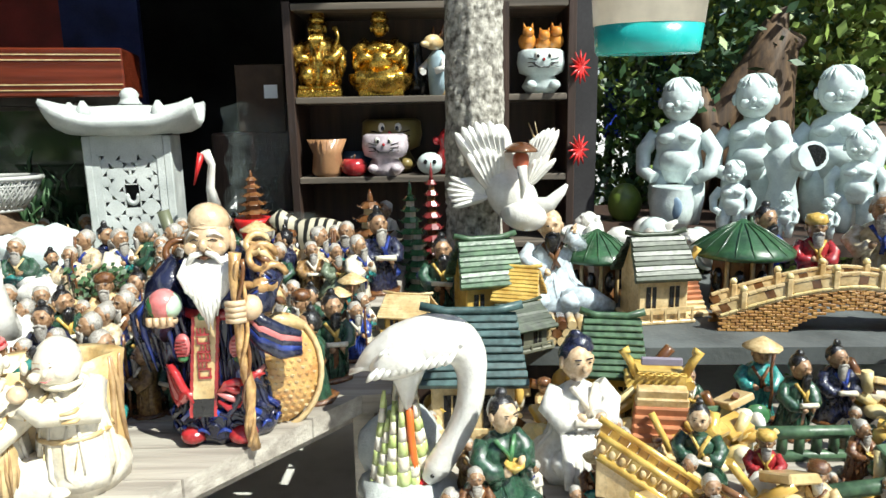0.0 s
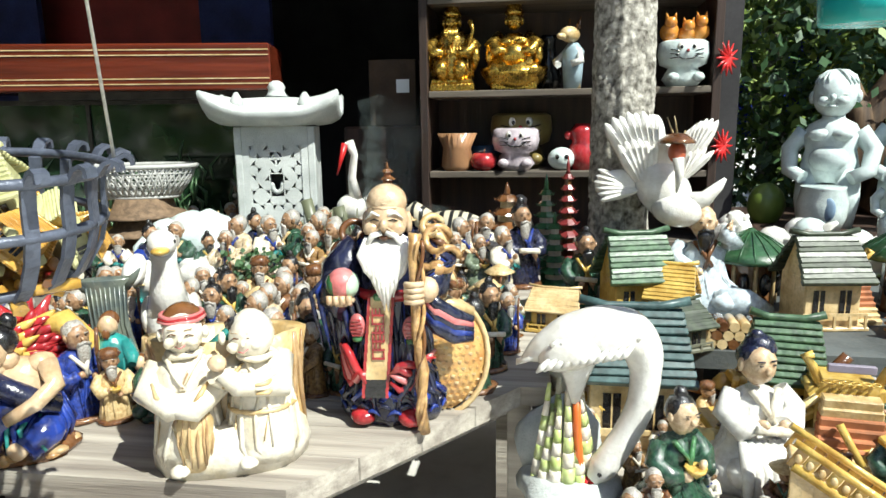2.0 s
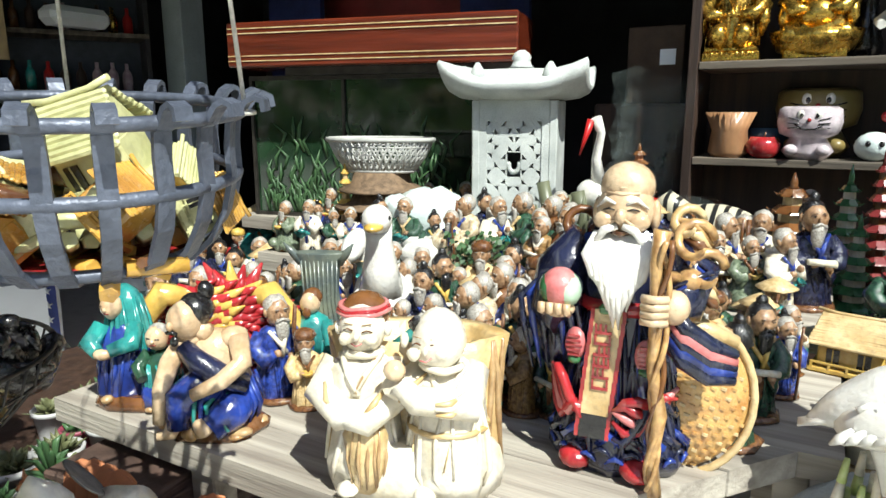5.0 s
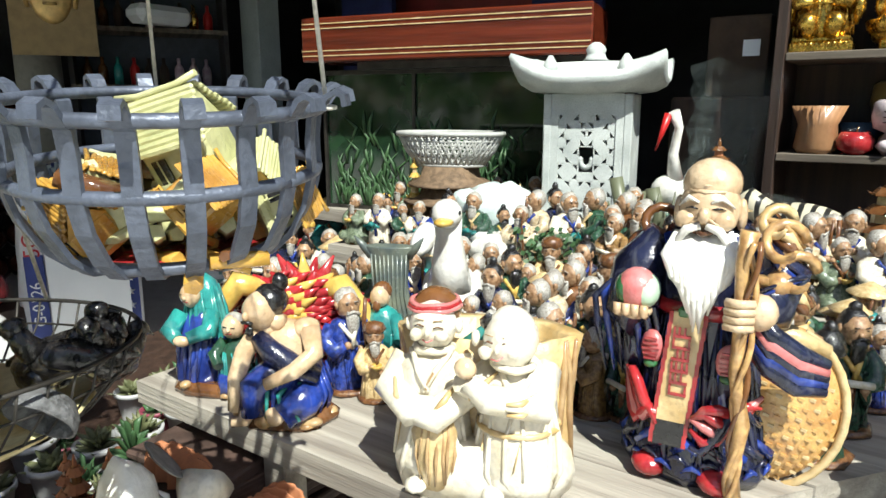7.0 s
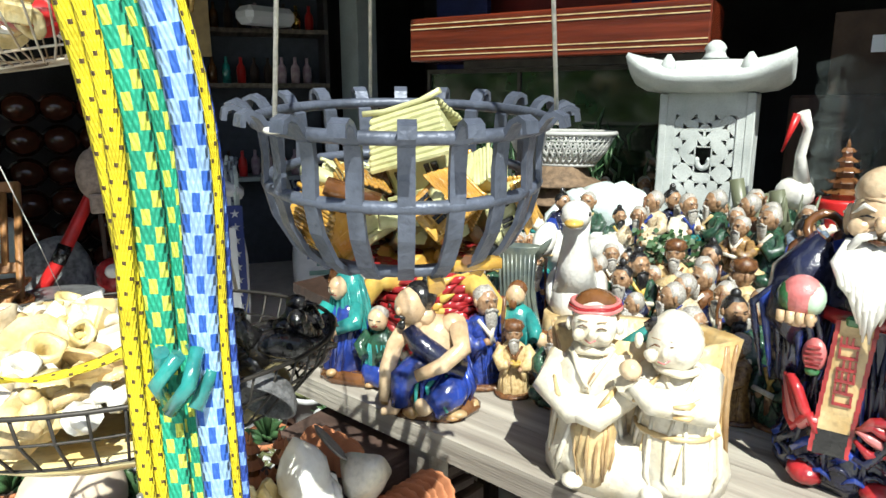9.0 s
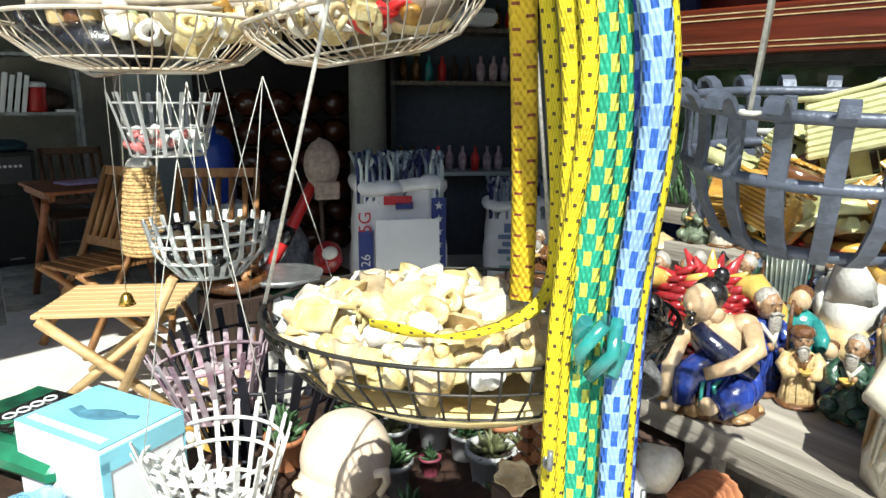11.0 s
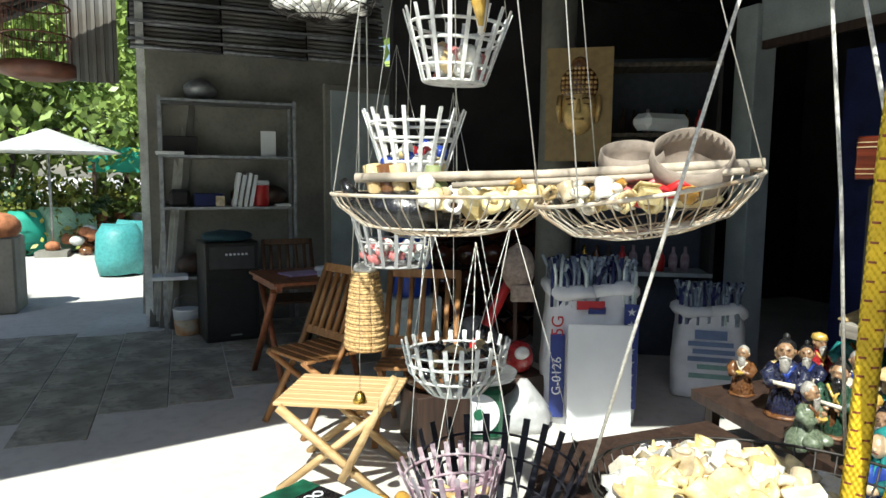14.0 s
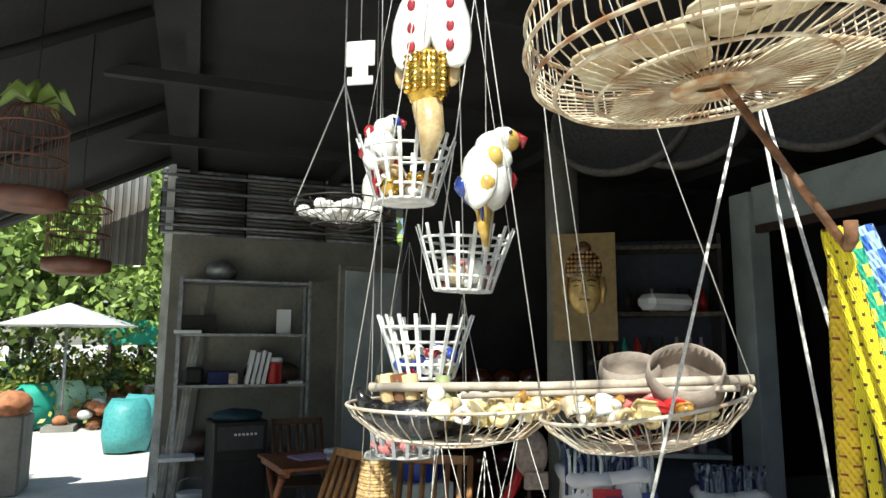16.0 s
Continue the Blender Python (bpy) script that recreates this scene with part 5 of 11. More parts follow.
for z in (0.075, 0.47):
    b = M()
    b.box((0, -0.118, z), (0.234, 0.026, 0.07), STONE)
    part("rail", b, lan)
for sx in (-1, 1):
    b = M()
    b.box((sx * 0.106, -0.118, 0.272), (0.024, 0.024, 0.33), STONE)
    part("stile", b, lan)
b = M()
# pierced panel: corner-cut cells, mirrored about the middle
CUTS = ("a..b", ".cd.", "b.a.", ".d.c", "a.b.", "c.d.", ".a..", "d.b.", ".c.a", "b..d", ".a.c", "c.b.")
CW, CH = 0.0238, 0.0278
for j in range(12):
    for i in range(8):
        kind_ = CUTS[j][i if i < 4 else 7 - i]
        if i >= 4:
            kind_ = {"a": "b", "b": "a", "c": "d", "d": "c", ".": "."}[kind_]
        cx, cz = (i - 3.5) * CW, 0.12 + (j + 0.5) * CH - 0.011
        if i in (3, 4) and 5 <= j <= 7:
            continue
        if kind_ == ".":
            b.box((cx, -0.115, cz), (CW, 0.02, CH), STONE)
            continue
        sx, sz = {"a": (1, 1), "b": (-1, 1), "c": (1, -1), "d": (-1, -1)}[kind_]
        tri = [(cx + sx * CW / 2, cz + sz * CH / 2), (cx - sx * CW / 2, cz + sz * CH / 2), (cx + sx * CW / 2, cz - sz * CH / 2)]
        f0 = [b.bm.verts.new((x, -0.125, z)) for x, z in tri]
        f1 = [b.bm.verts.new((x, -0.105, z)) for x, z in tri]
        b.bm.faces.new(f0).material_index = b.mi(STONE)
        for u in range(3):
            b.bm.faces.new((f0[u], f0[(u + 1) % 3], f1[(u + 1) % 3], f1[u])).material_index = b.mi(STONE)
        b.box((cx - sx * (CW / 2 - 0.002), -0.115, cz), (0.004, 0.019, CH), STONE)
        b.box((cx, -0.115, cz - sz * (CH / 2 - 0.002)), (CW, 0.019, 0.004), STONE)
b.tube([(0.019 * math.cos(a), -0.115, 0.288 + 0.024 * math.sin(a)) for a in [radians(150 + 15 * k) for k in range(17)]], [0.002] + [0.009] * 15 + [0.002], STONE, 8)
part("pierced_panel", b, lan, "lattice panel with a crescent moon")
b = M()
N = 12
rings = []
for k, (half, z) in enumerate(((0.15, 0.505), (0.2, 0.512), (0.232, 0.53), (0.244, 0.55), (0.238, 0.562), (0.19, 0.575), (0.12, 0.592), (0.05, 0.612))):
    ring = []
    for side in range(4):
        for s in range(N):
            t = -1 + 2 * s / N
            x, y = ((t, -1), (1, t), (-t, 1), (-1, -t))[side]
            up = 0.07 * max(0, (abs(t) - 0.3) / 0.7) ** 2 * (0.1, 0.45, 0.8, 1, 1, 0.6, 0.2, 0)[k]
            ring.append(b.bm.verts.new((x * half, y * half * 0.9, z + up)))
    rings.append(ring)
for a, c in zip(rings, rings[1:]):
    for s in range(4 * N):
        f = b.bm.faces.new((a[s], a[(s + 1) % (4 * N)], c[(s + 1) % (4 * N)], c[s]))
        f.material_index, f.smooth = b.mi(STONE), True
b.bm.faces.new(rings[-1]).material_index = 0
b.bm.faces.new(rings[0][::-1]).material_index = 0
part("roof", b, lan, "upturned stone roof")
b = M()
b.lathe([(0.045, 0.615), (0.035, 0.625), (0.03, 0.64), (0.035, 0.65), (0.026, 0.665), (0.012, 0.675)], STONE, 14)
part("finial", b, lan)
for x, y in ((-0.1, -0.16), (0.1, -0.16), (0.17, 0.0), (-0.17, 0.0)):
    b = M()
    b.lathe([(0.03, 0.56), (0.022, 0.6), (0.006, 0.625)], STONE, 10, c=(x * 1.2, y, 0))
    part("ridge_knob", b, lan)


# ---- dark shelf unit with gilded statues and animal pots ----
shelf = thing("shelf_unit", "dark worn wooden shelf unit against the shop", "shelf", pose(0, 2.93, 0))
for x in (-0.655, 0.555):
    b = M()
    b.box((x, 0.16, 0.92), (0.035, 0.32, 1.84), DARKW, bev=0.003)
    part("side_panel", b, shelf)
for z in (0.8, 1.1, 1.445, 1.83):
    b = M()
    b.box((-0.05, 0.16, z - 0.014), (1.17, 0.32, 0.028), DARKWX, bev=0.003)
    part("shelf_board", b, shelf, "scuffed grey shelf board")
b = M()
b.box((-0.05, 0.325, 0.92), (1.2, 0.012, 1.84), DARKW)
part("back_panel", b, shelf)
b = M()
b.box((-0.05, 0.16, 0.4), (1.17, 0.3, 0.77), DARKW)
part("lower_cabinet", b, shelf)
b = M()
b.box((0.27, 0.0, 0.97), (0.03, 0.03, 1.7), DARKW)
part("upright", b, shelf)


def gold_god(laughing):
    b = M()
    b.box((0, 0, 0.018), (0.2, 0.13, 0.036), GOLD, bev=0.006)
    b.box((0, -0.002, 0.044), (0.185, 0.12, 0.018), GOLD, bev=0.005)
    if laughing:
        b.lathe([(0.095, 0.05), (0.115, 0.08), (0.1, 0.13), (0.085, 0.18), (0.075, 0.22), (0.03, 0.25)], GOLD, 26, sy=0.72, folds=0.05, fn=9)
        b.sph((0, -0.05, 0.15), (0.062, 0.045, 0.055), GOLD, 18, 12)
        b.sph((0, -0.095, 0.14), 0.005, GOLD, 8, 6)
        for q in (-1, 1):
            b.sph((q * 0.032, -0.06, 0.205), (0.03, 0.02, 0.016), GOLD, 12, 8)
            b.tube([(q * 0.03, -0.06, 0.075), (q * 0.09, -0.075, 0.085), (q * 0.11, -0.04, 0.075)], [0.028, 0.032, 0.024], GOLD, 10)
    else:
        b.lathe([(0.085, 0.05), (0.09, 0.08), (0.08, 0.13), (0.07, 0.18), (0.074, 0.23), (0.05, 0.265), (0.025, 0.28)], GOLD, 26, sy=0.72, folds=0.06, fn=9)
        for q in (-1, 1):
            b.tube([(q * 0.03, -0.04, 0.06), (q * 0.045, -0.07, 0.1), (q * 0.04, -0.05, 0.13)], [0.03, 0.034, 0.026], GOLD, 10)
        b.ring((0, -0.004, 0.165), 0.074, 0.006, GOLD, 26, 6, sy=0.75)
    creases(b, (0, 0, 0), [(0.092, 0.06), (0.088, 0.1), (0.076, 0.16), (0.074, 0.21)], 22, GOLD, 0.005, 160, 380, 1.05, 0.76, 6)
    for q in (-1, 1):
        b.tube([(q * 0.06, 0, 0.24), (q * 0.1, -0.03, 0.195), (q * 0.07, -0.07, 0.165), (q * 0.03, -0.08, 0.165)], [0.026, 0.032, 0.026, 0.012], GOLD, 10)
        b.tube([(q * 0.098, -0.03, 0.19), (q * 0.108, -0.03, 0.14), (q * 0.1, -0.02, 0.09)], [0.026, 0.02, 0.008], GOLD, 8)
        b.sph((q * 0.036, -0.012, 0.3), (0.008, 0.011, 0.018), GOLD, 8, 6)
        b.sph((q * 0.016, -0.046, 0.296), (0.011, 0.009, 0.009), GOLD, 8, 6)
        b.tube([(q * 0.006, -0.053, 0.31), (q * 0.022, -0.046, 0.311)], 0.0025, GOLD, 5)
    b.sph((0, -0.015, 0.3), (0.036, 0.037, 0.04), GOLD, 18, 12)
    b.sph((0, -0.054, 0.298), (0.007, 0.008, 0.009), GOLD, 8, 6)
    b.lathe([(0.038, 0), (0.043, 0.014), (0.034, 0.026), (0.03, 0.05), (0.034, 0.062), (0.014, 0.07)], GOLD, 16, c=(0, -0.005, 0.324), folds=0.04, fn=6)
    if not laughing:
        for k in range(9):
            x = (k - 4) * 0.0065
            b.tube([(x, -0.048, 0.283), (x * 1.1, -0.066, 0.25), (x * 0.6, -0.074, 0.19 + 0.01 * abs(k - 4))], [0.0045, 0.006, 0.0015], GOLD, 6)
        b.tube([(0.075, -0.08, 0.16), (0.1, -0.07, 0.26), (0.085, -0.06, 0.3)], [0.006, 0.008, 0.012], GOLD, 8)
    for k in range(10):
        b.sph((-0.08 + 0.0178 * k, -0.067, 0.026), (0.007, 0.004, 0.009), GOLD, 7, 5)
    b.rough(0.002, 60)
    return b


single("statue", gold_god(False), "gilded seated god with a long beard", "statue", pose(-0.54, 3.03, 1.445) @ Matrix.Scale(0.97, 4), "gilded gods")
b = gold_god(True)
b.lathe([(0.07, 0), (0.12, 0.03), (0.142, 0.07), (0.15, 0.1), (0.135, 0.085), (0.12, 0.065)], GOLD, 26, sx=1.0, sy=0.75, folds=0.03, fn=4)
single("statue", b, "gilded laughing god sitting in an ingot", "statue", pose(-0.27, 3.03, 1.445) @ Matrix.Scale(0.97, 4), "gilded gods")
# fox in a jacket
b = M()
b.lathe([(0.035, 0), (0.04, 0.06), (0.045, 0.14), (0.02, 0.17)], mat("blue_jacket_glaze", (0.3, 0.4, 0.45), rough=0.4), 12, sy=0.8)
b.sph((0, -0.02, 0.2), (0.03, 0.05, 0.03), BUFF)
b.sph((0, -0.065, 0.19), (0.014, 0.03, 0.013), BUFF)
for s in (-1, 1):
    b.cyl((s * 0.02, 0, 0.22), (s * 0.026, 0.01, 0.265), 0.012, 0.002, BROWN, 6)
    b.tube([(s * 0.03, 0, 0.14), (s * 0.06, -0.03, 0.1), (s * 0.03, -0.05, 0.09)], 0.014, WHITE, 6)
    b.cyl((s * 0.02, 0, 0), (s * 0.02, 0, 0.06), 0.016, 0.018, BUFF, 8)
single("figurine", b, "standing fox figurine in a pale blue jacket", "figurine", pose(-0.02, 3.0, 1.445, 0, 0, -40) @ Matrix.Scale(1.12, 4))
b = M()
b.lathe([(0.05, 0), (0.06, 0.05), (0.035, 0.15), (0.03, 0.22), (0.04, 0.24)], BLACK, 16)
single("vase", b, "dark narrow-necked ceramic vase", "vase", pose(-0.12, 3.14, 1.445))
# ribbed planter, apple, cat pots
b = M()
b.lathe([(0.055, 0), (0.07, 0.02), (0.06, 0.1), (0.085, 0.165), (0.075, 0.16)], mat("ribbed_brown_glaze", (0.38, 0.2, 0.1), rough=0.3, coat=0.3), 40, folds=0.05, fn=20)
single("planter", b, "ribbed brown ceramic planter on the shelf", "planter", pose(-0.52, 3.0, 1.1))
b = M()
b.lathe([(0.03, 0), (0.055, 0.02), (0.06, 0.05), (0.045, 0.078), (0.012, 0.075)], RED, 20)
b.cyl((0, 0, 0.07), (0.006, 0, 0.095), 0.003, 0.003, BROWN, 5)
single("apple", b, "glossy red ceramic apple", "ornament", pose(-0.4, 2.98, 1.1))


def cat_pot(body):
    b = M()
    b.lathe([(0.06, 0), (0.085, 0.03), (0.06, 0.075), (0.095, 0.09), (0.105, 0.13), (0.1, 0.175), (0.085, 0.185), (0.08, 0.17)], body, 24, sy=0.85)
    for s in (-1, 1):
        b.sph((s * 0.026, -0.078, 0.155), (0.014, 0.01, 0.018), WHITE, 10, 8)
        b.sph((s * 0.024, -0.087, 0.153), (0.006, 0.004, 0.008), BLACK, 8, 6)
        b.sph((s * 0.05, -0.07, 0.035), (0.024, 0.024, 0.02), body, 10, 8)
        for k in (-1, 0, 1):
            b.tube([(s * 0.03, -0.087, 0.125 + k * 0.012), (s * 0.065, -0.072, 0.128 + k * 0.018)], 0.0022, BLACK, 4)
    b.tube([(-0.045, -0.079, 0.125), (-0.02, -0.087, 0.107), (0.02, -0.087, 0.107), (0.045, -0.079, 0.125)], 0.003, BLACK, 5)
    b.sph((0, -0.09, 0.138), 0.007, RED, 8, 6)
    return b


single("planter", cat_pot(glaze("lilac_white_glaze", (0.6, 0.52, 0.56))), "lilac white smiling cat planter", "planter", pose(-0.26, 3.0, 1.1), "cat planters")
single("planter", cat_pot(PALE), "grey white smiling cat planter", "planter", pose(0.43, 2.99, 1.445), "cat planters")
# this cat's gold is darkened to stand for the shelf's shade
single("planter", cat_pot(mat("shade_dimmed_gold_glaze", (0.2, 0.15, 0.05), rough=0.35)), "gold cat planter in a shade-dimmed glaze", "planter", pose(-0.24, 3.15, 1.1) @ Matrix.Scale(1.35, 4), "cat planters")
ORNG = glaze("amber_orange_glaze", (0.72, 0.3, 0.05), (0.5, 0.16, 0.02))
b = M()
for dx, s in ((-0.06, 1), (0.01, 0.8), (0.06, 1)):
    b.sph((dx, 0, 0.035 * s), (0.04, 0.045, 0.04 * s), ORNG, 14, 10)
    b.sph((dx, -0.03, 0.07 * s), (0.026, 0.024, 0.024), ORNG, 12, 8)
    for q in (-1, 1):
        b.cyl((dx + q * 0.014, -0.028, 0.085 * s), (dx + q * 0.02, -0.026, 0.112 * s), 0.01, 0.001, ORNG, 7)
single("ornament", b, "amber ceramic animals resting on the cat planter", "ornament", pose(0.43, 2.99, 1.63))
b = M()
b.sph((0, 0, 0.05), (0.06, 0.05, 0.05), PALE)
for s in (-1, 1):
    b.sph((s * 0.02, -0.045, 0.06), (0.009, 0.008, 0.011), BLACK, 8, 6)
single("ornament", b, "white panda-eyed ceramic head", "ornament", pose(-0.06, 2.99, 1.1))
b = M()
b.lathe([(0.05, 0), (0.07, 0.05), (0.06, 0.1), (0.045, 0.12), (0.06, 0.16), (0.035, 0.2)], RED, 18)
for s in (-1, 1):
    b.sph((s * 0.06, -0.01, 0.15), 0.02, RED, 8, 6)
single("ornament", b, "round red ceramic mouse bank", "ornament", pose(0.03, 3.03, 1.1))
b = M()
b.lathe([(0.03, 0), (0.05, 0.03), (0.04, 0.06)], mat("blue_dish_glaze", (0.03, 0.07, 0.12), rough=0.2), 14)
single("bowl", b, "small dark blue bowl", "bowl", pose(-0.4, 3.12, 1.1) @ Matrix.Scale(1.8, 4))
b = M()
for k in range(26):
    a, h = k * 2.4, RNG.uniform(0.02, 0.2)
    b.cyl((0.02 * math.cos(a), 0.02 * math.sin(a), h * 0.6), (0.06 * math.cos(a), 0.05 * math.sin(a), h + 0.03), 0.008, 0.002, BUFF, 4)
single("dried_flowers", b, "bunch of dried golden flower heads", "decoration", pose(0.44, 3.0, 1.1))
for z in (1.2, 1.55):
    b = M()
    for k in range(12):
        a = k * math.pi / 6
        b.cyl((0, 0, 0), (0.0, 0.07 * math.cos(a), 0.07 * math.sin(a)), 0.012, 0.002, REDP, 5)
    single("paper_flower", b, "spiky red paper flower on the shelf side", "decoration", pose(0.59, 2.93, z, 0, 0, -50))

# ---- rough tree trunk with the white bird planter ----
b = M()
NS = 72
prof = [(0.125, 0.0), (0.11, 0.7), (0.1, 1.0), (0.096, 1.5), (0.094, 2.2), (0.092, 3.28)]
rings = []
for k in range(260):
    z = 3.28 * k / 259
    rr = np.interp(z, [p[1] for p in prof], [p[0] for p in prof])
    ring = []
    for s in range(NS):
        a = 2 * math.pi * s / NS
        q = rr * (1 + 0.1 * noise.noise((math.cos(a) * 3, math.sin(a) * 3, z * 3.5)) + 0.05 * noise.noise((math.cos(a) * 9, math.sin(a) * 9, z * 14)) - 0.11 * max(0.0, 1 - abs(noise.noise((math.cos(a) * 7, math.sin(a) * 7, z * 9 + 4))) * 9) - 0.07 * max(0.0, 1 - abs(noise.noise((math.cos(a) * 5 + 9, math.sin(a) * 5, z * 38))) * 7))
        ring.append(b.bm.verts.new((q * math.cos(a), q * math.sin(a), z)))
    rings.append(ring)
for a, c in zip(rings, rings[1:]):
    for s in range(NS):
        f = b.bm.faces.new((a[s], a[(s + 1) % NS], c[(s + 1) % NS], c[s]))
        f.material_index, f.smooth = b.mi(BARK), True
single("dead_tree", b, "rough pale-grey barked tree trunk among the figurines", "tree", pose(0.105, 2.27, 0))

b = M()


def feather(b, root, tip, w, y, bend=0.0):
    """A flat ceramic feather with a raised quill."""
    p, q = Vector((root[0], y, root[1])), Vector((tip[0], y - 0.012, tip[1]))
    d = (q - p).normalized()
    side = Vector((d.z, 0, -d.x))
    pts = [p + (q - p) * t_ + side * bend * math.sin(t_ * 3.14) for t_ in (0, 0.2, 0.4, 0.6, 0.8, 0.93, 1.0)]
    b.tube(pts, [w * 0.55, w * 0.8, w, w, w * 0.85, w * 0.5, w * 0.1], WHITE, 10, 1.0)
    b.tube([v + Vector((0, -w * 0.98, 0)) for v in pts[:-1]], [0.0022] * 5 + [0.001], WHITE, 5)


b.sph((0.05, -0.02, -0.06), (0.075, 0.055, 0.1), WHITE, 26, 18, rot=(0, -38, 0))
b.sph((0.085, -0.05, -0.12), (0.075, 0.05, 0.05), WHITE, 20, 14, rot=(0, 12, 0))
b.sph((0.02, -0.01, 0.02), (0.07, 0.035, 0.075), WHITE, 20, 14)
for c_, r3, ang in (((-0.032, 0.002, 0.055), (0.052, 0.016, 0.1), -22), ((0.012, -0.004, 0.07), (0.042, 0.016, 0.095), 2), ((0.128, -0.01, 0.045), (0.036, 0.016, 0.09), 24), ((-0.085, -0.014, -0.045), (0.046, 0.016, 0.07), -94)):
    b.sph(c_, r3, WHITE, 22, 14, rot=(0, ang, 0))
for k in range(8):
    t_ = k / 7
    feather(b, (0.0 + 0.03 * t_, -0.03), (-0.128 + 0.15 * t_, 0.14 + 0.03 * math.sin(t_ * 2.6) + 0.006 * (k % 2)), 0.026, 0.004 - 0.003 * k)
for k in range(6):
    t_ = k / 5
    feather(b, (-0.02 + 0.03 * t_, -0.04), (-0.09 + 0.1 * t_, 0.075 + 0.02 * math.sin(t_ * 2.6)), 0.02, -0.024)
for k in range(6):
    t_ = k / 5
    feather(b, (0.085, -0.035), (0.12 + 0.075 * t_, 0.12 + 0.03 * math.sin(t_ * 2.2)), 0.02, -0.004 - 0.003 * k)
for k in range(4):
    feather(b, (0.09, -0.04), (0.12 + 0.022 * k, 0.055 + 0.012 * math.sin(k)), 0.013, -0.03)
for k in range(6):
    feather(b, (-0.02, -0.06), (-0.158 + 0.006 * abs(k - 2), 0.002 - 0.019 * k), 0.013, -0.008 - 0.003 * k)
b.tube([(0.12, -0.03, -0.1), (0.17, -0.04, -0.085), (0.205, -0.05, -0.045), (0.22, -0.05, -0.025)], [0.035, 0.024, 0.014, 0.005], WHITE, 10)
single("bird_planter", b, "white ceramic dove planter hung on the trunk", "planter", pose(0.165, 2.13, 1.16))
# little fisherman face with a brown hat on the dove
b = M()
b.lathe([(0.055, 0), (0.05, 0.01), (0.03, 0.025), (0.01, 0.03)], BROWN, 16, c=(0, 0, 0.04))
b.sph((0, -0.01, 0.015), (0.026, 0.026, 0.032), mat("brick_red_glaze", (0.4, 0.09, 0.04), rough=0.3), 12, 8)
b.tube([(0, -0.03, 0), (0.005, -0.035, -0.05), (0.0, -0.03, -0.1)], [0.016, 0.013, 0.003], WHITE, 6)
single("ornament", b, "bearded face with a brown hat on the dove", "ornament", pose(0.235, 2.045, 1.2))

# ---- tank, varnished case, clear bag ----
tank = thing("fish_tank", "dark green algae-clouded glass fish tank", "tank", pose(-1.86, 2.78, 0.8, 0, 0, 12))
b = M()
b.box((0, 0.1, 0.31), (1.3, 0.4, 0.6), TANKG)
part("glass", b, tank)
b = M()
for z in (0.006, 0.614):
    b.box((0, -0.105, z), (1.32, 0.02, 0.02), DKIRON)
for x in (-0.655, -0.2, 0.655):
    b.box((x, -0.105, 0.31), (0.014, 0.02, 0.62), DKIRON)
part("frame", b, tank)
for k in range(240):
    b = M() if k == 0 else b
    x = RNG.uniform(-0.6, 0.6)
    z = RNG.uniform(0.0, 0.4) * RNG.random()
    b.tube([(x, -0.102, z), (x + RNG.uniform(-0.03, 0.03), -0.106, z + 0.06), (x + RNG.uniform(-0.05, 0.05), -0.103, z + 0.11)], [0.006, 0.008, 0.001], LEAF2, 4)
part("water_weed", b, tank, "green weed against the glass")["kind"] = "stuff"
case = thing("zither_case", "long varnished red-brown wooden case with inlaid lines", "case", pose(-1.83, 2.52, 1.42, 0, 0, 12))
b = M()
b.box((0, 0.12, 0.12), (1.24, 0.3, 0.18), REDW, bev=0.006)
part("body", b, case)
for z in (0.055, 0.075, 0.165, 0.185):
    b = M()
    b.box((0, -0.0315, z), (1.23, 0.004, 0.004), BUFF)
    part("inlay_line", b, case, "pale inlaid line")
b = M()
b.box((0.1, 0.16, 0.015), (1.0, 0.2, 0.03), DKIRON)
part("foot_rail", b, case)
b = M()
for k in range(5):
    g = []
    for i in range(15):
        row = []
        for j in range(19):
            u, v = i / 14 - 0.5, j / 18
            w_ = 0.26 * (0.75 + 0.5 * abs(v - 0.45)) * (0.6 if k > 2 else 1)
            p = Vector((u * w_ + 0.07 * v * v * (1 if k % 2 else 0.4), -0.05 + 0.03 * k - 0.18 * u * u, 0.46 * v * (1 - 0.12 * k)))
            row.append(b.bm.verts.new(p + 0.035 * noise.noise_vector((u * 5 + k * 9, v * 7, k)) + 0.016 * noise.noise_vector((u * 13, v * 17 + k * 4, k * 2))))
        g.append(row)
    for i in range(14):
        for j in range(18):
            f = b.bm.faces.new((g[i][j], g[i + 1][j], g[i + 1][j + 1], g[i][j + 1]))
            f.material_index, f.smooth = b.mi(FILM), False
single("plastic_bag", b, "crumpled clear plastic bag beside the shelf", "bag", pose(-0.79, 2.85, 0.95))
b = M()
# shade is put into the carton's dark brown
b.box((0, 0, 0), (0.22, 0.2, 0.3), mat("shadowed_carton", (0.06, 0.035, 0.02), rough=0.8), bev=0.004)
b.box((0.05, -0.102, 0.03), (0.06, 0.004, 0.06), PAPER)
single("carton", b, "shade-darkened cardboard box with a paper tag", "box", pose(-0.83, 3.2, 1.45))
b = M()
b.box((0, 0, -0.65), (0.4, 0.35, 1.3), DARKW, bev=0.01)
single("cupboard", b, "dark wooden cupboard inside the shop", "cupboard", pose(-0.86, 3.24, 1.3))
b = M()
b.box((0, 0, 0.075), (0.22, 0.24, 0.15), DARKW)
single("stand", b, "small dark wooden stand", "stand", pose(-0.79, 2.85, 0.8))


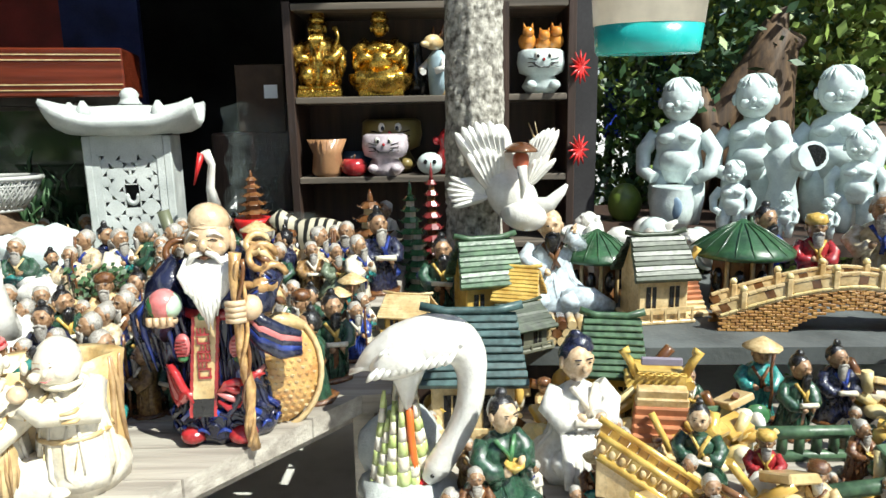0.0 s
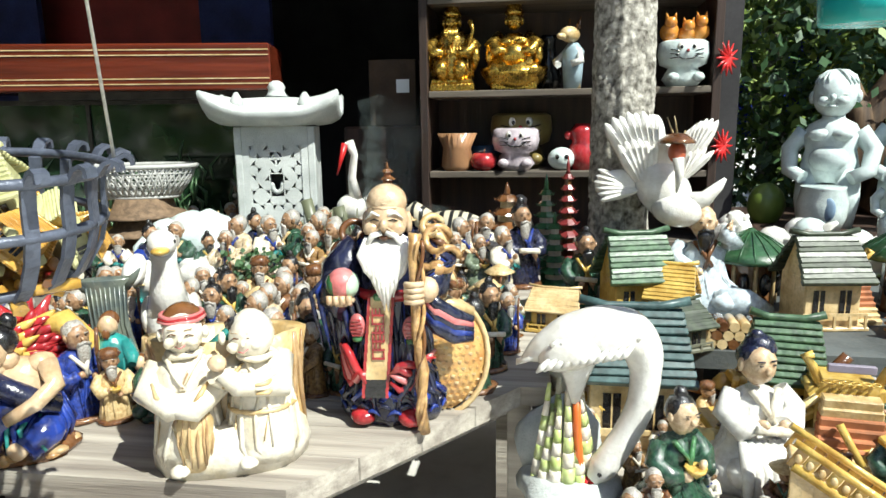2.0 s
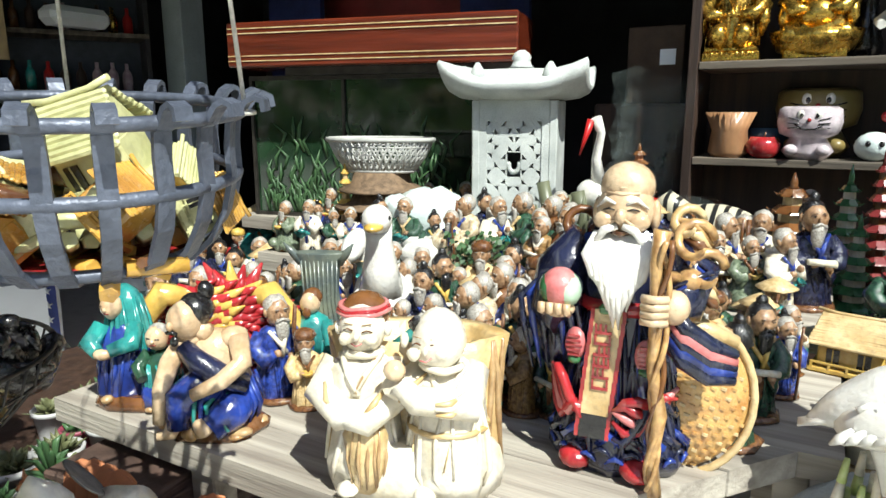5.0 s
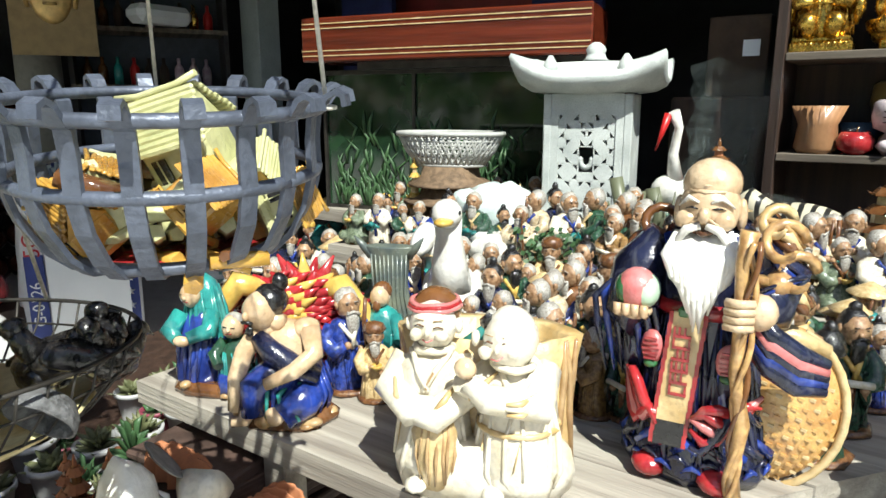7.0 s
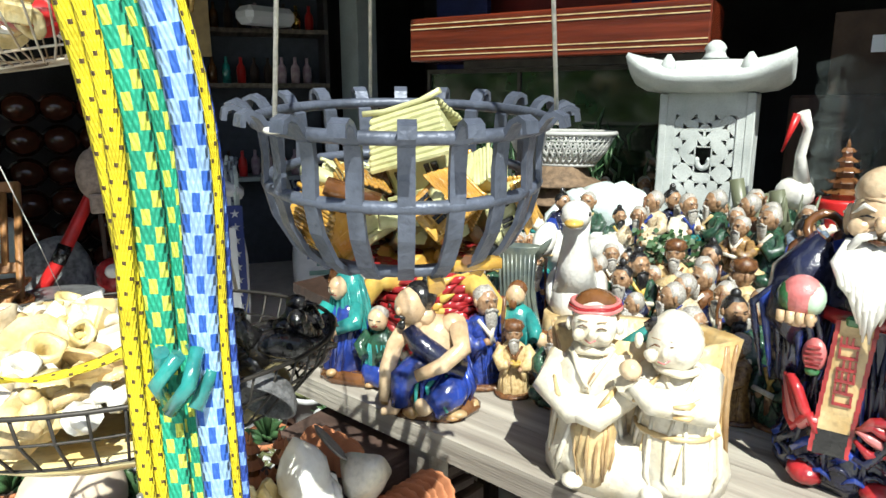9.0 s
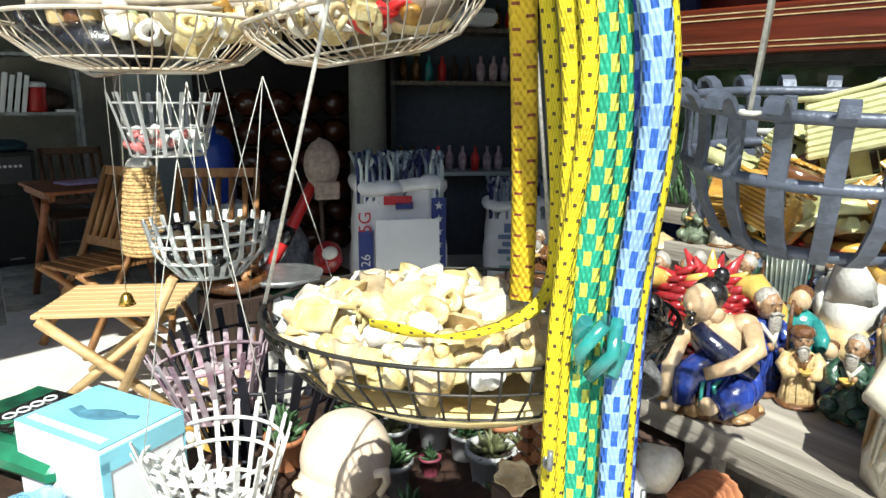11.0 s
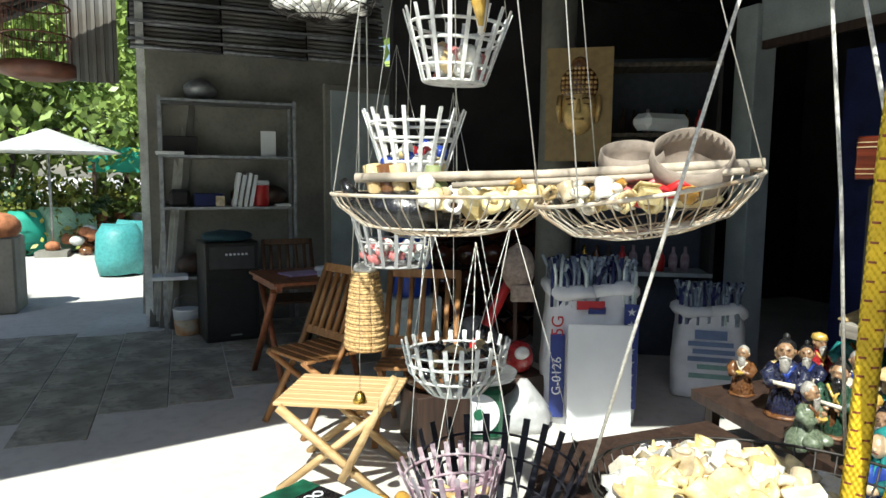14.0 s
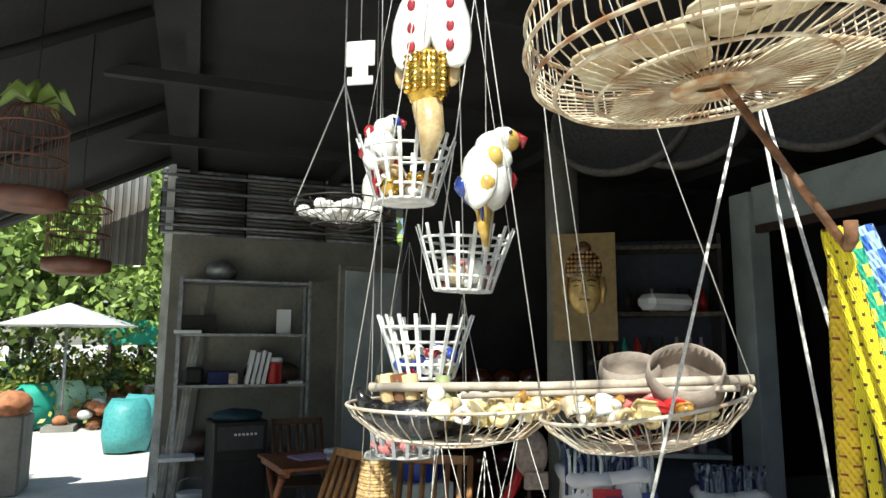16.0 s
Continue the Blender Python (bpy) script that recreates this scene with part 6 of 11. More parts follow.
# ---- pagodas, zebra, crane in grass, sieve ----
def pagoda(tiers, r0, h, roof, wall):
    b = M()
    z = 0
    for k in range(tiers):
        q = r0 * (1 - 0.75 * k / tiers)
        dh = h / (tiers + 1) * (1.1 - 0.25 * k / tiers)
        b.lathe([(q * 0.62, z), (q * 0.6, z + dh * 0.5)], wall, 8, smooth=False)
        b.lathe([(q * 0.62, z + dh * 0.48), (q * 1.05, z + dh * 0.5), (q * 1.0, z + dh * 0.58), (q * 0.6, z + dh * 0.95)], roof, 8, folds=0.0, smooth=False)
        for s in range(8):
            a = 2 * math.pi * s / 8
            b.cyl((q * 0.95 * math.cos(a), q * 0.95 * math.sin(a), z + dh * 0.53), (q * 1.2 * math.cos(a), q * 1.2 * math.sin(a), z + dh * 0.72), q * 0.09, q * 0.02, roof, 4)
        z += dh * 0.95
    b.lathe([(r0 * 0.16, z), (r0 * 0.1, z + h * 0.03), (r0 * 0.12, z + h * 0.05), (r0 * 0.02, z + h * 0.14)], roof, 8)
    return b


pg = [(-0.13, 2.5, 0.42, 0.075, LEAFG, IVORY, 8, "tall green and white glazed pagoda"), (-0.05, 2.55, 0.48, 0.06, mat("maroon_glaze", (0.2, 0.03, 0.03), rough=0.25, coat=0.4), BROWN, 9, "tall maroon glazed pagoda"),
      (-0.1, 2.38, 0.3, 0.06, LEAFG, IVORY, 6, "squat green glazed pagoda"), (-0.27, 2.4, 0.32, 0.1, BROWN, BUFF, 5, "brown glazed pagoda with broad eaves"),
      (-0.74, 2.55, 0.2, 0.055, BROWN, TERRA, 5, "small brown pagoda on a red pot"), (-0.66, 2.3, 0.19, 0.06, LEAFG, BUFF, 4, "small green glazed pagoda"), (-1.7, 2.2, 0.32, 0.04, YELLOW, BUFF, 7, "slim golden-yellow pagoda tower"),
      (-1.32, 2.3, 0.22, 0.05, BUFF, BUFF, 5, "pale buff ceramic pagoda"), (0.86, 2.35, 0.16, 0.05, LEAFG, BUFF, 4, "small green fir-like pagoda"), (1.05, 2.25, 0.3, 0.075, ROOFG, GREEN, 7, "tall dark green tiered fir ornament")]
for x, y, h, r0, rf, wl, t, lab in pg:
    z = 0.8 if x < -0.15 else 0.71
    if h == 0.2:
        z = 0.98
        b = M()
        b.lathe([(0.05, 0), (0.055, 0.1), (0.075, 0.17), (0.07, 0.18)], REDP, 14)
        single("pot", b, "red glazed pot under a pagoda", "pot", pose(x, y, 0.8))
    single("pagoda", pagoda(t, r0, h, rf, wl), lab, "pagoda", pose(x, y, z), "ceramic pagodas")
for x in (0.0, 0.045):
    b = M()
    b.lathe([(0.028, 0), (0.03, 0.1), (0.022, 0.22), (0.006, 0.29)], REDP, 12)
    for k in range(5):
        b.sph((0, -0.027, 0.04 + k * 0.045), (0.008, 0.006, 0.012), WHITE, 6, 5)
    single("chilli_ornament", b, "shiny red spotted chilli-shaped ornament", "ornament", pose(x + 0.06, 2.44, 0.71, 0, 8, 0))

ZEB = bpy.data.materials.new("zebra_stripes")
ZEB.use_nodes = True
wv = ZEB.node_tree.nodes.new("ShaderNodeTexWave")
wv.inputs["Scale"].default_value = 9
wv.inputs["Distortion"].default_value = 2.5
zr = ZEB.node_tree.nodes.new("ShaderNodeValToRGB")
zr.color_ramp.elements[0].position, zr.color_ramp.elements[1].position = 0.3, 0.42
zr.color_ramp.elements[0].color = (0.02, 0.02, 0.02, 1)
zr.color_ramp.elements[1].color = (0.55, 0.5, 0.38, 1)
ztc = ZEB.node_tree.nodes.new("ShaderNodeTexCoord")
ZEB.node_tree.links.new(ztc.outputs["Object"], wv.inputs["Vector"])
ZEB.node_tree.links.new(wv.outputs["Fac"], zr.inputs["Fac"])
ZEB.node_tree.links.new(zr.outputs["Color"], ZEB.node_tree.nodes["Principled BSDF"].inputs["Base Color"])
ZEB.node_tree.nodes["Principled BSDF"].inputs["Roughness"].default_value = 0.3
b = M()
b.sph((0, 0, 0.11), (0.13, 0.06, 0.065), ZEB, 18, 12)
b.tube([(-0.1, 0, 0.13), (-0.15, -0.01, 0.17), (-0.17, -0.03, 0.15)], [0.045, 0.04, 0.025], ZEB, 10)
for x in (-0.08, 0.08):
    for s in (-1, 1):
        b.cyl((x, s * 0.03, 0), (x, s * 0.03, 0.09), 0.014, 0.025, ZEB, 8)
single("zebra", b, "striped black and cream ceramic zebra", "statue", pose(-0.48, 2.5, 0.8, 0, 0, -10) @ Matrix.Scale(1.05, 4))
# crumpled clear wrapping
for x, y, z, s in ((-0.58, 2.62, 0.8, 0.13), (-1.22, 1.95, 0.8, 0.09)):
    b = M()
    b.sph((0, 0, 0.7), (1, 0.8, 0.8), FILM, 18, 12)
    b.sph((0, 0, 0.55), (0.75, 0.6, 0.55), WHITE, 14, 10)
    b.rough(0.35, 2.1, x)
    single("wrapped_ornament", b, "white ornament in crumpled clear wrapping", "ornament", pose(x, y, z) @ Matrix.Scale(s, 4))
# crane and old man among bamboo, beside the lantern
b = M()
b.lathe([(0.1, 0), (0.11, 0.03), (0.08, 0.07)], mat("olive_glaze", (0.12, 0.13, 0.08), rough=0.4), 14, folds=0.08, fn=6)
for x, y, l in ((-0.06, 0, 0.17), (0.05, -0.02, 0.15), (0.0, 0.03, 0.13)):
    b.cyl((x, y, 0.05), (x - 0.04, y, 0.05 + l), 0.02, 0.02, MATS["olive_glaze"], 8)
b.sph((0.04, 0.03, 0.19), (0.05, 0.045, 0.045), WHITE)
for k in range(12):
    b.tube([(-0.09 + 0.016 * k, -0.05, 0.05), (-0.09 + 0.018 * k, -0.055 + 0.01 * math.sin(k), 0.13 + 0.03 * math.sin(k * 2)), (-0.1 + 0.02 * k, -0.05, 0.16 + 0.04 * math.sin(k * 3))], [0.009, 0.008, 0.002], MATS["olive_glaze"], 6)
b.tube([(0.055, 0.025, 0.22), (0.05, 0.01, 0.29), (0.062, 0.005, 0.36), (0.05, -0.01, 0.4)], [0.022, 0.013, 0.0115, 0.016], WHITE, 10)
b.cyl((0.04, -0.015, 0.395), (0.015, -0.03, 0.3), 0.012, 0.002, REDP, 6)
single("crane_statue", b, "white crane with red beak among olive bamboo", "statue", pose(-0.87, 2.3, 0.8) @ Matrix.Scale(1.12, 4))
b = M()
for k in range(260):
    a, q, z = RNG.uniform(0, 6.3), RNG.uniform(0, 0.09), RNG.uniform(0.03, 0.11)
    c = Vector((q * math.cos(a), q * math.sin(a), z))
    d = Vector((RNG.uniform(-1, 1), RNG.uniform(-1, 1), RNG.uniform(0, 1))).normalized() * 0.016
    e = d.orthogonal().normalized() * 0.009
    b.quad(c, c + d * 0.5 + e, c + d, c + d * 0.5 - e, LEAF2)
b.lathe([(0.04, 0), (0.06, 0.04), (0.055, 0.045)], BROWN, 12)
single("potted_plant", b, "small bushy green plant in a brown dish", "plant", pose(-1.02, 1.93, 0.8) @ Matrix.Scale(1.1, 4))
b = M()
b.sph((0, 0, 0.1), (0.13, 0.08, 0.1), PALE, 16, 12)
b.sph((-0.09, -0.05, 0.12), (0.055, 0.05, 0.06), PALE, 12, 10)
for x in (-0.07, 0.07):
    for y in (-0.045, 0.045):
        b.cyl((x, y, 0), (x, y, 0.09), 0.03, 0.034, PALE, 12)
for s_ in (-1, 1):
    b.sph((-0.075, -0.05 + s_ * 0.052, 0.13), (0.035, 0.01, 0.045), PALE, 12, 8, rot=(0, 0, s_ * 30))
b.rough(0.014, 34)
b.tube([(-0.12, -0.08, 0.13), (-0.15, -0.11, 0.1), (-0.15, -0.12, 0.04), (-0.165, -0.13, 0.02)], [0.026, 0.02, 0.014, 0.01], PALE, 10)
single("elephant", b, "pale grey ceramic elephant", "statue", pose(-1.33, 2.18, 0.8, 0, 0, 10) @ Matrix.Scale(1.1, 4))
b = M()
b.sph((0, 0.05, 0.08), (0.05, 0.09, 0.06), WHITE, 14, 10)
b.tube([(0, -0.02, 0.1), (0, -0.06, 0.17)], [0.035, 0.028], WHITE, 10)
b.sph((0, -0.09, 0.17), (0.025, 0.05, 0.025), WHITE, 12, 8, rot=(30, 0, 0))
for s in (-1, 1):
    b.cyl((s * 0.025, 0, 0), (s * 0.025, 0.01, 0.06), 0.014, 0.02, WHITE, 8)
    b.cyl((s * 0.025, 0.1, 0), (s * 0.025, 0.1, 0.06), 0.014, 0.02, WHITE, 8)
b.tube([(0, -0.05, 0.2), (0, 0.0, 0.16)], 0.012, BLUE, 6)
single("horse", b, "white ceramic horse with blue mane", "statue", pose(-1.25, 1.72, TOP, 0, 0, 15) @ Matrix.Scale(1.2, 4))

# perforated oval sieve on a stool of stacked hats
sv = thing("sieve_basket", "grey perforated oval plastic basket", "basket", pose(-1.6, 2.28, 1.06, 0, 0, 12))
b = M()
b.ring((0, 0, 0.11), 0.2, 0.009, mat("grey_plastic", (0.42, 0.42, 0.4), rough=0.5), 36, 6, sy=0.6)
b.ring((0, 0, 0.0), 0.13, 0.007, MATS["grey_plastic"], 30, 5, sy=0.6)
part("rim", b, sv)
b = M()
for k in range(40):
    a = 2 * math.pi * k / 40
    for s in (-1, 1):
        a2 = a + s * 0.3
        b.tube([(0.13 * math.cos(a), 0.078 * math.sin(a), 0), (0.17 * math.cos((a + a2) / 2), 0.102 * math.sin((a + a2) / 2), 0.05), (0.2 * math.cos(a2), 0.12 * math.sin(a2), 0.11)], 0.004, MATS["grey_plastic"], 4)
for z, q in ((0.03, 0.15), (0.06, 0.172), (0.085, 0.187)):
    b.ring((0, 0, z), q, 0.004, MATS["grey_plastic"], 34, 4, sy=0.6)
part("mesh_wall", b, sv)
b = M()
b.lathe([(0.13, 0), (0.13, 0.006)], MATS["grey_plastic"], 24, sy=0.6)
part("bottom", b, sv)
b = M()
HATB = mat("dusty_brown_straw", (0.17, 0.11, 0.065), rough=0.85, var=0.4, scale=50, bump=0.6, bscale=120)
for k in range(4):
    b.lathe([(0.19 - 0.012 * k, 0.062 * k), (0.19 - 0.012 * k, 0.062 * k + 0.008), (0.11, 0.062 * k + 0.03), (0.1, 0.062 * k + 0.07)], HATB, 20, folds=0.03, fn=5, ph=k)
single("hat_stack", b, "stack of dusty brown straw hats carrying a basket", "hat", pose(-1.6, 2.28, 0.8))


# ---- model houses, gate, bridge, figures on the slate ledge ----
def hut(w, d, h, wall, roof, label, at, group, steep=1.0):
    """A ceramic house: walls, windows, ridged roof and railing."""
    e = thing("model_house", label, "model house", at, group)
    b = M()
    b.box((0, 0, h * 0.28), (w, d, h * 0.56), wall, bev=0.004)
    for s in (-1, 1):
        b.bm.faces.new([b.bm.verts.new(v) for v in ((s * w * 0.49, -d * 0.5, h * 0.5), (s * w * 0.49, d * 0.5, h * 0.5), (s * w * 0.49, 0, h * 0.95))]).material_index = b.mi(wall)
    part("wall", b, e)
    b = M()
    b.box((0, -d * 0.02, 0.006), (w * 1.25, d * 1.25, 0.012), wall, bev=0.003)
    part("base", b, e)
    for x in (-0.25, 0.22):
        b = M()
        b.box((x * w, -d * 0.505, h * 0.3), (w * 0.2, 0.004, h * 0.26), BLACK)
        b.box((x * w, -d * 0.51, h * 0.3), (w * 0.02, 0.005, h * 0.26), wall)
        part("window", b, e, "dark window opening")
    n = 9
    for k in range(n):
        t = k / n
        for s in (-1, 1):
            b = M()
            b.box((0, s * d * (0.68 - 0.66 * t), h * (0.54 + 0.44 * t * steep)), (w * (1.3 - 0.22 * t), d * 0.13, h * 0.055), roof, rot=(s * -(42 + k % 3 * 4), 0, (k * 7) % 5 - 2), bev=0.002)
            part("roof_course", b, e, "ridged glazed roof course")
    b = M()
    b.tube([(-w * 0.62, 0, h * 1.03), (-w * 0.3, 0, h * 0.985), (w * 0.3, 0, h * 0.985), (w * 0.62, 0, h * 1.03)], h * 0.035, roof, 6)
    part("ridge", b, e)
    for k in range(5):
        b = M()
        b.box(((-0.5 + k * 0.25) * w * 1.1, -d * 0.62, h * 0.1), (w * 0.04, w * 0.04, h * 0.18), wall)
        part("railing_post", b, e)
    b = M()
    b.box((0, -d * 0.62, h * 0.18), (w * 1.15, w * 0.035, h * 0.03), wall)
    part("railing", b, e)
    return e


houses = [(-0.11, 1.86, TOP, 0.12, 0.09, 0.12, YELLOW, BUFF, -12, "small yellow ceramic house with a pale roof"), (0.12, 1.98, 0.71, 0.16, 0.13, 0.28, YELLOW, ROOFG, 15, "yellow ceramic house with green stepped roof"),
          (0.22, 1.93, 0.71, 0.11, 0.1, 0.2, BUFF, YELLOW, -20, "buff ceramic house with a pointed gable"),
          (0.42, 1.62, 0.55, 0.13, 0.11, 0.3, YELLOW, ROOFG, -10, "ceramic hut with ridged green roof"), (0.06, 1.55, 0.55, 0.2, 0.13, 0.34, BUFF, mat("blue_green_roof_glaze", (0.06, 0.11, 0.11), rough=0.4, var=0.5, scale=40, dirt=0.4), 0, "ceramic house under a blue-green ridged roof"),
          (0.66, 2.05, 0.71, 0.16, 0.14, 0.27, BUFF, mat("thatch_green_glaze", (0.045, 0.06, 0.035), rough=0.4, var=0.5, scale=40, dirt=0.4), 8, "cottage with a mossy green tiled roof"), (0.2, 1.78, 0.71, 0.13, 0.1, 0.13, mat("mossy_stone_glaze", (0.14, 0.14, 0.1), rough=0.5), MATS["thatch_green_glaze"], 30, "low mossy stone hut")]
for x, y, z, w, d, h, wl, rf, a, lab in houses:
    hut(w, d, h, wl, rf, lab, pose(x, y, z, 0, 0, a), "model houses")
PAVG = glaze("moss_green_roof_glaze", (0.035, 0.11, 0.045), (0.015, 0.045, 0.02), rough=0.32, dirt=0.4)
for x, y, s in ((0.53, 2.28, 0.95), (1.0, 2.2, 1.1)):
    pv = thing("model_pavilion", "round ceramic pavilion with a green domed roof", "model house", pose(x, y, 0.71) @ Matrix.Scale(s, 4), "model pavilions")
    b = M()
    b.lathe([(0.09, 0), (0.092, 0.012), (0.088, 0.02), (0.086, 0.16)], BROWN, 10, smooth=False)
    part("wall", b, pv)
    for k in range(4):
        a = radians(200 + k * 45)
        b = M()
        b.sph((0.085 * math.cos(a), 0.085 * math.sin(a), 0.08), (0.02, 0.02, 0.04), BLACK, 8, 6)
        part("window", b, pv, "dark arched opening")
        b = M()
        b.tube([(0.09 * math.cos(a + 0.39), 0.09 * math.sin(a + 0.39), z_) for z_ in (0.0, 0.08, 0.16)], 0.007, BUFF, 6)
        part("pillar", b, pv)
    b = M()
    b.lathe([(0.15, 0.155), (0.152, 0.168), (0.12, 0.19), (0.07, 0.225), (0.03, 0.245), (0.006, 0.262)], PAVG, 36, folds=0.012, fn=18)
    part("roof", b, pv, "moss green domed roof")
    for k in range(18):
        a = k * 0.349
        b = M()
        b.tube([(0.02 * math.cos(a), 0.02 * math.sin(a), 0.251), (0.07 * math.cos(a), 0.07 * math.sin(a), 0.2265), (0.12 * math.cos(a), 0.12 * math.sin(a), 0.1925), (0.15 * math.cos(a), 0.15 * math.sin(a), 0.168)], 0.003, PAVG, 4)
        part("roof_rib", b, pv)
# arched bridge
AMB0 = glaze("deep_straw_glaze", (0.5, 0.3, 0.07), (0.26, 0.13, 0.03), rough=0.3)
br = M()
SPAN = glaze("brick_buff_glaze", (0.5, 0.27, 0.08), (0.3, 0.13, 0.035), rough=0.35, scale=40)
NB = 30
deck = lambda t: 0.115 * (1 - abs(t) ** 1.6)
hole = lambda t: max(0.0, 0.085 * (1 - (t / 0.5) ** 2))
for k in range(NB):
    t0, t1 = -1 + 2 * k / NB, -1 + 2 * (k + 1) / NB
    t = (t0 + t1) / 2
    tilt = -math.degrees(math.atan2(deck(t1) - deck(t0), 0.72 / NB))
    br.box((t * 0.36, 0, 0.052 + deck(t)), (0.026, 0.1, 0.014), BUFF, rot=(0, tilt, 0), bev=0.002)
    for s in (-1, 1):
        # brick courses of the side wall, open under the arch
        z, j = hole(t) if abs(t) < 0.5 else 0.0, 0
        while z < 0.04 + deck(t):
            h_ = min(0.0115, 0.046 + deck(t) - z)
            br.box((t * 0.36 + (0.005 if j % 2 else -0.005), s * (0.045 + 0.001 * ((j + k) % 3)), z + h_ / 2), (0.0225, 0.012, h_ - 0.0014), SPAN, bev=0.0015)
            z, j = z + 0.0115, j + 1
        br.box((t * 0.36, s * 0.046, 0.108 + deck(t)), (0.026, 0.012, 0.012), BUFF, rot=(0, tilt, 0), bev=0.002)
        br.box((t * 0.36, s * 0.046, 0.083 + deck(t)), (0.026, 0.006, 0.03), BUFF if k % 5 else BROWN, rot=(0, tilt, 0))
        br.box((t * 0.36, s * 0.047, 0.06 + deck(t)), (0.026, 0.014, 0.009), PALEY, rot=(0, tilt, 0), bev=0.002)
        if k % 5 == 2:
            br.box((t * 0.36, s * 0.046, 0.09 + deck(t)), (0.017, 0.019, 0.07), BUFF, bev=0.003)
            br.lathe([(0.009, 0), (0.0115, 0.008), (0.008, 0.018), (0.003, 0.022)], PALEY, 8, c=(t * 0.36, s * 0.046, 0.124 + deck(t)))
single("model_bridge", br, "arched buff ceramic bridge with brick sides and balustrades", "model bridge", pose(1.19, 1.9, 0.71, 0, 0, -6) @ Matrix.Diagonal((1.05, 1.0, 0.8, 1)))


def gate(h):
    b = M()
    for k in range(9):
        t = k / 8
        b.box((0, -0.07 - 0.05 * (1 - t) ** 1.5, h * (0.05 + 0.62 * t)), (0.11 + 0.04 * (1 - t), 0.03, h * 0.085), TERRA if 2 < k < 7 else BUFF, rot=(18 - 10 * t, 0, 0), bev=0.003)
    b.box((0, 0, h * 0.4), (0.12, 0.1, h * 0.8), YELLOW, bev=0.004)
    for s in (-1, 1):
        b.cyl((s * 0.065, -0.05, h * 0.7), (s * 0.065, 0.02, h * 0.7), 0.012, 0.012, YELLOW, 8)
        b.tube([(s * 0.055, -0.04, h * 0.78), (s * 0.07, -0.04, h * 0.92), (s * 0.085, -0.04, h * 1.0), (s * 0.07, -0.04, h * 1.02)], 0.01, YELLOW, 6)
    for k in range(6):
        b.ring((-0.045 + k * 0.018, -0.062, h * 0.82), 0.008, 0.0025, YELLOW, 10, 4)
    b.box((0, -0.052, h * 0.93), (0.09, 0.012, h * 0.07), mat("lilac_grey_glaze", (0.25, 0.22, 0.28), rough=0.3), bev=0.002)
    return b


single("model_gate", gate(0.25), "yellow ceramic gate with a stepped ramp", "model gate", pose(0.5, 1.5, 0.55, 0, 0, -8) @ Matrix.Scale(1.02, 4))
b = gate(0.2)
single("model_gate", b, "small buff ceramic gate tower", "model gate", pose(0.74, 2.16, 0.71, 0, 0, 10), "")
# leaning bridge spans, logs, fences
b = M()
for k in range(14):
    t = k / 13
    b.box((0.3 * t - 0.15, 0, 0.19 - 0.17 * t), (0.03, 0.08, 0.012), BUFF, rot=(0, 30, 0), bev=0.002)
    for s in (-1, 1):
        b.box((0.3 * t - 0.15, s * 0.042, 0.208 - 0.17 * t), (0.024, 0.007, 0.05), YELLOW if k % 2 else AMB0, rot=(0, 29, 0), bev=0.002)
        b.sph((0.3 * t - 0.15, s * 0.047, 0.21 - 0.17 * t), (0.008, 0.004, 0.01), BUFF, 7, 5)
        b.box((0.3 * t - 0.15, s * 0.042, 0.14 - 0.14 * t), (0.026, 0.007, 0.09 * (1 - t) + 0.02), BUFF, bev=0.002)
for s in (-1, 1):
    b.tube([(-0.16, s * 0.042, 0.245), (0.16, s * 0.042, 0.055)], 0.009, YELLOW, 6)
    b.tube([(-0.16, s * 0.042, 0.19), (0.16, s * 0.042, 0.0)], 0.011, YELLOW, 6)
single("model_bridge", b, "sloping yellow lattice footbridge", "model bridge", pose(0.42, 1.17, 0.55, 0, 0, -15) @ Matrix.Scale(0.82, 4))
for x, y, z, a, h in ((0.85, 1.42, 0.6, 0, 0.55), (0.9, 1.2, 0.62, 10, 0.55)):
    b = M()
    for k in range(9):
        b.tube([(-0.16 + 0.04 * k, 0, 0.02), (-0.16 + 0.04 * k, 0.0, 0.075)], 0.012, ROOFG if y > 1.3 else YELLOW, 6)
    b.tube([(-0.19, 0, 0.07), (0.19, 0, 0.07)], 0.016, ROOFG, 8)
    b.tube([(-0.19, 0, 0.012), (0.19, 0, 0.012)], 0.014, ROOFG, 8)
    single("model_fence", b, "low green glazed ceramic fence", "model fence", pose(x, y, h, 0, 0, a))
b = M()
for k in range(24):
    x, z = (k % 8) * 0.028, (k // 8) * 0.024
    b.cyl((x + (0.014 if (k // 8) % 2 else 0), -0.04, z + 0.014), (x + (0.014 if (k // 8) % 2 else 0), 0.05, z + 0.014), 0.014, 0.014, BUFF if k % 3 else BROWN, 8)
single("log_pile", b, "pile of small buff ceramic logs", "ornament", pose(0.27, 1.82, 0.71, 0, 0, -5))
# pale stoneware children on the rear ledge


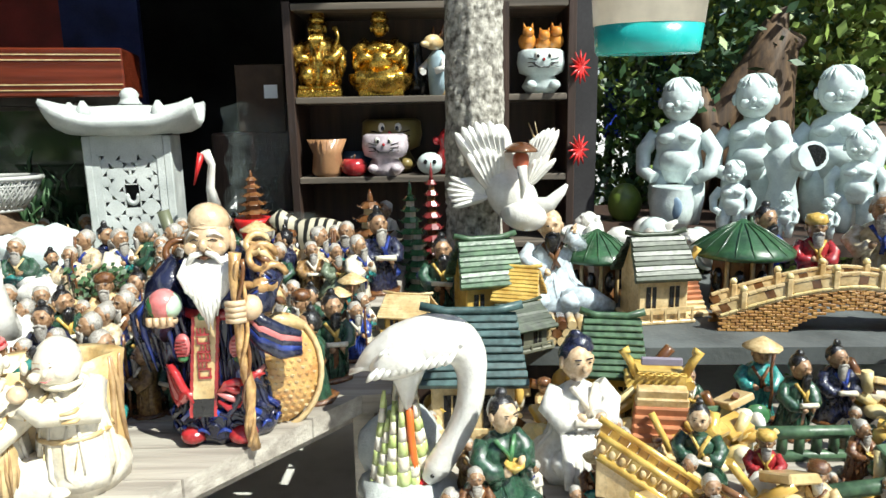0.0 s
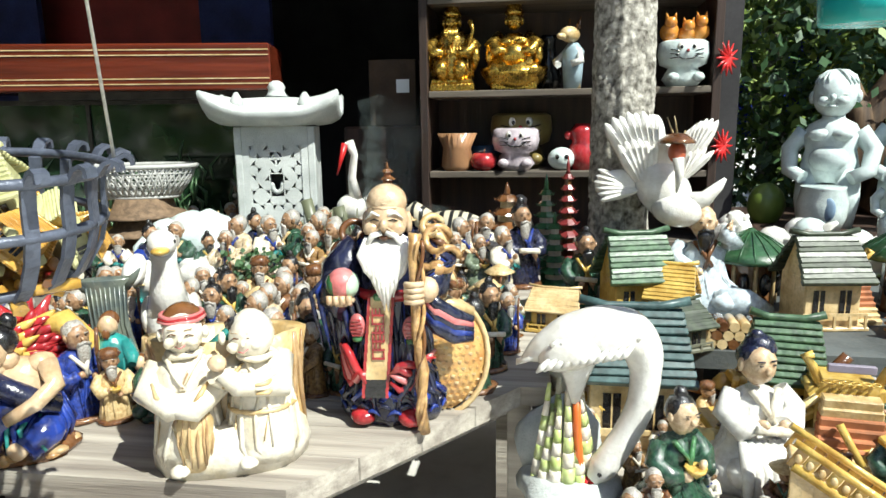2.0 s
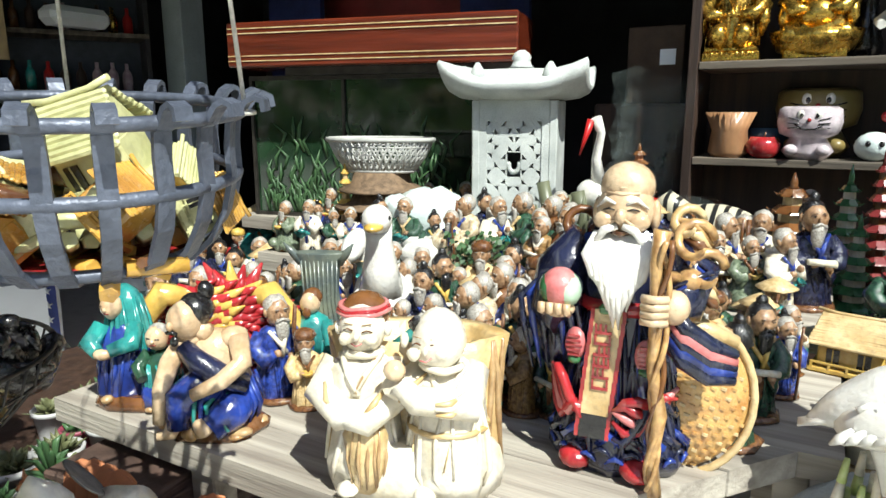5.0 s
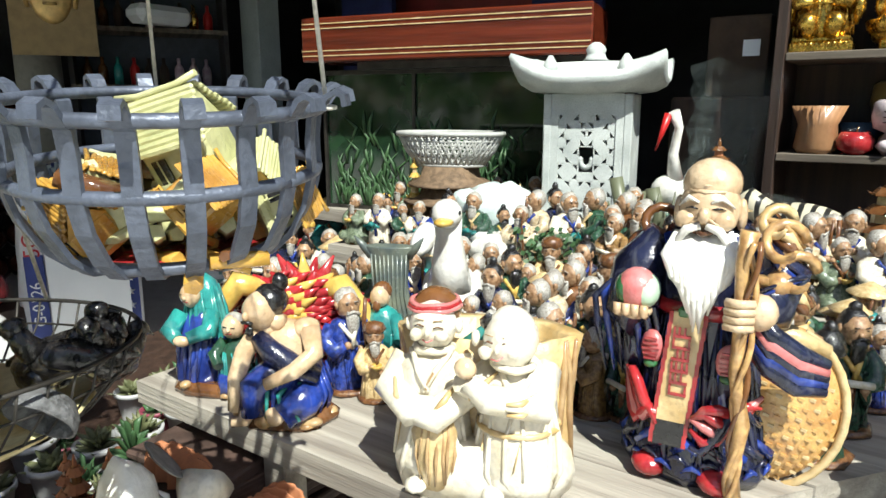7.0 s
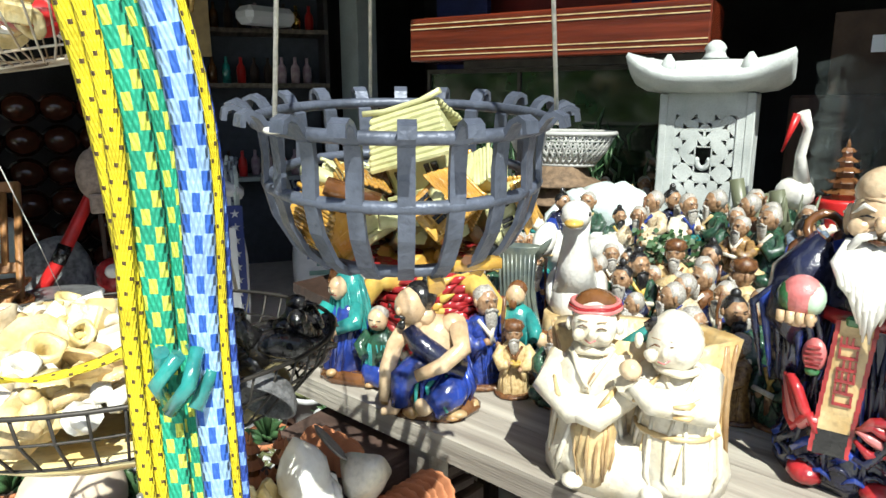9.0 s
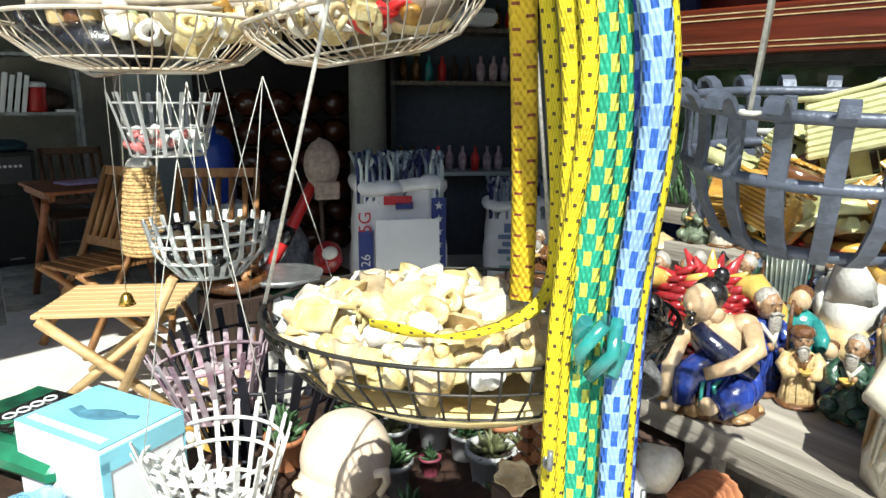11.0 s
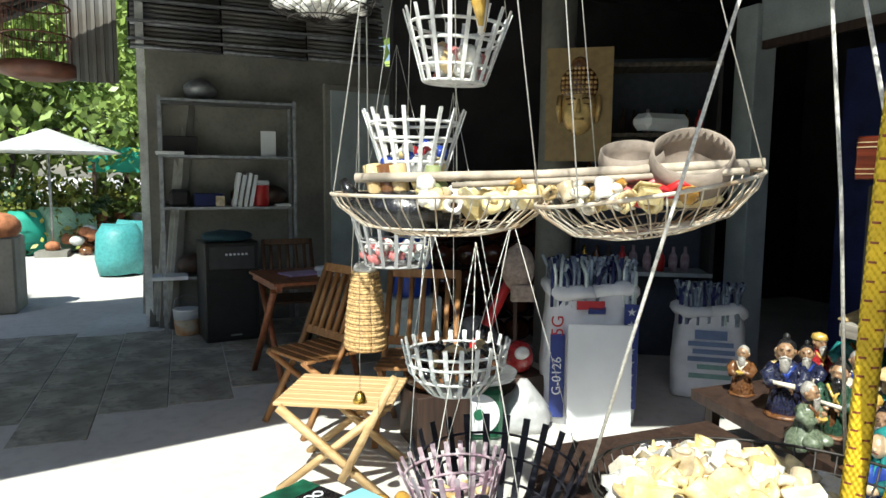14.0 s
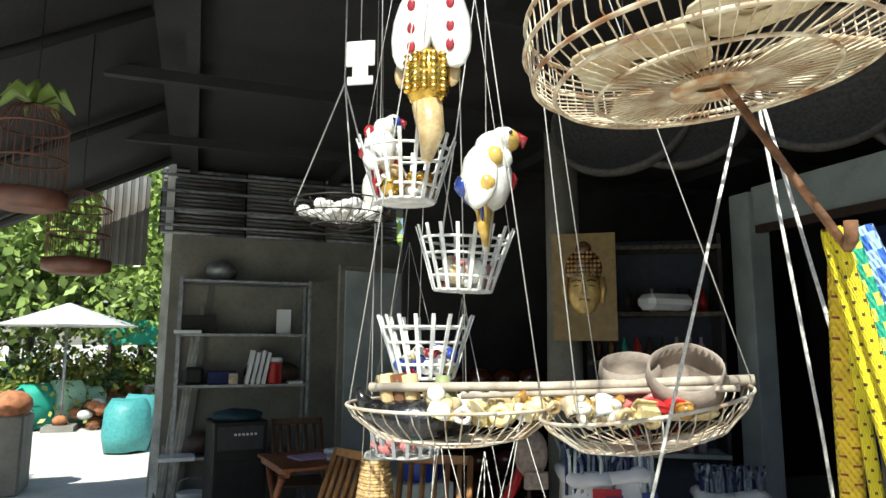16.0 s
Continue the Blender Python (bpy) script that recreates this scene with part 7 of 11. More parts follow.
def stone_child(arms=True, vessel=False):
    b = M()
    for s in (-1, 1):
        b.tube([(s * 0.06, 0, 0.0), (s * 0.07, -0.01, 0.12), (s * 0.055, 0, 0.25)], [0.05, 0.06, 0.07], PALE, 12)
        b.tube([(s * 0.1, 0, 0.42), (s * 0.16, 0.0, 0.34), (s * 0.15, -0.05, 0.25), (s * 0.09, -0.09, 0.22)], [0.042, 0.038, 0.034, 0.03], PALE, 10)
    b.lathe([(0.1, 0.2), (0.115, 0.27), (0.1, 0.34), (0.118, 0.4), (0.09, 0.45), (0.045, 0.475), (0.045, 0.5)], PALE, 20, sy=0.75)
    b.sph((0, -0.06, 0.3), (0.08, 0.05, 0.06), PALE)
    for s in (-1, 1):
        b.sph((s * 0.045, -0.07, 0.405), (0.045, 0.03, 0.028), PALE, 10, 8)
        b.sph((s * 0.087, 0, 0.565), (0.015, 0.022, 0.028), PALE, 8, 6)
        b.sph((s * 0.035, -0.083, 0.545), (0.026, 0.02, 0.022), PALE, 8, 6)
        b.tube([(s * 0.014, -0.088, 0.572), (s * 0.05, -0.078, 0.572)], 0.005, STONE, 4)
    b.sph((0, -0.005, 0.57), (0.085, 0.09, 0.095), PALE, 18, 14)
    b.sph((0, 0.015, 0.59), (0.09, 0.09, 0.088), PALE, 16, 12)
    for k in range(26):
        a = radians(-150 + k * 12) - math.pi / 2 + math.pi
        t0 = 0.2 + 0.25 * (k % 3) / 3
        pts = []
        for q in (0.0, 0.35, 0.7, 1.0):
            e_ = radians(88 - 62 * q - 10 * math.cos(a + math.pi / 2))
            pts.append((0.0925 * math.cos(e_) * math.cos(a + t0 * q), 0.01 + 0.094 * math.cos(e_) * math.sin(a + t0 * q), 0.585 + 0.094 * math.sin(e_)))
        b.tube(pts, [0.005, 0.0085, 0.008, 0.003], PALE, 6)
    b.sph((0, -0.1, 0.56), (0.013, 0.016, 0.016), PALE, 8, 6)
    b.tube([(-0.02, -0.092, 0.525), (0, -0.097, 0.522), (0.02, -0.092, 0.525)], 0.006, PALE, 5)
    if vessel:
        b.lathe([(0.075, 0), (0.095, 0.06), (0.1, 0.12), (0.085, 0.18), (0.09, 0.19)], PALE, 18, c=(0, -0.15, 0.0))
        b.sph((0.03, -0.235, 0.1), (0.03, 0.012, 0.05), mat("blue_brushwork", (0.2, 0.3, 0.42), rough=0.5), 10, 8)
    return b


kids = [(1.12, 3.2, 1.06, True), (1.48, 3.22, 1.08, False), (1.82, 3.12, 1.12, False), (2.4, 2.95, 1.05, False), (1.22, 2.8, 0.5, False), (1.42, 2.75, 0.3, False), (1.77, 2.85, 0.68, False), (1.58, 2.72, 0.26, False), (2.2, 2.62, 0.8, False)]
for x, y, s, v in kids:
    single("child_statue", stone_child(vessel=v), "pale grey-green stoneware standing child", "statue", pose(x, y, 0.83, 0, 0, -20 - 6 * x) @ Matrix.Scale(s * 0.95, 4), "stoneware children")
b = M()
b.lathe([(0.06, 0), (0.07, 0.1), (0.05, 0.2), (0.08, 0.3), (0.04, 0.36)], PALE, 16, sy=0.8)
b.cyl((0.06, -0.02, 0.3), (0.1, -0.12, 0.32), 0.05, 0.06, PALE, 14)
b.cyl((0.1, -0.118, 0.32), (0.1005, -0.1225, 0.3203), 0.045, 0.045, BLACK, 14)
b.sph((-0.03, 0, 0.4), (0.05, 0.05, 0.06), PALE)
single("statue", b, "pale stoneware water carrier with a spout jar", "statue", pose(1.5, 2.95, 0.83, 0, 0, -25) @ Matrix.Scale(1.05, 4))
# tangle of white animals
b = M()
rr = random.Random(5)
for k in range(26):
    x, y, z = rr.uniform(-0.24, 0.24), rr.uniform(-0.1, 0.1), rr.uniform(0.03, 0.17)
    b.sph((x, y, z), (rr.uniform(0.03, 0.06), rr.uniform(0.03, 0.05), rr.uniform(0.03, 0.05)), WHITE if k % 4 else PALE, 10, 8, rot=(rr.uniform(0, 90), rr.uniform(0, 90), 0))
    b.tube([(x, y, z), (x + rr.uniform(-0.05, 0.05), y - 0.05, z + rr.uniform(0, 0.07))], [0.025, 0.006], WHITE, 6)
single("ornament", b, "cluster of white ceramic animals", "ornament", pose(0.76, 2.52, 0.71) @ Matrix.Scale(1.25, 4))
b = M()
b.sph((0, 0, 0.1), (0.1, 0.08, 0.12), mat("olive_green_bowl", (0.12, 0.18, 0.03), rough=0.3), 16, 12)
single("ornament", b, "round olive green glazed gourd", "ornament", pose(0.9, 3.3, 0.83) @ Matrix.Scale(0.85, 4))
# driftwood and foliage behind
b = M()
ROOTW = wood("gnarled_root_wood", (0.13, 0.075, 0.035), (0.035, 0.02, 0.012), axis=2, rough=0.7)
b.tube([(-0.32, 0, -0.05), (-0.2, 0, 0.3), (-0.02, 0.02, 0.6), (0.16, 0.06, 0.85), (0.2, 0.1, 1.0)], [0.14, 0.1, 0.085, 0.07, 0.03], ROOTW, 16)
b.tube([(0.05, 0.05, -0.1), (0.12, 0.05, 0.3), (0.1, 0.06, 0.62), (0.2, 0.06, 0.85), (0.3, 0.08, 0.8)], [0.26, 0.2, 0.17, 0.13, 0.06], ROOTW, 18)
b.tube([(0.2, 0.04, 0.0), (0.5, 0.03, 0.2), (0.8, 0.05, 0.28), (1.1, 0.1, 0.3)], [0.2, 0.13, 0.09, 0.04], ROOTW, 14)
b.tube([(-0.1, -0.02, 0.15), (-0.24, -0.03, 0.42), (-0.2, 0.0, 0.58)], [0.09, 0.06, 0.02], ROOTW, 12)
b.rough(0.05, 6)
b.rough(0.02, 22)
single("driftwood", b, "gnarled brown driftwood stump", "wood", pose(1.62, 3.66, 0.9))
# crouching white-robed monk and others on the ledge
b = figure(glaze("ice_blue_glaze", (0.55, 0.63, 0.68)), BROWN, SKIN, SKIN, beard=BLACK, seed=41, seat=True, hold="raise", wide=1.25)
b.tube([(0.1, -0.15, 0.12), (0.4, -0.2, 0.14), (0.62, -0.15, 0.05)], [0.16, 0.13, 0.06], MATS["ice_blue_glaze"], 12)
single("statue", b, "bald bearded monk in pale blue robe, arm raised", "statue", pose(0.35, 2.16, 0.71, 0, 0, 0) @ Matrix(((-0.32, 0, 0, 0), (0, 0.32, 0, 0), (0, 0, 0.32, 0), (0, 0, 0, 1))) @ Matrix.Scale(-1, 4, (1, 0, 0)))
b = figure(WHITE, IVORY, SKIN, NAVY, hat=None, seed=52, seat=True, wide=1.1, hold="scroll", base=IVORY)
for k in range(7):
    b.tube([(0.1 - 0.05 * k, -0.2, 0.4), (0.16 - 0.06 * k, -0.3, 0.22), (0.2 - 0.07 * k, -0.34, 0.05)], [0.03, 0.05, 0.03], WHITE, 8)
b.lathe([(0.1, 0.0), (0.118, 0.05), (0.09, 0.12), (0.03, 0.15)], NAVY, 14, c=(0.0, 0.0, 0.93))
b.sph((0.24, -0.2, 0.16), (0.14, 0.12, 0.15), WHITE, 14, 10)
single("statue", b, "seated lady in flowing white glaze with navy headdress", "statue", pose(0.29, 1.4, 0.55, 0, 0, 15) @ Matrix.Scale(0.3, 4))
b = figure(GREEN, LEAFG, SKIN, BLACK, seed=53, seat=True, wide=1.05, hold="bowl", base=BROWN)
single("statue", b, "seated scholar in a running dark green glaze", "statue", pose(0.1, 1.24, 0.55, 0, 0, 30) @ Matrix.Scale(0.24, 4))
b = figure(GREEN, YELLOW, SKIN, BLACK, seed=54, seat=True, wide=1.0, hold="scroll", base=BROWN)
single("statue", b, "seated figure in green glaze leaning on a bridge", "statue", pose(0.53, 1.3, 0.55, 0, 0, -20) @ Matrix.Scale(0.19, 4))
# figures around the village
vill = [(3, -0.21, 2.08, TOP + 0.07, 0.25), (1, -0.02, 2.1, 0.71, 0.25), (1, -0.28, 1.53, TOP, 0.2), (9, 0.66, 1.28, 0.55, 0.14),
        (5, 0.82, 1.66, 0.55, 0.2), (1, 0.86, 1.55, 0.55, 0.2), (3, 1.0, 1.62, 0.55, 0.2), (8, 1.12, 1.5, 0.55, 0.2), (7, 1.12, 2.32, 0.71, 0.3), (9, 1.3, 2.3, 0.71, 0.27), (10, 1.5, 2.25, 0.71, 0.35), (2, 0.74, 2.38, 0.71, 0.22),
        (6, 0.7, 1.15, 0.55, 0.14), (2, 0.05, 1.17, 0.55, 0.13), (1, 1.05, 1.15, 0.55, 0.2), (4, 1.2, 1.25, 0.55, 0.2), (8, 0.62, 1.62, 0.55, 0.15), (11, 0.3, 1.24, 0.55, 0.12), (6, 1.3, 1.4, 0.55, 0.2), (7, 0.98, 1.32, 0.55, 0.14), (10, 1.25, 1.68, 0.55, 0.2)]
for k, x, y, z, h in vill:
    put_fig(k, x, y, z if z != TOP + 0.07 else 0.8, h, RNG.uniform(-35, 35), "figurines in the model village")
rr = random.Random(77)
pts = [(x, y) for _, x, y, _, _ in vill] + [(0.29, 1.4), (0.1, 1.24), (0.53, 1.3), (0.42, 1.62), (0.06, 1.55), (0.5, 1.5), (0.4, 1.2), (0.85, 1.42), (-0.04, 1.22)]
for _ in range(500):
    x, y = rr.uniform(-0.05, 1.6), rr.uniform(1.08, 1.7)
    if all((x - a) ** 2 + (y - c) ** 2 > 0.085 ** 2 for a, c in pts):
        pts.append((x, y))
        k = rr.randrange(len(FIG) + 16)
        if k < len(FIG):
            put_fig((4, 6, 10, 12, 9, 2, 4, 10)[k % 8], x, y, 0.55, rr.uniform(0.08, 0.14), rr.uniform(-60, 60), "figurines in the model village")
        else:
            b = M()
            for q in range(9):
                b.sph((rr.uniform(-0.03, 0.03), rr.uniform(-0.03, 0.03), rr.uniform(0.01, 0.05)), (rr.uniform(0.01, 0.025), rr.uniform(0.01, 0.025), rr.uniform(0.01, 0.03)), rr.choice((PALEY, YELLOW, PALEY, LEAFG, IVORY, IVORY, WHITE)), 8, 6)
            for q in range(6):
                p0 = Vector((rr.uniform(-0.05, 0.05), rr.uniform(-0.03, 0.03), rr.uniform(0.01, 0.06)))
                b.tube([p0, p0 + Vector((rr.uniform(-0.05, 0.05), rr.uniform(-0.03, 0.03), rr.uniform(0, 0.05)))], rr.uniform(0.005, 0.01), rr.choice((YELLOW, PALEY, BROWN, YELLOW)), 6)
            b.box((rr.uniform(-0.02, 0.02), 0, 0.07), (0.05, 0.045, 0.012), rr.choice((ROOFG, YELLOW, BUFF)), rot=(rr.uniform(-30, 30), rr.uniform(-30, 30), 20), bev=0.002)
            single("rockery", b, "small glazed rockery with moss and yellow stones", "ornament", pose(x, y, 0.55) @ Matrix.Scale(rr.uniform(1.2, 1.7), 4), "small rockeries")


# ---- large white crane with bent neck ----
b = M()
def arc(pts, n=24):
    P = [Vector(p) for p in pts]
    P = [2 * P[0] - P[1]] + P + [2 * P[-1] - P[-2]]
    out = []
    for i in range(1, len(P) - 2):
        for k in range(n // (len(P) - 3)):
            t = k / (n // (len(P) - 3))
            out.append(0.5 * ((2 * P[i]) + (P[i + 1] - P[i - 1]) * t + (2 * P[i - 1] - 5 * P[i] + 4 * P[i + 1] - P[i + 2]) * t * t + (3 * P[i] - P[i - 1] - 3 * P[i + 1] + P[i + 2]) * t ** 3))
    return out + [P[-2]]


REED = mat("pale_green_reed_glaze", (0.42, 0.52, 0.16), rough=0.3, col2=(0.55, 0.6, 0.3), scale=60)
body = arc([(-0.2, 0.0, 0.838), (-0.165, 0, 0.858), (-0.11, 0, 0.885), (-0.05, 0, 0.898), (0.0, 0, 0.895), (0.03, 0, 0.868), (0.04, 0, 0.82), (0.034, 0, 0.755), (0.008, 0, 0.688), (-0.035, -0.006, 0.618), (-0.058, -0.01, 0.59)], 60)
rad = np.interp(np.linspace(0, 1, len(body)), [0, 0.1, 0.2, 0.3, 0.4, 0.5, 0.6, 0.7, 0.8, 0.9, 1], [0.005, 0.028, 0.046, 0.054, 0.052, 0.041, 0.031, 0.028, 0.027, 0.029, 0.014])
b.tube(body, [float(v) for v in rad], WHITE, 20)
b.sph((-0.1, -0.012, 0.868), (0.075, 0.05, 0.042), WHITE, 24, 16, rot=(0, -22, 0))
b.lathe([(0.009, 0.75), (0.013, 0.765), (0.024, 0.8), (0.04, 0.84), (0.045, 0.87)], WHITE, 18, c=(-0.094, 0, 0), folds=0.05, fn=7)
# scalloped wing edge and back feathers
for k in range(11):
    x = -0.172 + k * 0.0155
    z = 0.829 + 0.0032 * k
    b.tube([(x + 0.024, -0.052, z + 0.028), (x + 0.01, -0.056, z + 0.012), (x, -0.05, z)], [0.003, 0.0075, 0.0022], WHITE, 7)
for k in range(9):
    x = -0.15 + k * 0.02
    b.tube([(x + 0.02, -0.04, 0.892 + 0.002 * k), (x + 0.004, -0.046, 0.882 + 0.002 * k)], [0.003, 0.0045], WHITE, 6)
for k in range(7):
    b.tube([(-0.15, -0.012 + 0.004 * k, 0.86), (-0.18, -0.012 + 0.004 * k, 0.846 - 0.001 * k), (-0.212, -0.01 + 0.0035 * k, 0.836 - 0.002 * abs(k - 3))], [0.008, 0.007, 0.002], WHITE, 6)
for s_ in (-1, 1):
    b.sph((-0.045, -0.006 + s_ * 0.026, 0.612), (0.005, 0.004, 0.005), BLACK, 8, 6)
b.lathe([(0.012, 0), (0.008, 0.03), (0.002, 0.075)], REDP, 10, c=(-0.056, -0.01, 0.592), rot=(0, -128, 0))
b.tube([(-0.092, 0, 0.77), (-0.089, -0.004, 0.69), (-0.08, -0.006, 0.6), (-0.08, -0.006, 0.55)], [0.008, 0.0085, 0.008, 0.008], mat("orange_leg_glaze", (0.7, 0.15, 0.03), rough=0.3), 8)
for k in range(13):
    a = 2 * math.pi * k / 13
    q = 0.052
    rows_ = [Vector((-0.112 + q * (1.15 - 0.5 * t_) * math.cos(a), 0.03 + q * 0.8 * (1.15 - 0.5 * t_) * math.sin(a), 0.55 + 0.235 * t_ * (0.86 + 0.14 * math.sin(k * 2.1)))) for t_ in (0, 0.14, 0.28, 0.42, 0.56, 0.7, 0.84, 1.0)]
    for j in range(7):
        b.tube([rows_[j], (rows_[j] + rows_[j + 1]) / 2, rows_[j + 1]], [0.0165 - 0.0016 * j, 0.0165 - 0.0018 * j, 0.0155 - 0.0019 * j], REED if (j + k // 5) % 2 else IVORY, 7)
b.lathe([(0.11, 0.548), (0.1, 0.57), (0.07, 0.585)], STONE, 18, c=(-0.1, 0.02, 0), folds=0.1, fn=5)
single("crane_statue", b, "large white ceramic crane bending over green reeds", "statue", pose(0.01, 1.3, 0.0) )
b = M()
b.sph((0, 0, 0), (0.1, 0.08, 0.1), STONE, 14, 10)
b.rough(0.03, 12)
single("rock", b, "grey glazed rock lying by the bench", "rock", pose(-0.115, 1.42, 0.6))
b = M()
for k in range(5):
    b.lathe([(0.028, 0), (0.028, 0.03), (0.034, 0.035), (0.03, 0.045)], IVORY if k % 2 else BUFF, 14, c=(0, 0, 0.05 * k))
single("model_tower", b, "ivory ceramic lighthouse tower", "model house", pose(-0.1, 1.5, 0.55))

# ---- hanging white and teal bucket ----
hp = thing("hanging_bucket", "white bucket with a teal lower band hanging overhead", "bucket", pose(0.337, 1.135, 1.44, 3, 0, 0))
b = M()
b.lathe([(0.08, 0), (0.083, 0.004), (0.087, 0.045)], mat("teal_enamel", (0.02, 0.4, 0.38), rough=0.25), 28)
part("lower_band", b, hp, "teal band")
b = M()
b.lathe([(0.0875, 0.045), (0.1, 0.2), (0.104, 0.2), (0.104, 0.21)], mat("cream_enamel", (0.72, 0.66, 0.56), rough=0.3), 28)
part("bucket_wall", b, hp)
b = M()
b.tube([(-0.09, 0, 0.2), (-0.05, 0, 0.5), (-0.25, 1.2, 1.86)], 0.002, CORD, 4)
b.tube([(0.09, 0, 0.2), (0.05, 0, 0.5), (-0.25, 1.2, 1.86)], 0.002, CORD, 4)
part("cord", b, hp)


# ---- hanging grey iron basket filled with straw-yellow model houses ----
ib = thing("iron_basket", "hanging grey-painted iron strap basket full of ceramic houses", "basket", pose(-0.73, 0.613, 1.21) @ Matrix.Rotation(radians(5.5), 4, (0.63, 0.776, 0)) @ pose(0, 0, -1.21, 0, 0, 10))
Z0, Z1, R0, R1 = 1.149, 1.273, 0.08, 0.134
for k in range(20):
    a = 2 * math.pi * k / 20
    c, s = math.cos(a), math.sin(a)
    prof = [(R0 - 0.012, Z0 - 0.004), (R0 + 0.006, Z0 - 0.001), (R0 + 0.022, Z0 + 0.014), (R0 + 0.036, Z0 + 0.04), (R0 + 0.042, Z0 + 0.066), (R0 + 0.041, Z0 + 0.092), (R0 + 0.043, Z0 + 0.112), (R1 - 0.006, Z1 - 0.009), (R1 + 0.003, Z1 + 0.004), (R1 + 0.01, Z1 + 0.0075), (R1 + 0.016, Z1 + 0.005), (R1 + 0.0175, Z1 - 0.003)]
    b = M()
    w = 0.0066
    t = Vector((-s, c, 0))
    rings = []
    for i, (r_, z_) in enumerate(prof):
        p = Vector((r_ * c, r_ * s, z_))
        j0, j1 = prof[max(0, i - 1)], prof[min(len(prof) - 1, i + 1)]
        d = Vector(((j1[0] - j0[0]) * c, (j1[0] - j0[0]) * s, j1[1] - j0[1])).normalized()
        nn = d.cross(t)
        rings.append([b.bm.verts.new(p + t * w * u + nn * 0.0022 * v) for u, v in ((-1, -1), (1, -1), (1, 1), (-1, 1))])
    for q, e in zip(rings, rings[1:]):
        for u in range(4):
            f = b.bm.faces.new((q[u], q[(u + 1) % 4], e[(u + 1) % 4], e[u]))
            f.material_index = b.mi(IRON)
    b.bm.faces.new(rings[0])
    b.bm.faces.new(rings[-1])
    part("strap", b, ib)
for z_, q in ((Z1 - 0.006, R1 - 0.007), (Z0 + 0.066, R0 + 0.04), (Z0 + 0.004, R0 + 0.004)):
    b = M()
    b.ring((0, 0, z_), q, 0.0052, IRON, 48, 8)
    part("hoop", b, ib)
b = M()
b.lathe([(R0, Z0 - 0.002), (R0, Z0 + 0.003)], RED, 24)
part("bottom", b, ib, "red painted bottom plate")
for a in (20, 140, 260):
    b = M()
    p = Vector((R1 * math.cos(radians(a)), R1 * math.sin(radians(a)), Z1 - 0.005))
    b.tube([p, Vector((p.x * 0.62, p.y * 0.62, Z1 + 0.55)), (0.05, 0.06, Z1 + 1.25)], 0.0019, CORD, 5)
    b.ring(p, 0.007, 0.002, CORD, 10, 4)
    part("cord", b, ib)
b = M()
b.tube([(0.05, 0.06, Z1 + 1.24), (-0.1, 0.2, Z1 + 1.4), (-1.2, 1.5, 3.3)], 0.0025, CORD, 5)
part("cord", b, ib)
rr = random.Random(9)
PYG = glaze("pale_green_yellow_glaze", (0.62, 0.6, 0.32), (0.42, 0.42, 0.2), rough=0.3)
AMB = glaze("amber_straw_glaze", (0.62, 0.36, 0.07), (0.36, 0.17, 0.03), rough=0.25)
for x, y, z, s, tx, ty, tz, wl, rf in ((0.035, 0.03, 1.19, 0.98, 20, -16, 25, PYG, PYG), (-0.075, 0.03, 1.185, 0.72, -20, 25, 40, PYG, PYG), (0.0, -0.05, 1.16, 0.72, 30, 10, -30, PYG, AMB), (0.075, -0.04, 1.165, 0.66, -30, 40, 10, AMB, AMB), (-0.03, 0.08, 1.17, 0.7, 20, 60, 80, AMB, AMB), (-0.085, -0.05, 1.155, 0.64, 70, 0, 20, TERRA, AMB), (0.09, 0.06, 1.165, 0.64, 0, 70, 60, PYG, AMB), (-0.02, -0.09, 1.15, 0.7, 40, 20, 0, AMB, AMB), (0.05, 0.1, 1.175, 0.64, 10, -40, 130, AMB, PYG), (-0.11, 0.0, 1.165, 0.6, -30, 10, 90, PYG, PYG)):
    hut(0.06, 0.05, 0.085, wl, rf, "small straw-yellow ceramic house in the iron basket", pose(-0.73 + x * 0.66, 0.612 + y * 0.66, z + 0.012, tx, ty, tz) @ Matrix.Scale(s, 4), "houses in the iron basket")
b = M()
for k in range(60):
    a, q = rr.uniform(0, 6.3), rr.uniform(0, 0.088)
    p = Vector((q * math.cos(a), q * math.sin(a), rr.uniform(0.01, 0.085)))
    d = Vector((rr.uniform(-1, 1), rr.uniform(-1, 1), rr.uniform(-0.2, 0.4))).normalized() * 0.045
    b.tube([p - d * 0.5, p + d * 0.5], rr.uniform(0.004, 0.009), rr.choice((AMB, AMB, BROWN, PYG, PYG, AMB)), 5)
single("ornament", b, "heap of amber ceramic straw bundles", "ornament", pose(-0.73, 0.61, 1.128), "", "stuff")

# ---- bundles of bungee straps on the rusty rod ----


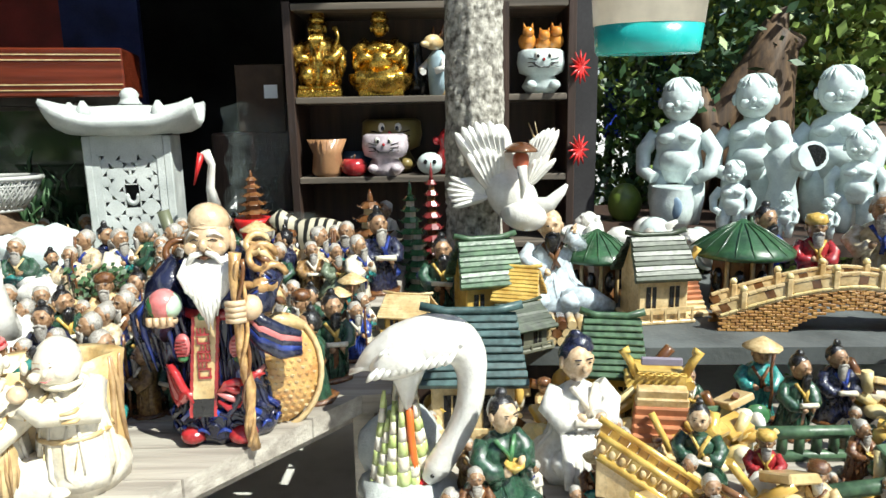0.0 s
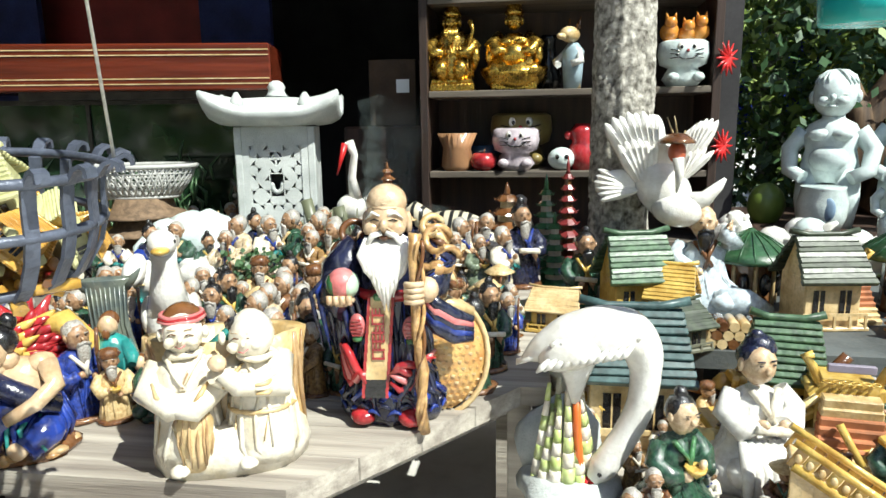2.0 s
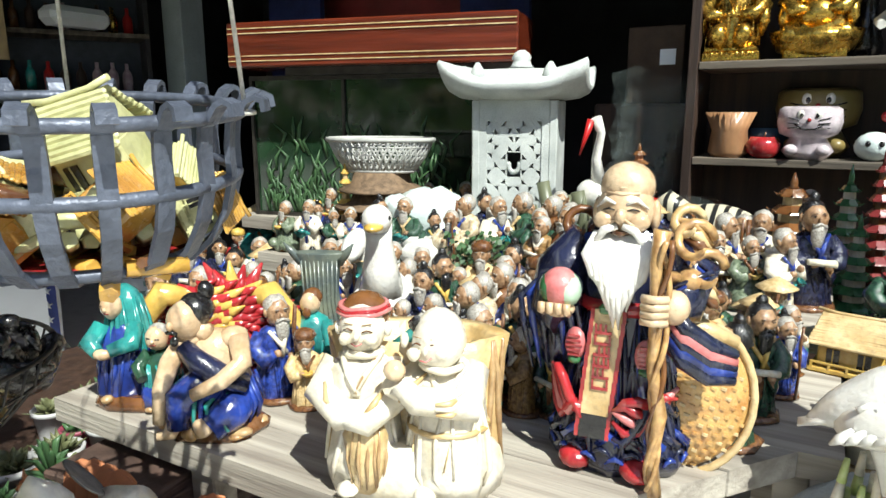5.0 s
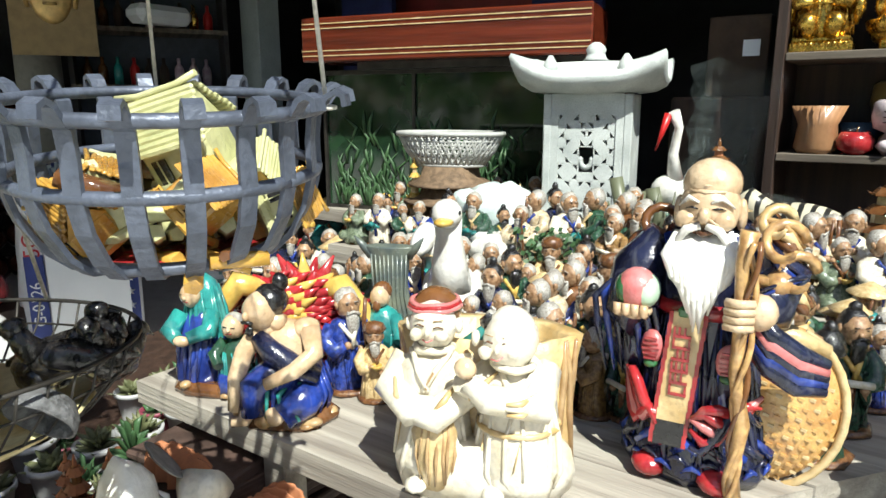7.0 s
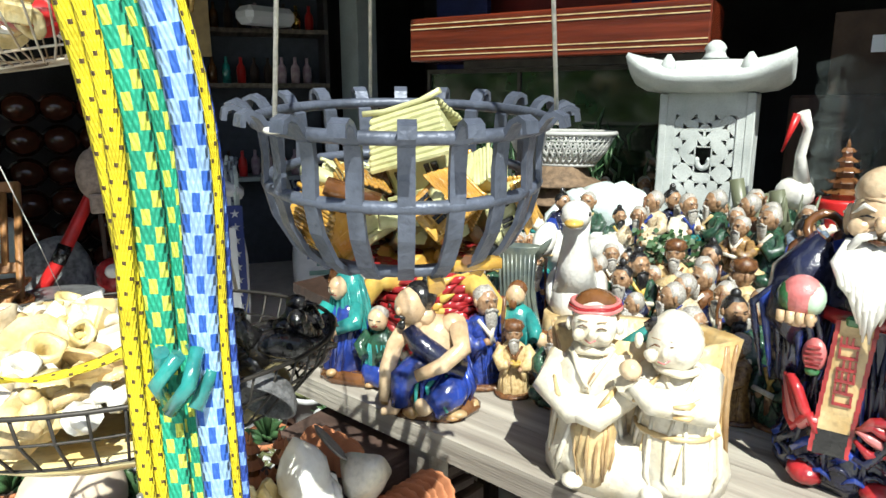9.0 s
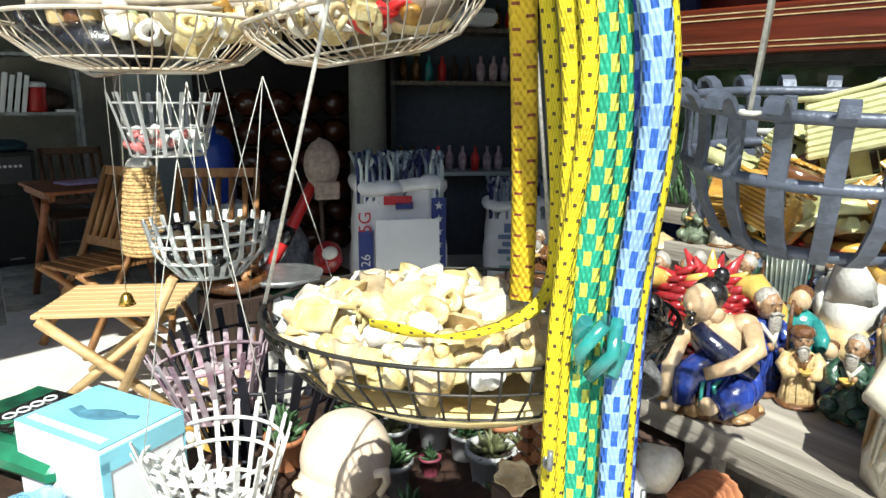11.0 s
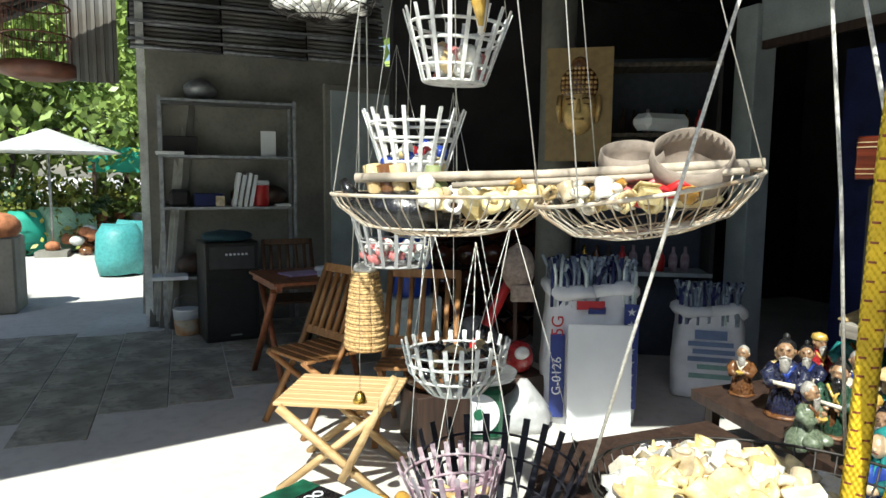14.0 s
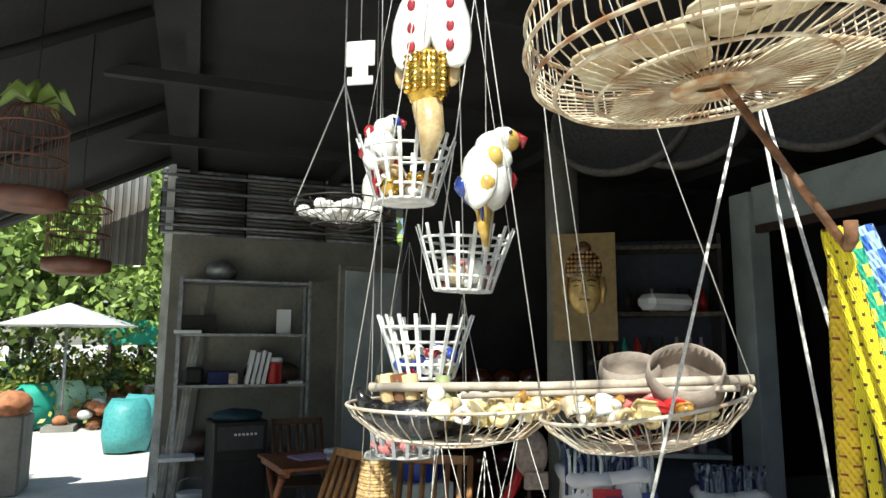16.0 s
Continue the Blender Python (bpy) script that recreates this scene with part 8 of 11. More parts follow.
def ribbon(pts, w, m, name, label, twist=0.0, side=(0.75, 0.66, 0)):
    b = M()
    uv = b.bm.loops.layers.uv.new("UVMap")
    P = arc(pts, 60)
    L = 0
    prev = None
    rows = []
    s0 = Vector(side).normalized()
    for i, p in enumerate(P):
        if prev is not None:
            L += (p - prev).length
        prev = p
        d = (P[min(i + 1, len(P) - 1)] - P[max(i - 1, 0)]).normalized()
        s_ = (s0 - d * s0.dot(d)).normalized()
        nrm = d.cross(s_)
        a = twist * math.sin(i * 0.12)
        s2 = s_ * math.cos(a) + nrm * math.sin(a)
        n2 = d.cross(s2)
        rows.append((L, [b.bm.verts.new(p + s2 * w * u + n2 * 0.0016 * (1 - abs(u) * 0.7) * v) for u, v in ((-0.5, 0), (-0.25, 1), (0.25, 1), (0.5, 0), (0.25, -1), (-0.25, -1))]))
    us = (0, 0.25, 0.75, 1.0, 0.75, 0.25)
    for (l0, q), (l1, e) in zip(rows, rows[1:]):
        for k in range(6):
            j = (k + 1) % 6
            f = b.bm.faces.new((q[k], q[j], e[j], e[k]))
            f.material_index, f.smooth = b.mi(m), True
            for lp, u, v in zip(f.loops, (us[k], us[j], us[j], us[k]), (l0, l0, l1, l1)):
                lp[uv].uv = (u, v)
    return single(name, b, label, "strap", None, "bungee straps on the rod")


HK = Vector((-0.835, 0.325, 1.655))
U = Vector((0.75, 0.66, 0))
LINE = ((1.66, 0.0, 0.0), (1.55, 0.013, 0.025), (1.3, 0.043, 0.097), (1.05, 0.014, 0.121), (0.7, 0.01, 0.127))
bands = [
    (STRAP_Y, "yellow webbed elastic strap with dark dashes", -0.012, -0.05, -0.036, 0.018, 0.72, -0.004),
    (STRAP_Y, "yellow webbed elastic strap with dark dashes", -0.006, -0.03, -0.044, 0.015, 0.7, -0.01),
    (STRAP_G, "green webbed elastic strap with yellow flecks", 0.0, -0.016, -0.014, 0.028, 0.7, 0.0),
    (STRAP_G, "green webbed elastic strap with yellow flecks", 0.006, 0.006, 0.01, 0.022, 0.68, 0.01),
    (STRAP_N, "navy webbed elastic strap", 0.01, 0.026, -0.03, 0.018, 0.66, 0.012),
    (STRAP_B, "pale blue webbed elastic strap with blue flecks", 0.016, 0.043, 0.04, 0.026, 0.64, 0.0),
    (STRAP_Y, "narrow yellow webbed elastic strap", 0.024, 0.062, 0.06, 0.01, 0.66, 0.006),
    (STRAP_N, "navy webbed elastic strap", 0.02, 0.055, 0.062, 0.014, 0.62, 0.016),
]
ribbon([HK + Vector((0.0, 0.02, -0.05)), HK + Vector((-0.01, 0.01, 0.0)), (-0.885, 0.372, 1.5), (-0.932, 0.428, 1.33), (-0.955, 0.455, 1.2), (-0.968, 0.468, 1.1), (-0.972, 0.47, 1.05)], 0.027, STRAP_O, "bungee_strap", "amber webbed elastic strap with red dashes", 0.15)
ribbon([HK + Vector((-0.006, 0.015, 0.002)), (-0.87, 0.375, 1.5), (-0.9, 0.435, 1.3), (-0.925, 0.475, 1.14), (-0.93, 0.46, 1.06), (-0.95, 0.37, 1.035), (-1.01, 0.3, 1.045)], 0.015, STRAP_Y, "bungee_strap", "yellow webbed elastic strap trailing into the wire basket", 0.15)
for m, lab, s0, s1_, s2_, w, zb, dpt in bands:
    pts = [HK + U * s0 + Vector((0.004, 0.03, -0.06)), HK + U * s0 * 0.8 + Vector((0, 0.012, -0.004))]
    s1_, s2_ = s1_ * 0.7 - 0.014, s2_ * 0.7 - 0.018
    for (z_, ox, oy), s_ in zip(LINE, (s0, s0 * 1.6, s1_, s2_, s2_)):
        if z_ > zb:
            pts.append(Vector((HK.x + ox - 0.66 * dpt, HK.y + oy + 0.75 * dpt, z_)) + U * s_)
    pts.append(Vector((HK.x + 0.008 - 0.66 * dpt, HK.y + 0.122 + 0.75 * dpt, zb)) + U * s2_ * 0.9)
    ribbon(pts, w, m, "bungee_strap", lab, 0.15)
b = M()
for k in range(5):
    a = k * 1.25
    b.tube([(0.02 * math.cos(a), 0.02 * math.sin(a), -0.03), (0.028 * math.cos(a + 1), 0.028 * math.sin(a + 1), 0.0), (0.018 * math.cos(a + 2), 0.018 * math.sin(a + 2), 0.03)], 0.008, TEAL, 7)
single("strap_knot", b, "knotted green elastic strap", "strap", pose(-0.826, 0.437, 1.05) @ Matrix.Scale(0.85, 4))
for x, y, z in ((-0.84, 0.44, 0.9), (-0.79, 0.47, 0.88), (-0.86, 0.41, 0.96)):
    b = M()
    b.tube([(0, 0, 0.03), (0, 0, -0.02), (0.006, -0.006, -0.035), (0.018, -0.012, -0.03), (0.02, -0.014, -0.01)], 0.0028, STEEL, 6)
    single("strap_hook", b, "bent steel wire strap hook", "hook", pose(x, y, z))

# ---- rusty fan guard on its rod, used as a hanger ----
fan = thing("fan_guard", "rusty cream wire fan guard hung overhead", "fan", pose(-0.93, 0.25, 1.86, 3, -4, 40) @ Matrix.Scale(0.9, 4))
for z_, q in ((0.0, 0.205), (0.02, 0.232), (0.06, 0.24), (0.1, 0.235), (-0.012, 0.15), (-0.014, 0.05)):
    b = M()
    b.ring((0, 0, z_), q, 0.0035 if q > 0.2 else 0.0028, RUSTY, 56, 5)
    part("hoop", b, fan)
for k in range(72):
    a = 2 * math.pi * k / 72
    c, s = math.cos(a), math.sin(a)
    b = M()
    b.tube([(0.045 * c, 0.045 * s, -0.014), (0.15 * c, 0.15 * s, -0.012), (0.205 * c, 0.205 * s, 0.0), (0.235 * c, 0.235 * s, 0.03), (0.236 * c, 0.236 * s, 0.1)], 0.0012, RUSTY, 4)
    part("wire", b, fan)
b = M()
b.lathe([(0.022, -0.012), (0.024, -0.018), (0.05, -0.018), (0.056, -0.012), (0.05, -0.006), (0.022, -0.006)], mat("hub_cream_enamel", (0.7, 0.62, 0.44), rough=0.45, var=0.4, scale=40, col2=(0.36, 0.17, 0.06)), 30, caps=False)
part("hub_ring", b, fan, "rusty hub ring")
CRMP = mat("flaking_cream_plate", (0.72, 0.64, 0.44), rough=0.5, var=0.3, scale=14, col2=(0.4, 0.27, 0.13), dirt=0.5)
for k, (a, q, r_, hole_) in enumerate(((0.4, 0.115, 0.085, 0.018), (2.3, 0.12, 0.08, 0.022), (3.9, 0.1, 0.09, 0.016), (5.2, 0.14, 0.07, 0.02), (1.3, 0.16, 0.06, 0.014))):
    b = M()
    b.lathe([(hole_, 0), (r_, -0.001), (r_ * 0.97, 0.007), (hole_, 0.007)], CRMP, 26, c=(q * math.cos(a), q * math.sin(a), 0.0 + 0.009 * k), folds=0.09, fn=4, ph=a, caps=False)
    part("plate", b, fan, "flaking cream plate lying in the guard")
for dx in (-0.2, 0.2):
    b = M()
    b.tube([(dx, 0, 0.1), (dx * 0.5, 0.0, 0.8), (0, 0, 1.25)], 0.003, CORD, 5)
    part("cord", b, fan)
b = M()
b.tube([(-0.905, 0.262, 1.825), (-0.87, 0.29, 1.74), (-0.822, 0.312, 1.645)], 0.0048, mat("rusted_iron_rod", (0.2, 0.09, 0.04), rough=0.8, var=0.5, scale=60, bump=0.6), 8)
b.tube([(-0.905, 0.262, 1.825), (-0.915, 0.255, 1.846)], 0.005, MATS["rusted_iron_rod"], 6)
b.tube([(-0.822, 0.312, 1.645), (-0.812, 0.306, 1.65), (-0.808, 0.302, 1.67)], 0.0065, MATS["rusted_iron_rod"], 6)
single("hanging_rod", b, "rusty iron rod carrying the straps", "rod")

# ---- wire basket of pale yellow ceramics ----
NBX, NBY, NBZ, NBR = -1.072, 0.472, 1.015, 0.2
nb = thing("wire_basket", "oval dark wire basket heaped with pale yellow ceramics", "basket", pose(NBX, NBY, 0, 0, 0, 54) @ Matrix.Diagonal((1.28, 1, 1, 1)))
for z_, q in ((NBZ, NBR), (NBZ - 0.03, NBR * 0.96), (NBZ - 0.07, NBR * 0.82), (NBZ - 0.1, NBR * 0.6)):
    b = M()
    b.ring((0, 0, z_), q, 0.0026 if q == NBR else 0.0015, DKIRON, 56, 5)
    part("hoop", b, nb)
for k in range(52):
    a = 2 * math.pi * k / 52
    b = M()
    b.tube([(NBR * q * math.cos(a), NBR * q * math.sin(a), NBZ - z_) for q, z_ in ((1, 0), (0.96, 0.03), (0.82, 0.07), (0.6, 0.1), (0.1, 0.115))], 0.0014, DKIRON, 4)
    part("wire", b, nb)
b = M()
b.lathe([(0.03, NBZ - 0.118), (NBR * 0.6, NBZ - 0.103), (NBR * 0.8, NBZ - 0.075), (NBR * 0.78, NBZ - 0.07), (0.03, NBZ - 0.1)], PALEY, 24)
part("bottom_layer", b, nb, "layer of broken yellow ceramic in the basket")
for a in (60, 180, 300):
    b = M()
    c, s = math.cos(radians(a)), math.sin(radians(a))
    b.tube([(NBR * c, NBR * s, NBZ), (NBR * 0.6 * c, NBR * 0.6 * s, NBZ + 0.4), (0.0, 0.05, NBZ + 0.98)], 0.0022, CORD, 5)
    part("cord", b, nb)


def trinket(k, seed):
    b = M()
    r_ = random.Random(seed)
    m = r_.choice((PALEY, PALEY, IVORY, WHITE, PALEY, CREAM, PALEY, BUFF))
    if k == 0:
        b.ring((0, 0, 0.02), 0.024, 0.012, m, 18, 8)
    elif k == 1:
        b.lathe([(0.025, 0), (0.03, 0.02), (0.014, 0.035), (0.028, 0.05), (0.02, 0.07)], m, 14)
    elif k == 2:
        b.box((0, 0, 0.02), (0.06, 0.045, 0.035), m, bev=0.004)
        for s in (-1, 1):
            b.box((0, s * 0.016, 0.05), (0.07, 0.04, 0.008), m, rot=(s * -35, 0, 0), bev=0.002)
        b.box((0, -0.0235, 0.018), (0.016, 0.003, 0.022), BROWN)
    elif k == 3:
        b.lathe([(0.05, 0), (0.052, 0.006), (0.02, 0.02), (0.022, 0.04), (0.01, 0.045)], m, 16)
    elif k == 4:
        b.sph((0, 0, 0.025), (0.035, 0.025, 0.025), m)
        b.sph((-0.03, 0, 0.045), (0.016, 0.015, 0.016), m)
        b.tube([(0.03, 0, 0.03), (0.05, 0, 0.045)], [0.01, 0.003], m, 6)
    else:
        b.lathe([(0.012, 0.004), (0.02, 0), (0.024, 0.012), (0.021, 0.03), (0.026, 0.052), (0.018, 0.054), (0.012, 0.04), (0.01, 0.006)], m, 14, caps=False)
        b.cyl((0, 0, 0.006), (0, 0, 0.012), 0.013, 0.013, BROWN, 12)
    b.rough(0.005, 45, seed)
    return b.mesh("trinket")


TRK = [trinket(k % 6, 100 + k) for k in range(36)]
TLAB = ("small pale yellow ceramic ring", "small ivory ceramic stopper ornament", "tiny pale yellow ceramic house", "small pale ceramic straw hat", "small pale ceramic bird figure", "short pale ceramic tube piece")


def heap(cx, cy, z0, rad, height, n, seed, group, size=1.0):
    r_ = random.Random(seed)
    for i in range(n):
        q = rad * math.sqrt(r_.random())
        a = r_.uniform(0, 6.283)
        k = r_.choice((0, 0, 1, 4, 4, 5, 5, 2, 3)) + 6 * r_.randrange(len(TRK) // 6)
        ob = new("trinket", TRK[k])
        z = z0 + height * (1 - (q / rad) ** 2) * r_.uniform(0.35, 1.0) + 0.055 * (q / rad) ** 2
        ob.matrix_basis = pose(cx + q * math.cos(a), cy + q * math.sin(a), z, r_.uniform(-70, 70), r_.uniform(-70, 70), r_.uniform(0, 360)) @ Matrix.Scale(size * r_.uniform(0.8, 1.35), 4)
        tagged(ob, TLAB[k % 6], "ornament", group)


heap(NBX - 0.035, NBY - 0.05, NBZ - 0.08, NBR * 0.84, 0.06, 150, 4, "pale ceramics heaped in the wire basket", 0.5)
rb = random.Random(15)
for k in range(84):
    q, a = NBR * 0.72 * math.sqrt(rb.random()), rb.uniform(0, 6.283)
    kind_ = rb.choice((0, 5, 5, 3, 3, 0, 2, 2, 5))
    ob = new("trinket", TRK[kind_ + 6 * rb.randrange(6)])
    ob.matrix_basis = pose(NBX - 0.04 + q * math.cos(a), NBY - 0.05 + q * math.sin(a), NBZ + 0.004 - 0.05 * (q / NBR) ** 2 - 0.012 * rb.random(), rb.uniform(-60, 60), rb.uniform(-60, 60), rb.uniform(0, 360)) @ Matrix.Scale(rb.uniform(0.5, 0.8), 4)
    tagged(ob, TLAB[kind_], "ornament", "pale ceramics heaped in the wire basket")



def black_bird(at, turn, tilt, k):
    b = M()
    b.sph((0, 0, 0), (0.03, 0.05, 0.028), BLACK, 18, 12)
    b.tube([(0, -0.035, 0.012), (0, -0.05, 0.03), (0, -0.056, 0.045)], [0.021, 0.017, 0.015], BLACK, 12)
    b.sph((0, -0.06, 0.052), (0.016, 0.019, 0.016), BLACK, 14, 10)
    b.cyl((0, -0.075, 0.05), (0, -0.094, 0.044), 0.006, 0.001, BLACK, 8)
    for s_ in (-1, 1):
        b.sph((s_ * 0.024, 0.01, 0.004), (0.011, 0.045, 0.02), BLACK, 14, 8, rot=(-8, 0, s_ * 6))
    b.tube([(0, 0.035, 0.0), (0, 0.065, -0.004), (0, 0.09, -0.008)], [0.018, 0.014, 0.006], BLACK, 8, 0.5)
    b.rough(0.004, 30, k)
    single("bird_ornament", b, "glossy black ceramic bird lying in the wire basket", "ornament", pose(*at, tilt, 12 * k - 20, turn) @ Matrix.Scale(0.74, 4), "black birds in the wire basket")


for k, (x, y, z, turn, tilt) in enumerate(((-0.945, 0.65, 1.01, 60, 10), (-0.925, 0.6, 1.005, -30, 0), (-0.985, 0.625, 0.995, 130, -8), (-0.93, 0.645, 0.985, 200, 20), (-0.985, 0.665, 0.985, 20, 5), (-0.96, 0.585, 0.985, 80, 0))):
    black_bird((x, y, z), turn, tilt, k)
COCO = mat("weathered_coconut_shell", (0.26, 0.21, 0.17), rough=0.75, var=0.45, scale=12, bump=0.4)
b = M()
b.lathe([(0.01, -0.05), (0.035, -0.042), (0.052, -0.02), (0.056, 0.0), (0.051, 0.0), (0.046, -0.02), (0.03, -0.037)], mat("grey_coconut_husk", (0.13, 0.13, 0.135), rough=0.8, var=0.5, scale=70, bump=0.8, bscale=120), 26, folds=0.02, fn=9)
single("coconut_half", b, "grey fibrous half coconut shell in the wire basket", "ornament", pose(-0.875, 0.545, 0.97, 130, 20, 40) @ Matrix.Scale(0.62, 4))


# ---- slatted hanging baskets ----
def slat_basket(n, r0, r1, h, m, curve=0.0, over=0.025, hoops=(0.25, 0.65), w=0.011):
    e = thing("slat_basket", "white painted slatted hanging basket", "basket")
    for k in range(n):
        a = 2 * math.pi * k / n
        c, s = math.cos(a), math.sin(a)
        b = M()
        mid = (r0 + r1) / 2 + curve
        p0, p1, p2 = Vector((r0 * c, r0 * s, 0)), Vector((mid * c, mid * s, h * 0.5)), Vector(((r1 + over * 0.4) * c, (r1 + over * 0.4) * s, h + over))
        t = Vector((-s, c, 0)) * w * 0.5
        o = Vector((c, s, 0)) * 0.004
        rows = [[b.bm.verts.new(p + t * u + o * v) for u, v in ((-1, 0), (1, 0), (1, 1), (-1, 1))] for p in (p0, p1, p2)]
        for q, g_ in zip(rows, rows[1:]):
            for u in range(4):
                b.bm.faces.new((q[u], q[(u + 1) % 4], g_[(u + 1) % 4], g_[u])).material_index = b.mi(m)
        b.bm.faces.new(rows[0][::-1])
        b.bm.faces.new(rows[-1])
        part("slat", b, e)
    for f in (0.0, *hoops, 0.93):
        q = r0 + (r1 - r0) * f + curve * math.sin(f * math.pi)
        b = M()
        b.ring((0, 0, h * f), q - 0.002, 0.0045, m, 40, 6)
        part("hoop", b, e)
    b = M()
    b.lathe([(r0, -0.003), (r0, 0.004)], m, 24)
    part("bottom", b, e)
    for a in (40, 160, 280):
        b = M()
        c, s = math.cos(radians(a)), math.sin(radians(a))
        b.tube([(r1 * c, r1 * s, h), (r1 * 0.55 * c, r1 * 0.55 * s, h + 0.35), (0, 0, h + 0.75)], 0.0012, CORD, 4)
        part("cord", b, e)
    return e


wb1 = slat_basket(18, 0.085, 0.135, 0.16, PLASTW)
wb1.matrix_basis = pose(-2.25, 0.345, 1.445, 0, 0, 10)
tagged(wb1, group="white slatted baskets on cords")
wb2 = copy_thing(wb1, pose(-2.15, 0.425, 1.7, 0, 3, 30))
wb3 = copy_thing(wb1, pose(-2.16, 0.25, 1.955, 2, 0, 75))
wb4 = slat_basket(22, 0.08, 0.15, 0.13, PLASTW, curve=0.024, over=0.024, hoops=(0.35, 0.7), w=0.013)
wb4.matrix_basis = pose(-2.22, 0.47, 0.81, 0, -3, 0)
tagged(wb4, "round white slatted basket of dark seed pods", group="white slatted baskets on cords")
# darker copy of the white slats paints this basket's shade
ob = slat_basket(16, 0.14, 0.2, 0.22, mat("shade_dimmed_white_slats", (0.4, 0.4, 0.4), rough=0.6), hoops=(0.5,), w=0.016)
ob.matrix_basis = pose(-3.3, 0.62, 1.05, 0, 0, 5)
tagged(ob, "white slatted basket greyed to look shaded", group="white slatted baskets on cords")
ob = slat_basket(22, 0.09, 0.145, 0.16, PURP, hoops=(0.3, 0.6), w=0.015)
ob.matrix_basis = pose(-2.13, 0.44, 0.45, 4, -6, 0)
tagged(ob, "purple and white painted slatted basket")
ob = slat_basket(24, 0.13, 0.26, 0.4, DKSLAT, over=0.03, hoops=(0.3, 0.55, 0.75), w=0.024)
ob.matrix_basis = pose(-2.24, 0.6, 0.18, 0, 4, 12)
tagged(ob, "large black slatted basket on the ground")
ob = slat_basket(20, 0.1, 0.15, 0.17, PLASTW)
ob.matrix_basis = pose(-1.78, 0.33, 0.38, 0, 0, 0)
tagged(ob, "white slatted basket low by the pots", group="white slatted baskets on cords")
b = M()
b.box((-2.24, 0.6, 0.085), (0.4, 0.4, 0.17), DARKW, bev=0.006)
single("crate", b, "dark wooden crate under the baskets", "crate")
# their contents
def filling(x, y, z, rad, cols, n, seed, lab):
    r_ = random.Random(seed)
    b = M()
    for k in range(n):
        a, q = r_.uniform(0, 6.3), rad * math.sqrt(r_.random())
        s = r_.uniform(0.012, 0.028)
        b.sph((q * math.cos(a), q * math.sin(a), r_.uniform(0.012, 0.075)), (s * r_.uniform(0.6, 1.5), s, s * r_.uniform(0.7, 1.6)), r_.choice(cols), 7, 5, rot=(r_.uniform(0, 90), 0, r_.uniform(0, 90)))
    single("basket_filling", b, lab, "ornament", pose(x, y, z), "", "stuff")


filling(-2.25, 0.345, 1.45, 0.08, (WHITE, RED, BLUE, PALEY, WHITE), 36, 1, "small coloured toys filling a basket")
filling(-2.15, 0.425, 1.705, 0.08, (WHITE, PINK, WHITE, BUFF), 36, 2, "small white and pink shells filling a basket")
filling(-2.16, 0.25, 1.96, 0.08, (WHITE, BUFF, GOLD), 36, 3, "small pale shells filling a basket")
filling(-2.22, 0.47, 0.86, 0.115, (BLACK, BROWN, BLACK, BUFF), 90, 4, "dark seed pods and bottles heaped in a basket")
filling(-3.3, 0.62, 1.07, 0.15, (WHITE, PINK, PALE), 60, 5, "pale ornaments in a shaded basket")
filling(-2.13, 0.44, 0.47, 0.09, (PURP, WHITE, BUFF), 30, 6, "purple and white pieces in a basket")


# ---- two shallow white wire trays ----
def wire_tray(R, h, n=44):
    e = thing("wire_tray", "shallow white-coated wire tray hanging on cords", "basket")
    for q, z_, t in ((R, 0, 0.004), (R * 0.72, -h * 0.8, 0.0022), (R * 0.45, -h, 0.0022)):
        b = M()
        b.ring((0, 0, z_), q, t, WIREW, 48, 6)
        part("hoop", b, e)
    for k in range(n):
        a = 2 * math.pi * k / n
        b = M()
        b.tube([(R * q * math.cos(a), R * q * math.sin(a), -h * z_) for q, z_ in ((1, 0), (0.94, 0.3), (0.72, 0.8), (0.45, 1), (0.06, 1.02))], 0.0019, WIREW, 4)
        part("wire", b, e)
    for a in (30, 150, 270):
        b = M()
        c, s = math.cos(radians(a)), math.sin(radians(a))
        b.tube([(R * c, R * s, 0), (R * 0.4 * c, R * 0.4 * s, 1.0), (0, 0, 1.88)], 0.0016, CORD, 5)
        part("cord", b, e)
    return e


t1 = wire_tray(0.25, 0.085)
t1.matrix_basis = pose(-1.845, 0.275, 1.405, 0, 0, 0)
tagged(t1, group="wire trays on cords")
t2 = copy_thing(t1, pose(-1.525, 0.58, 1.425, 8, -6, 20) @ Matrix.Diagonal((0.87, 0.87, 1, 1)))
b = M()
b.tube([(-1.95, 0.1, 1.44), (-1.7, 0.45, 1.45), (-1.42, 0.78, 1.475)], 0.011, mat("pale_driftwood_stick", (0.45, 0.38, 0.3), rough=0.8, var=0.4), 8)
b.tube([(-1.8, 0.28, 1.425), (-1.58, 0.58, 1.445), (-1.4, 0.72, 1.46)], 0.007, MATS["pale_driftwood_stick"], 8)
single("stick", b, "pale wooden ladle sticks lying on the trays", "stick")
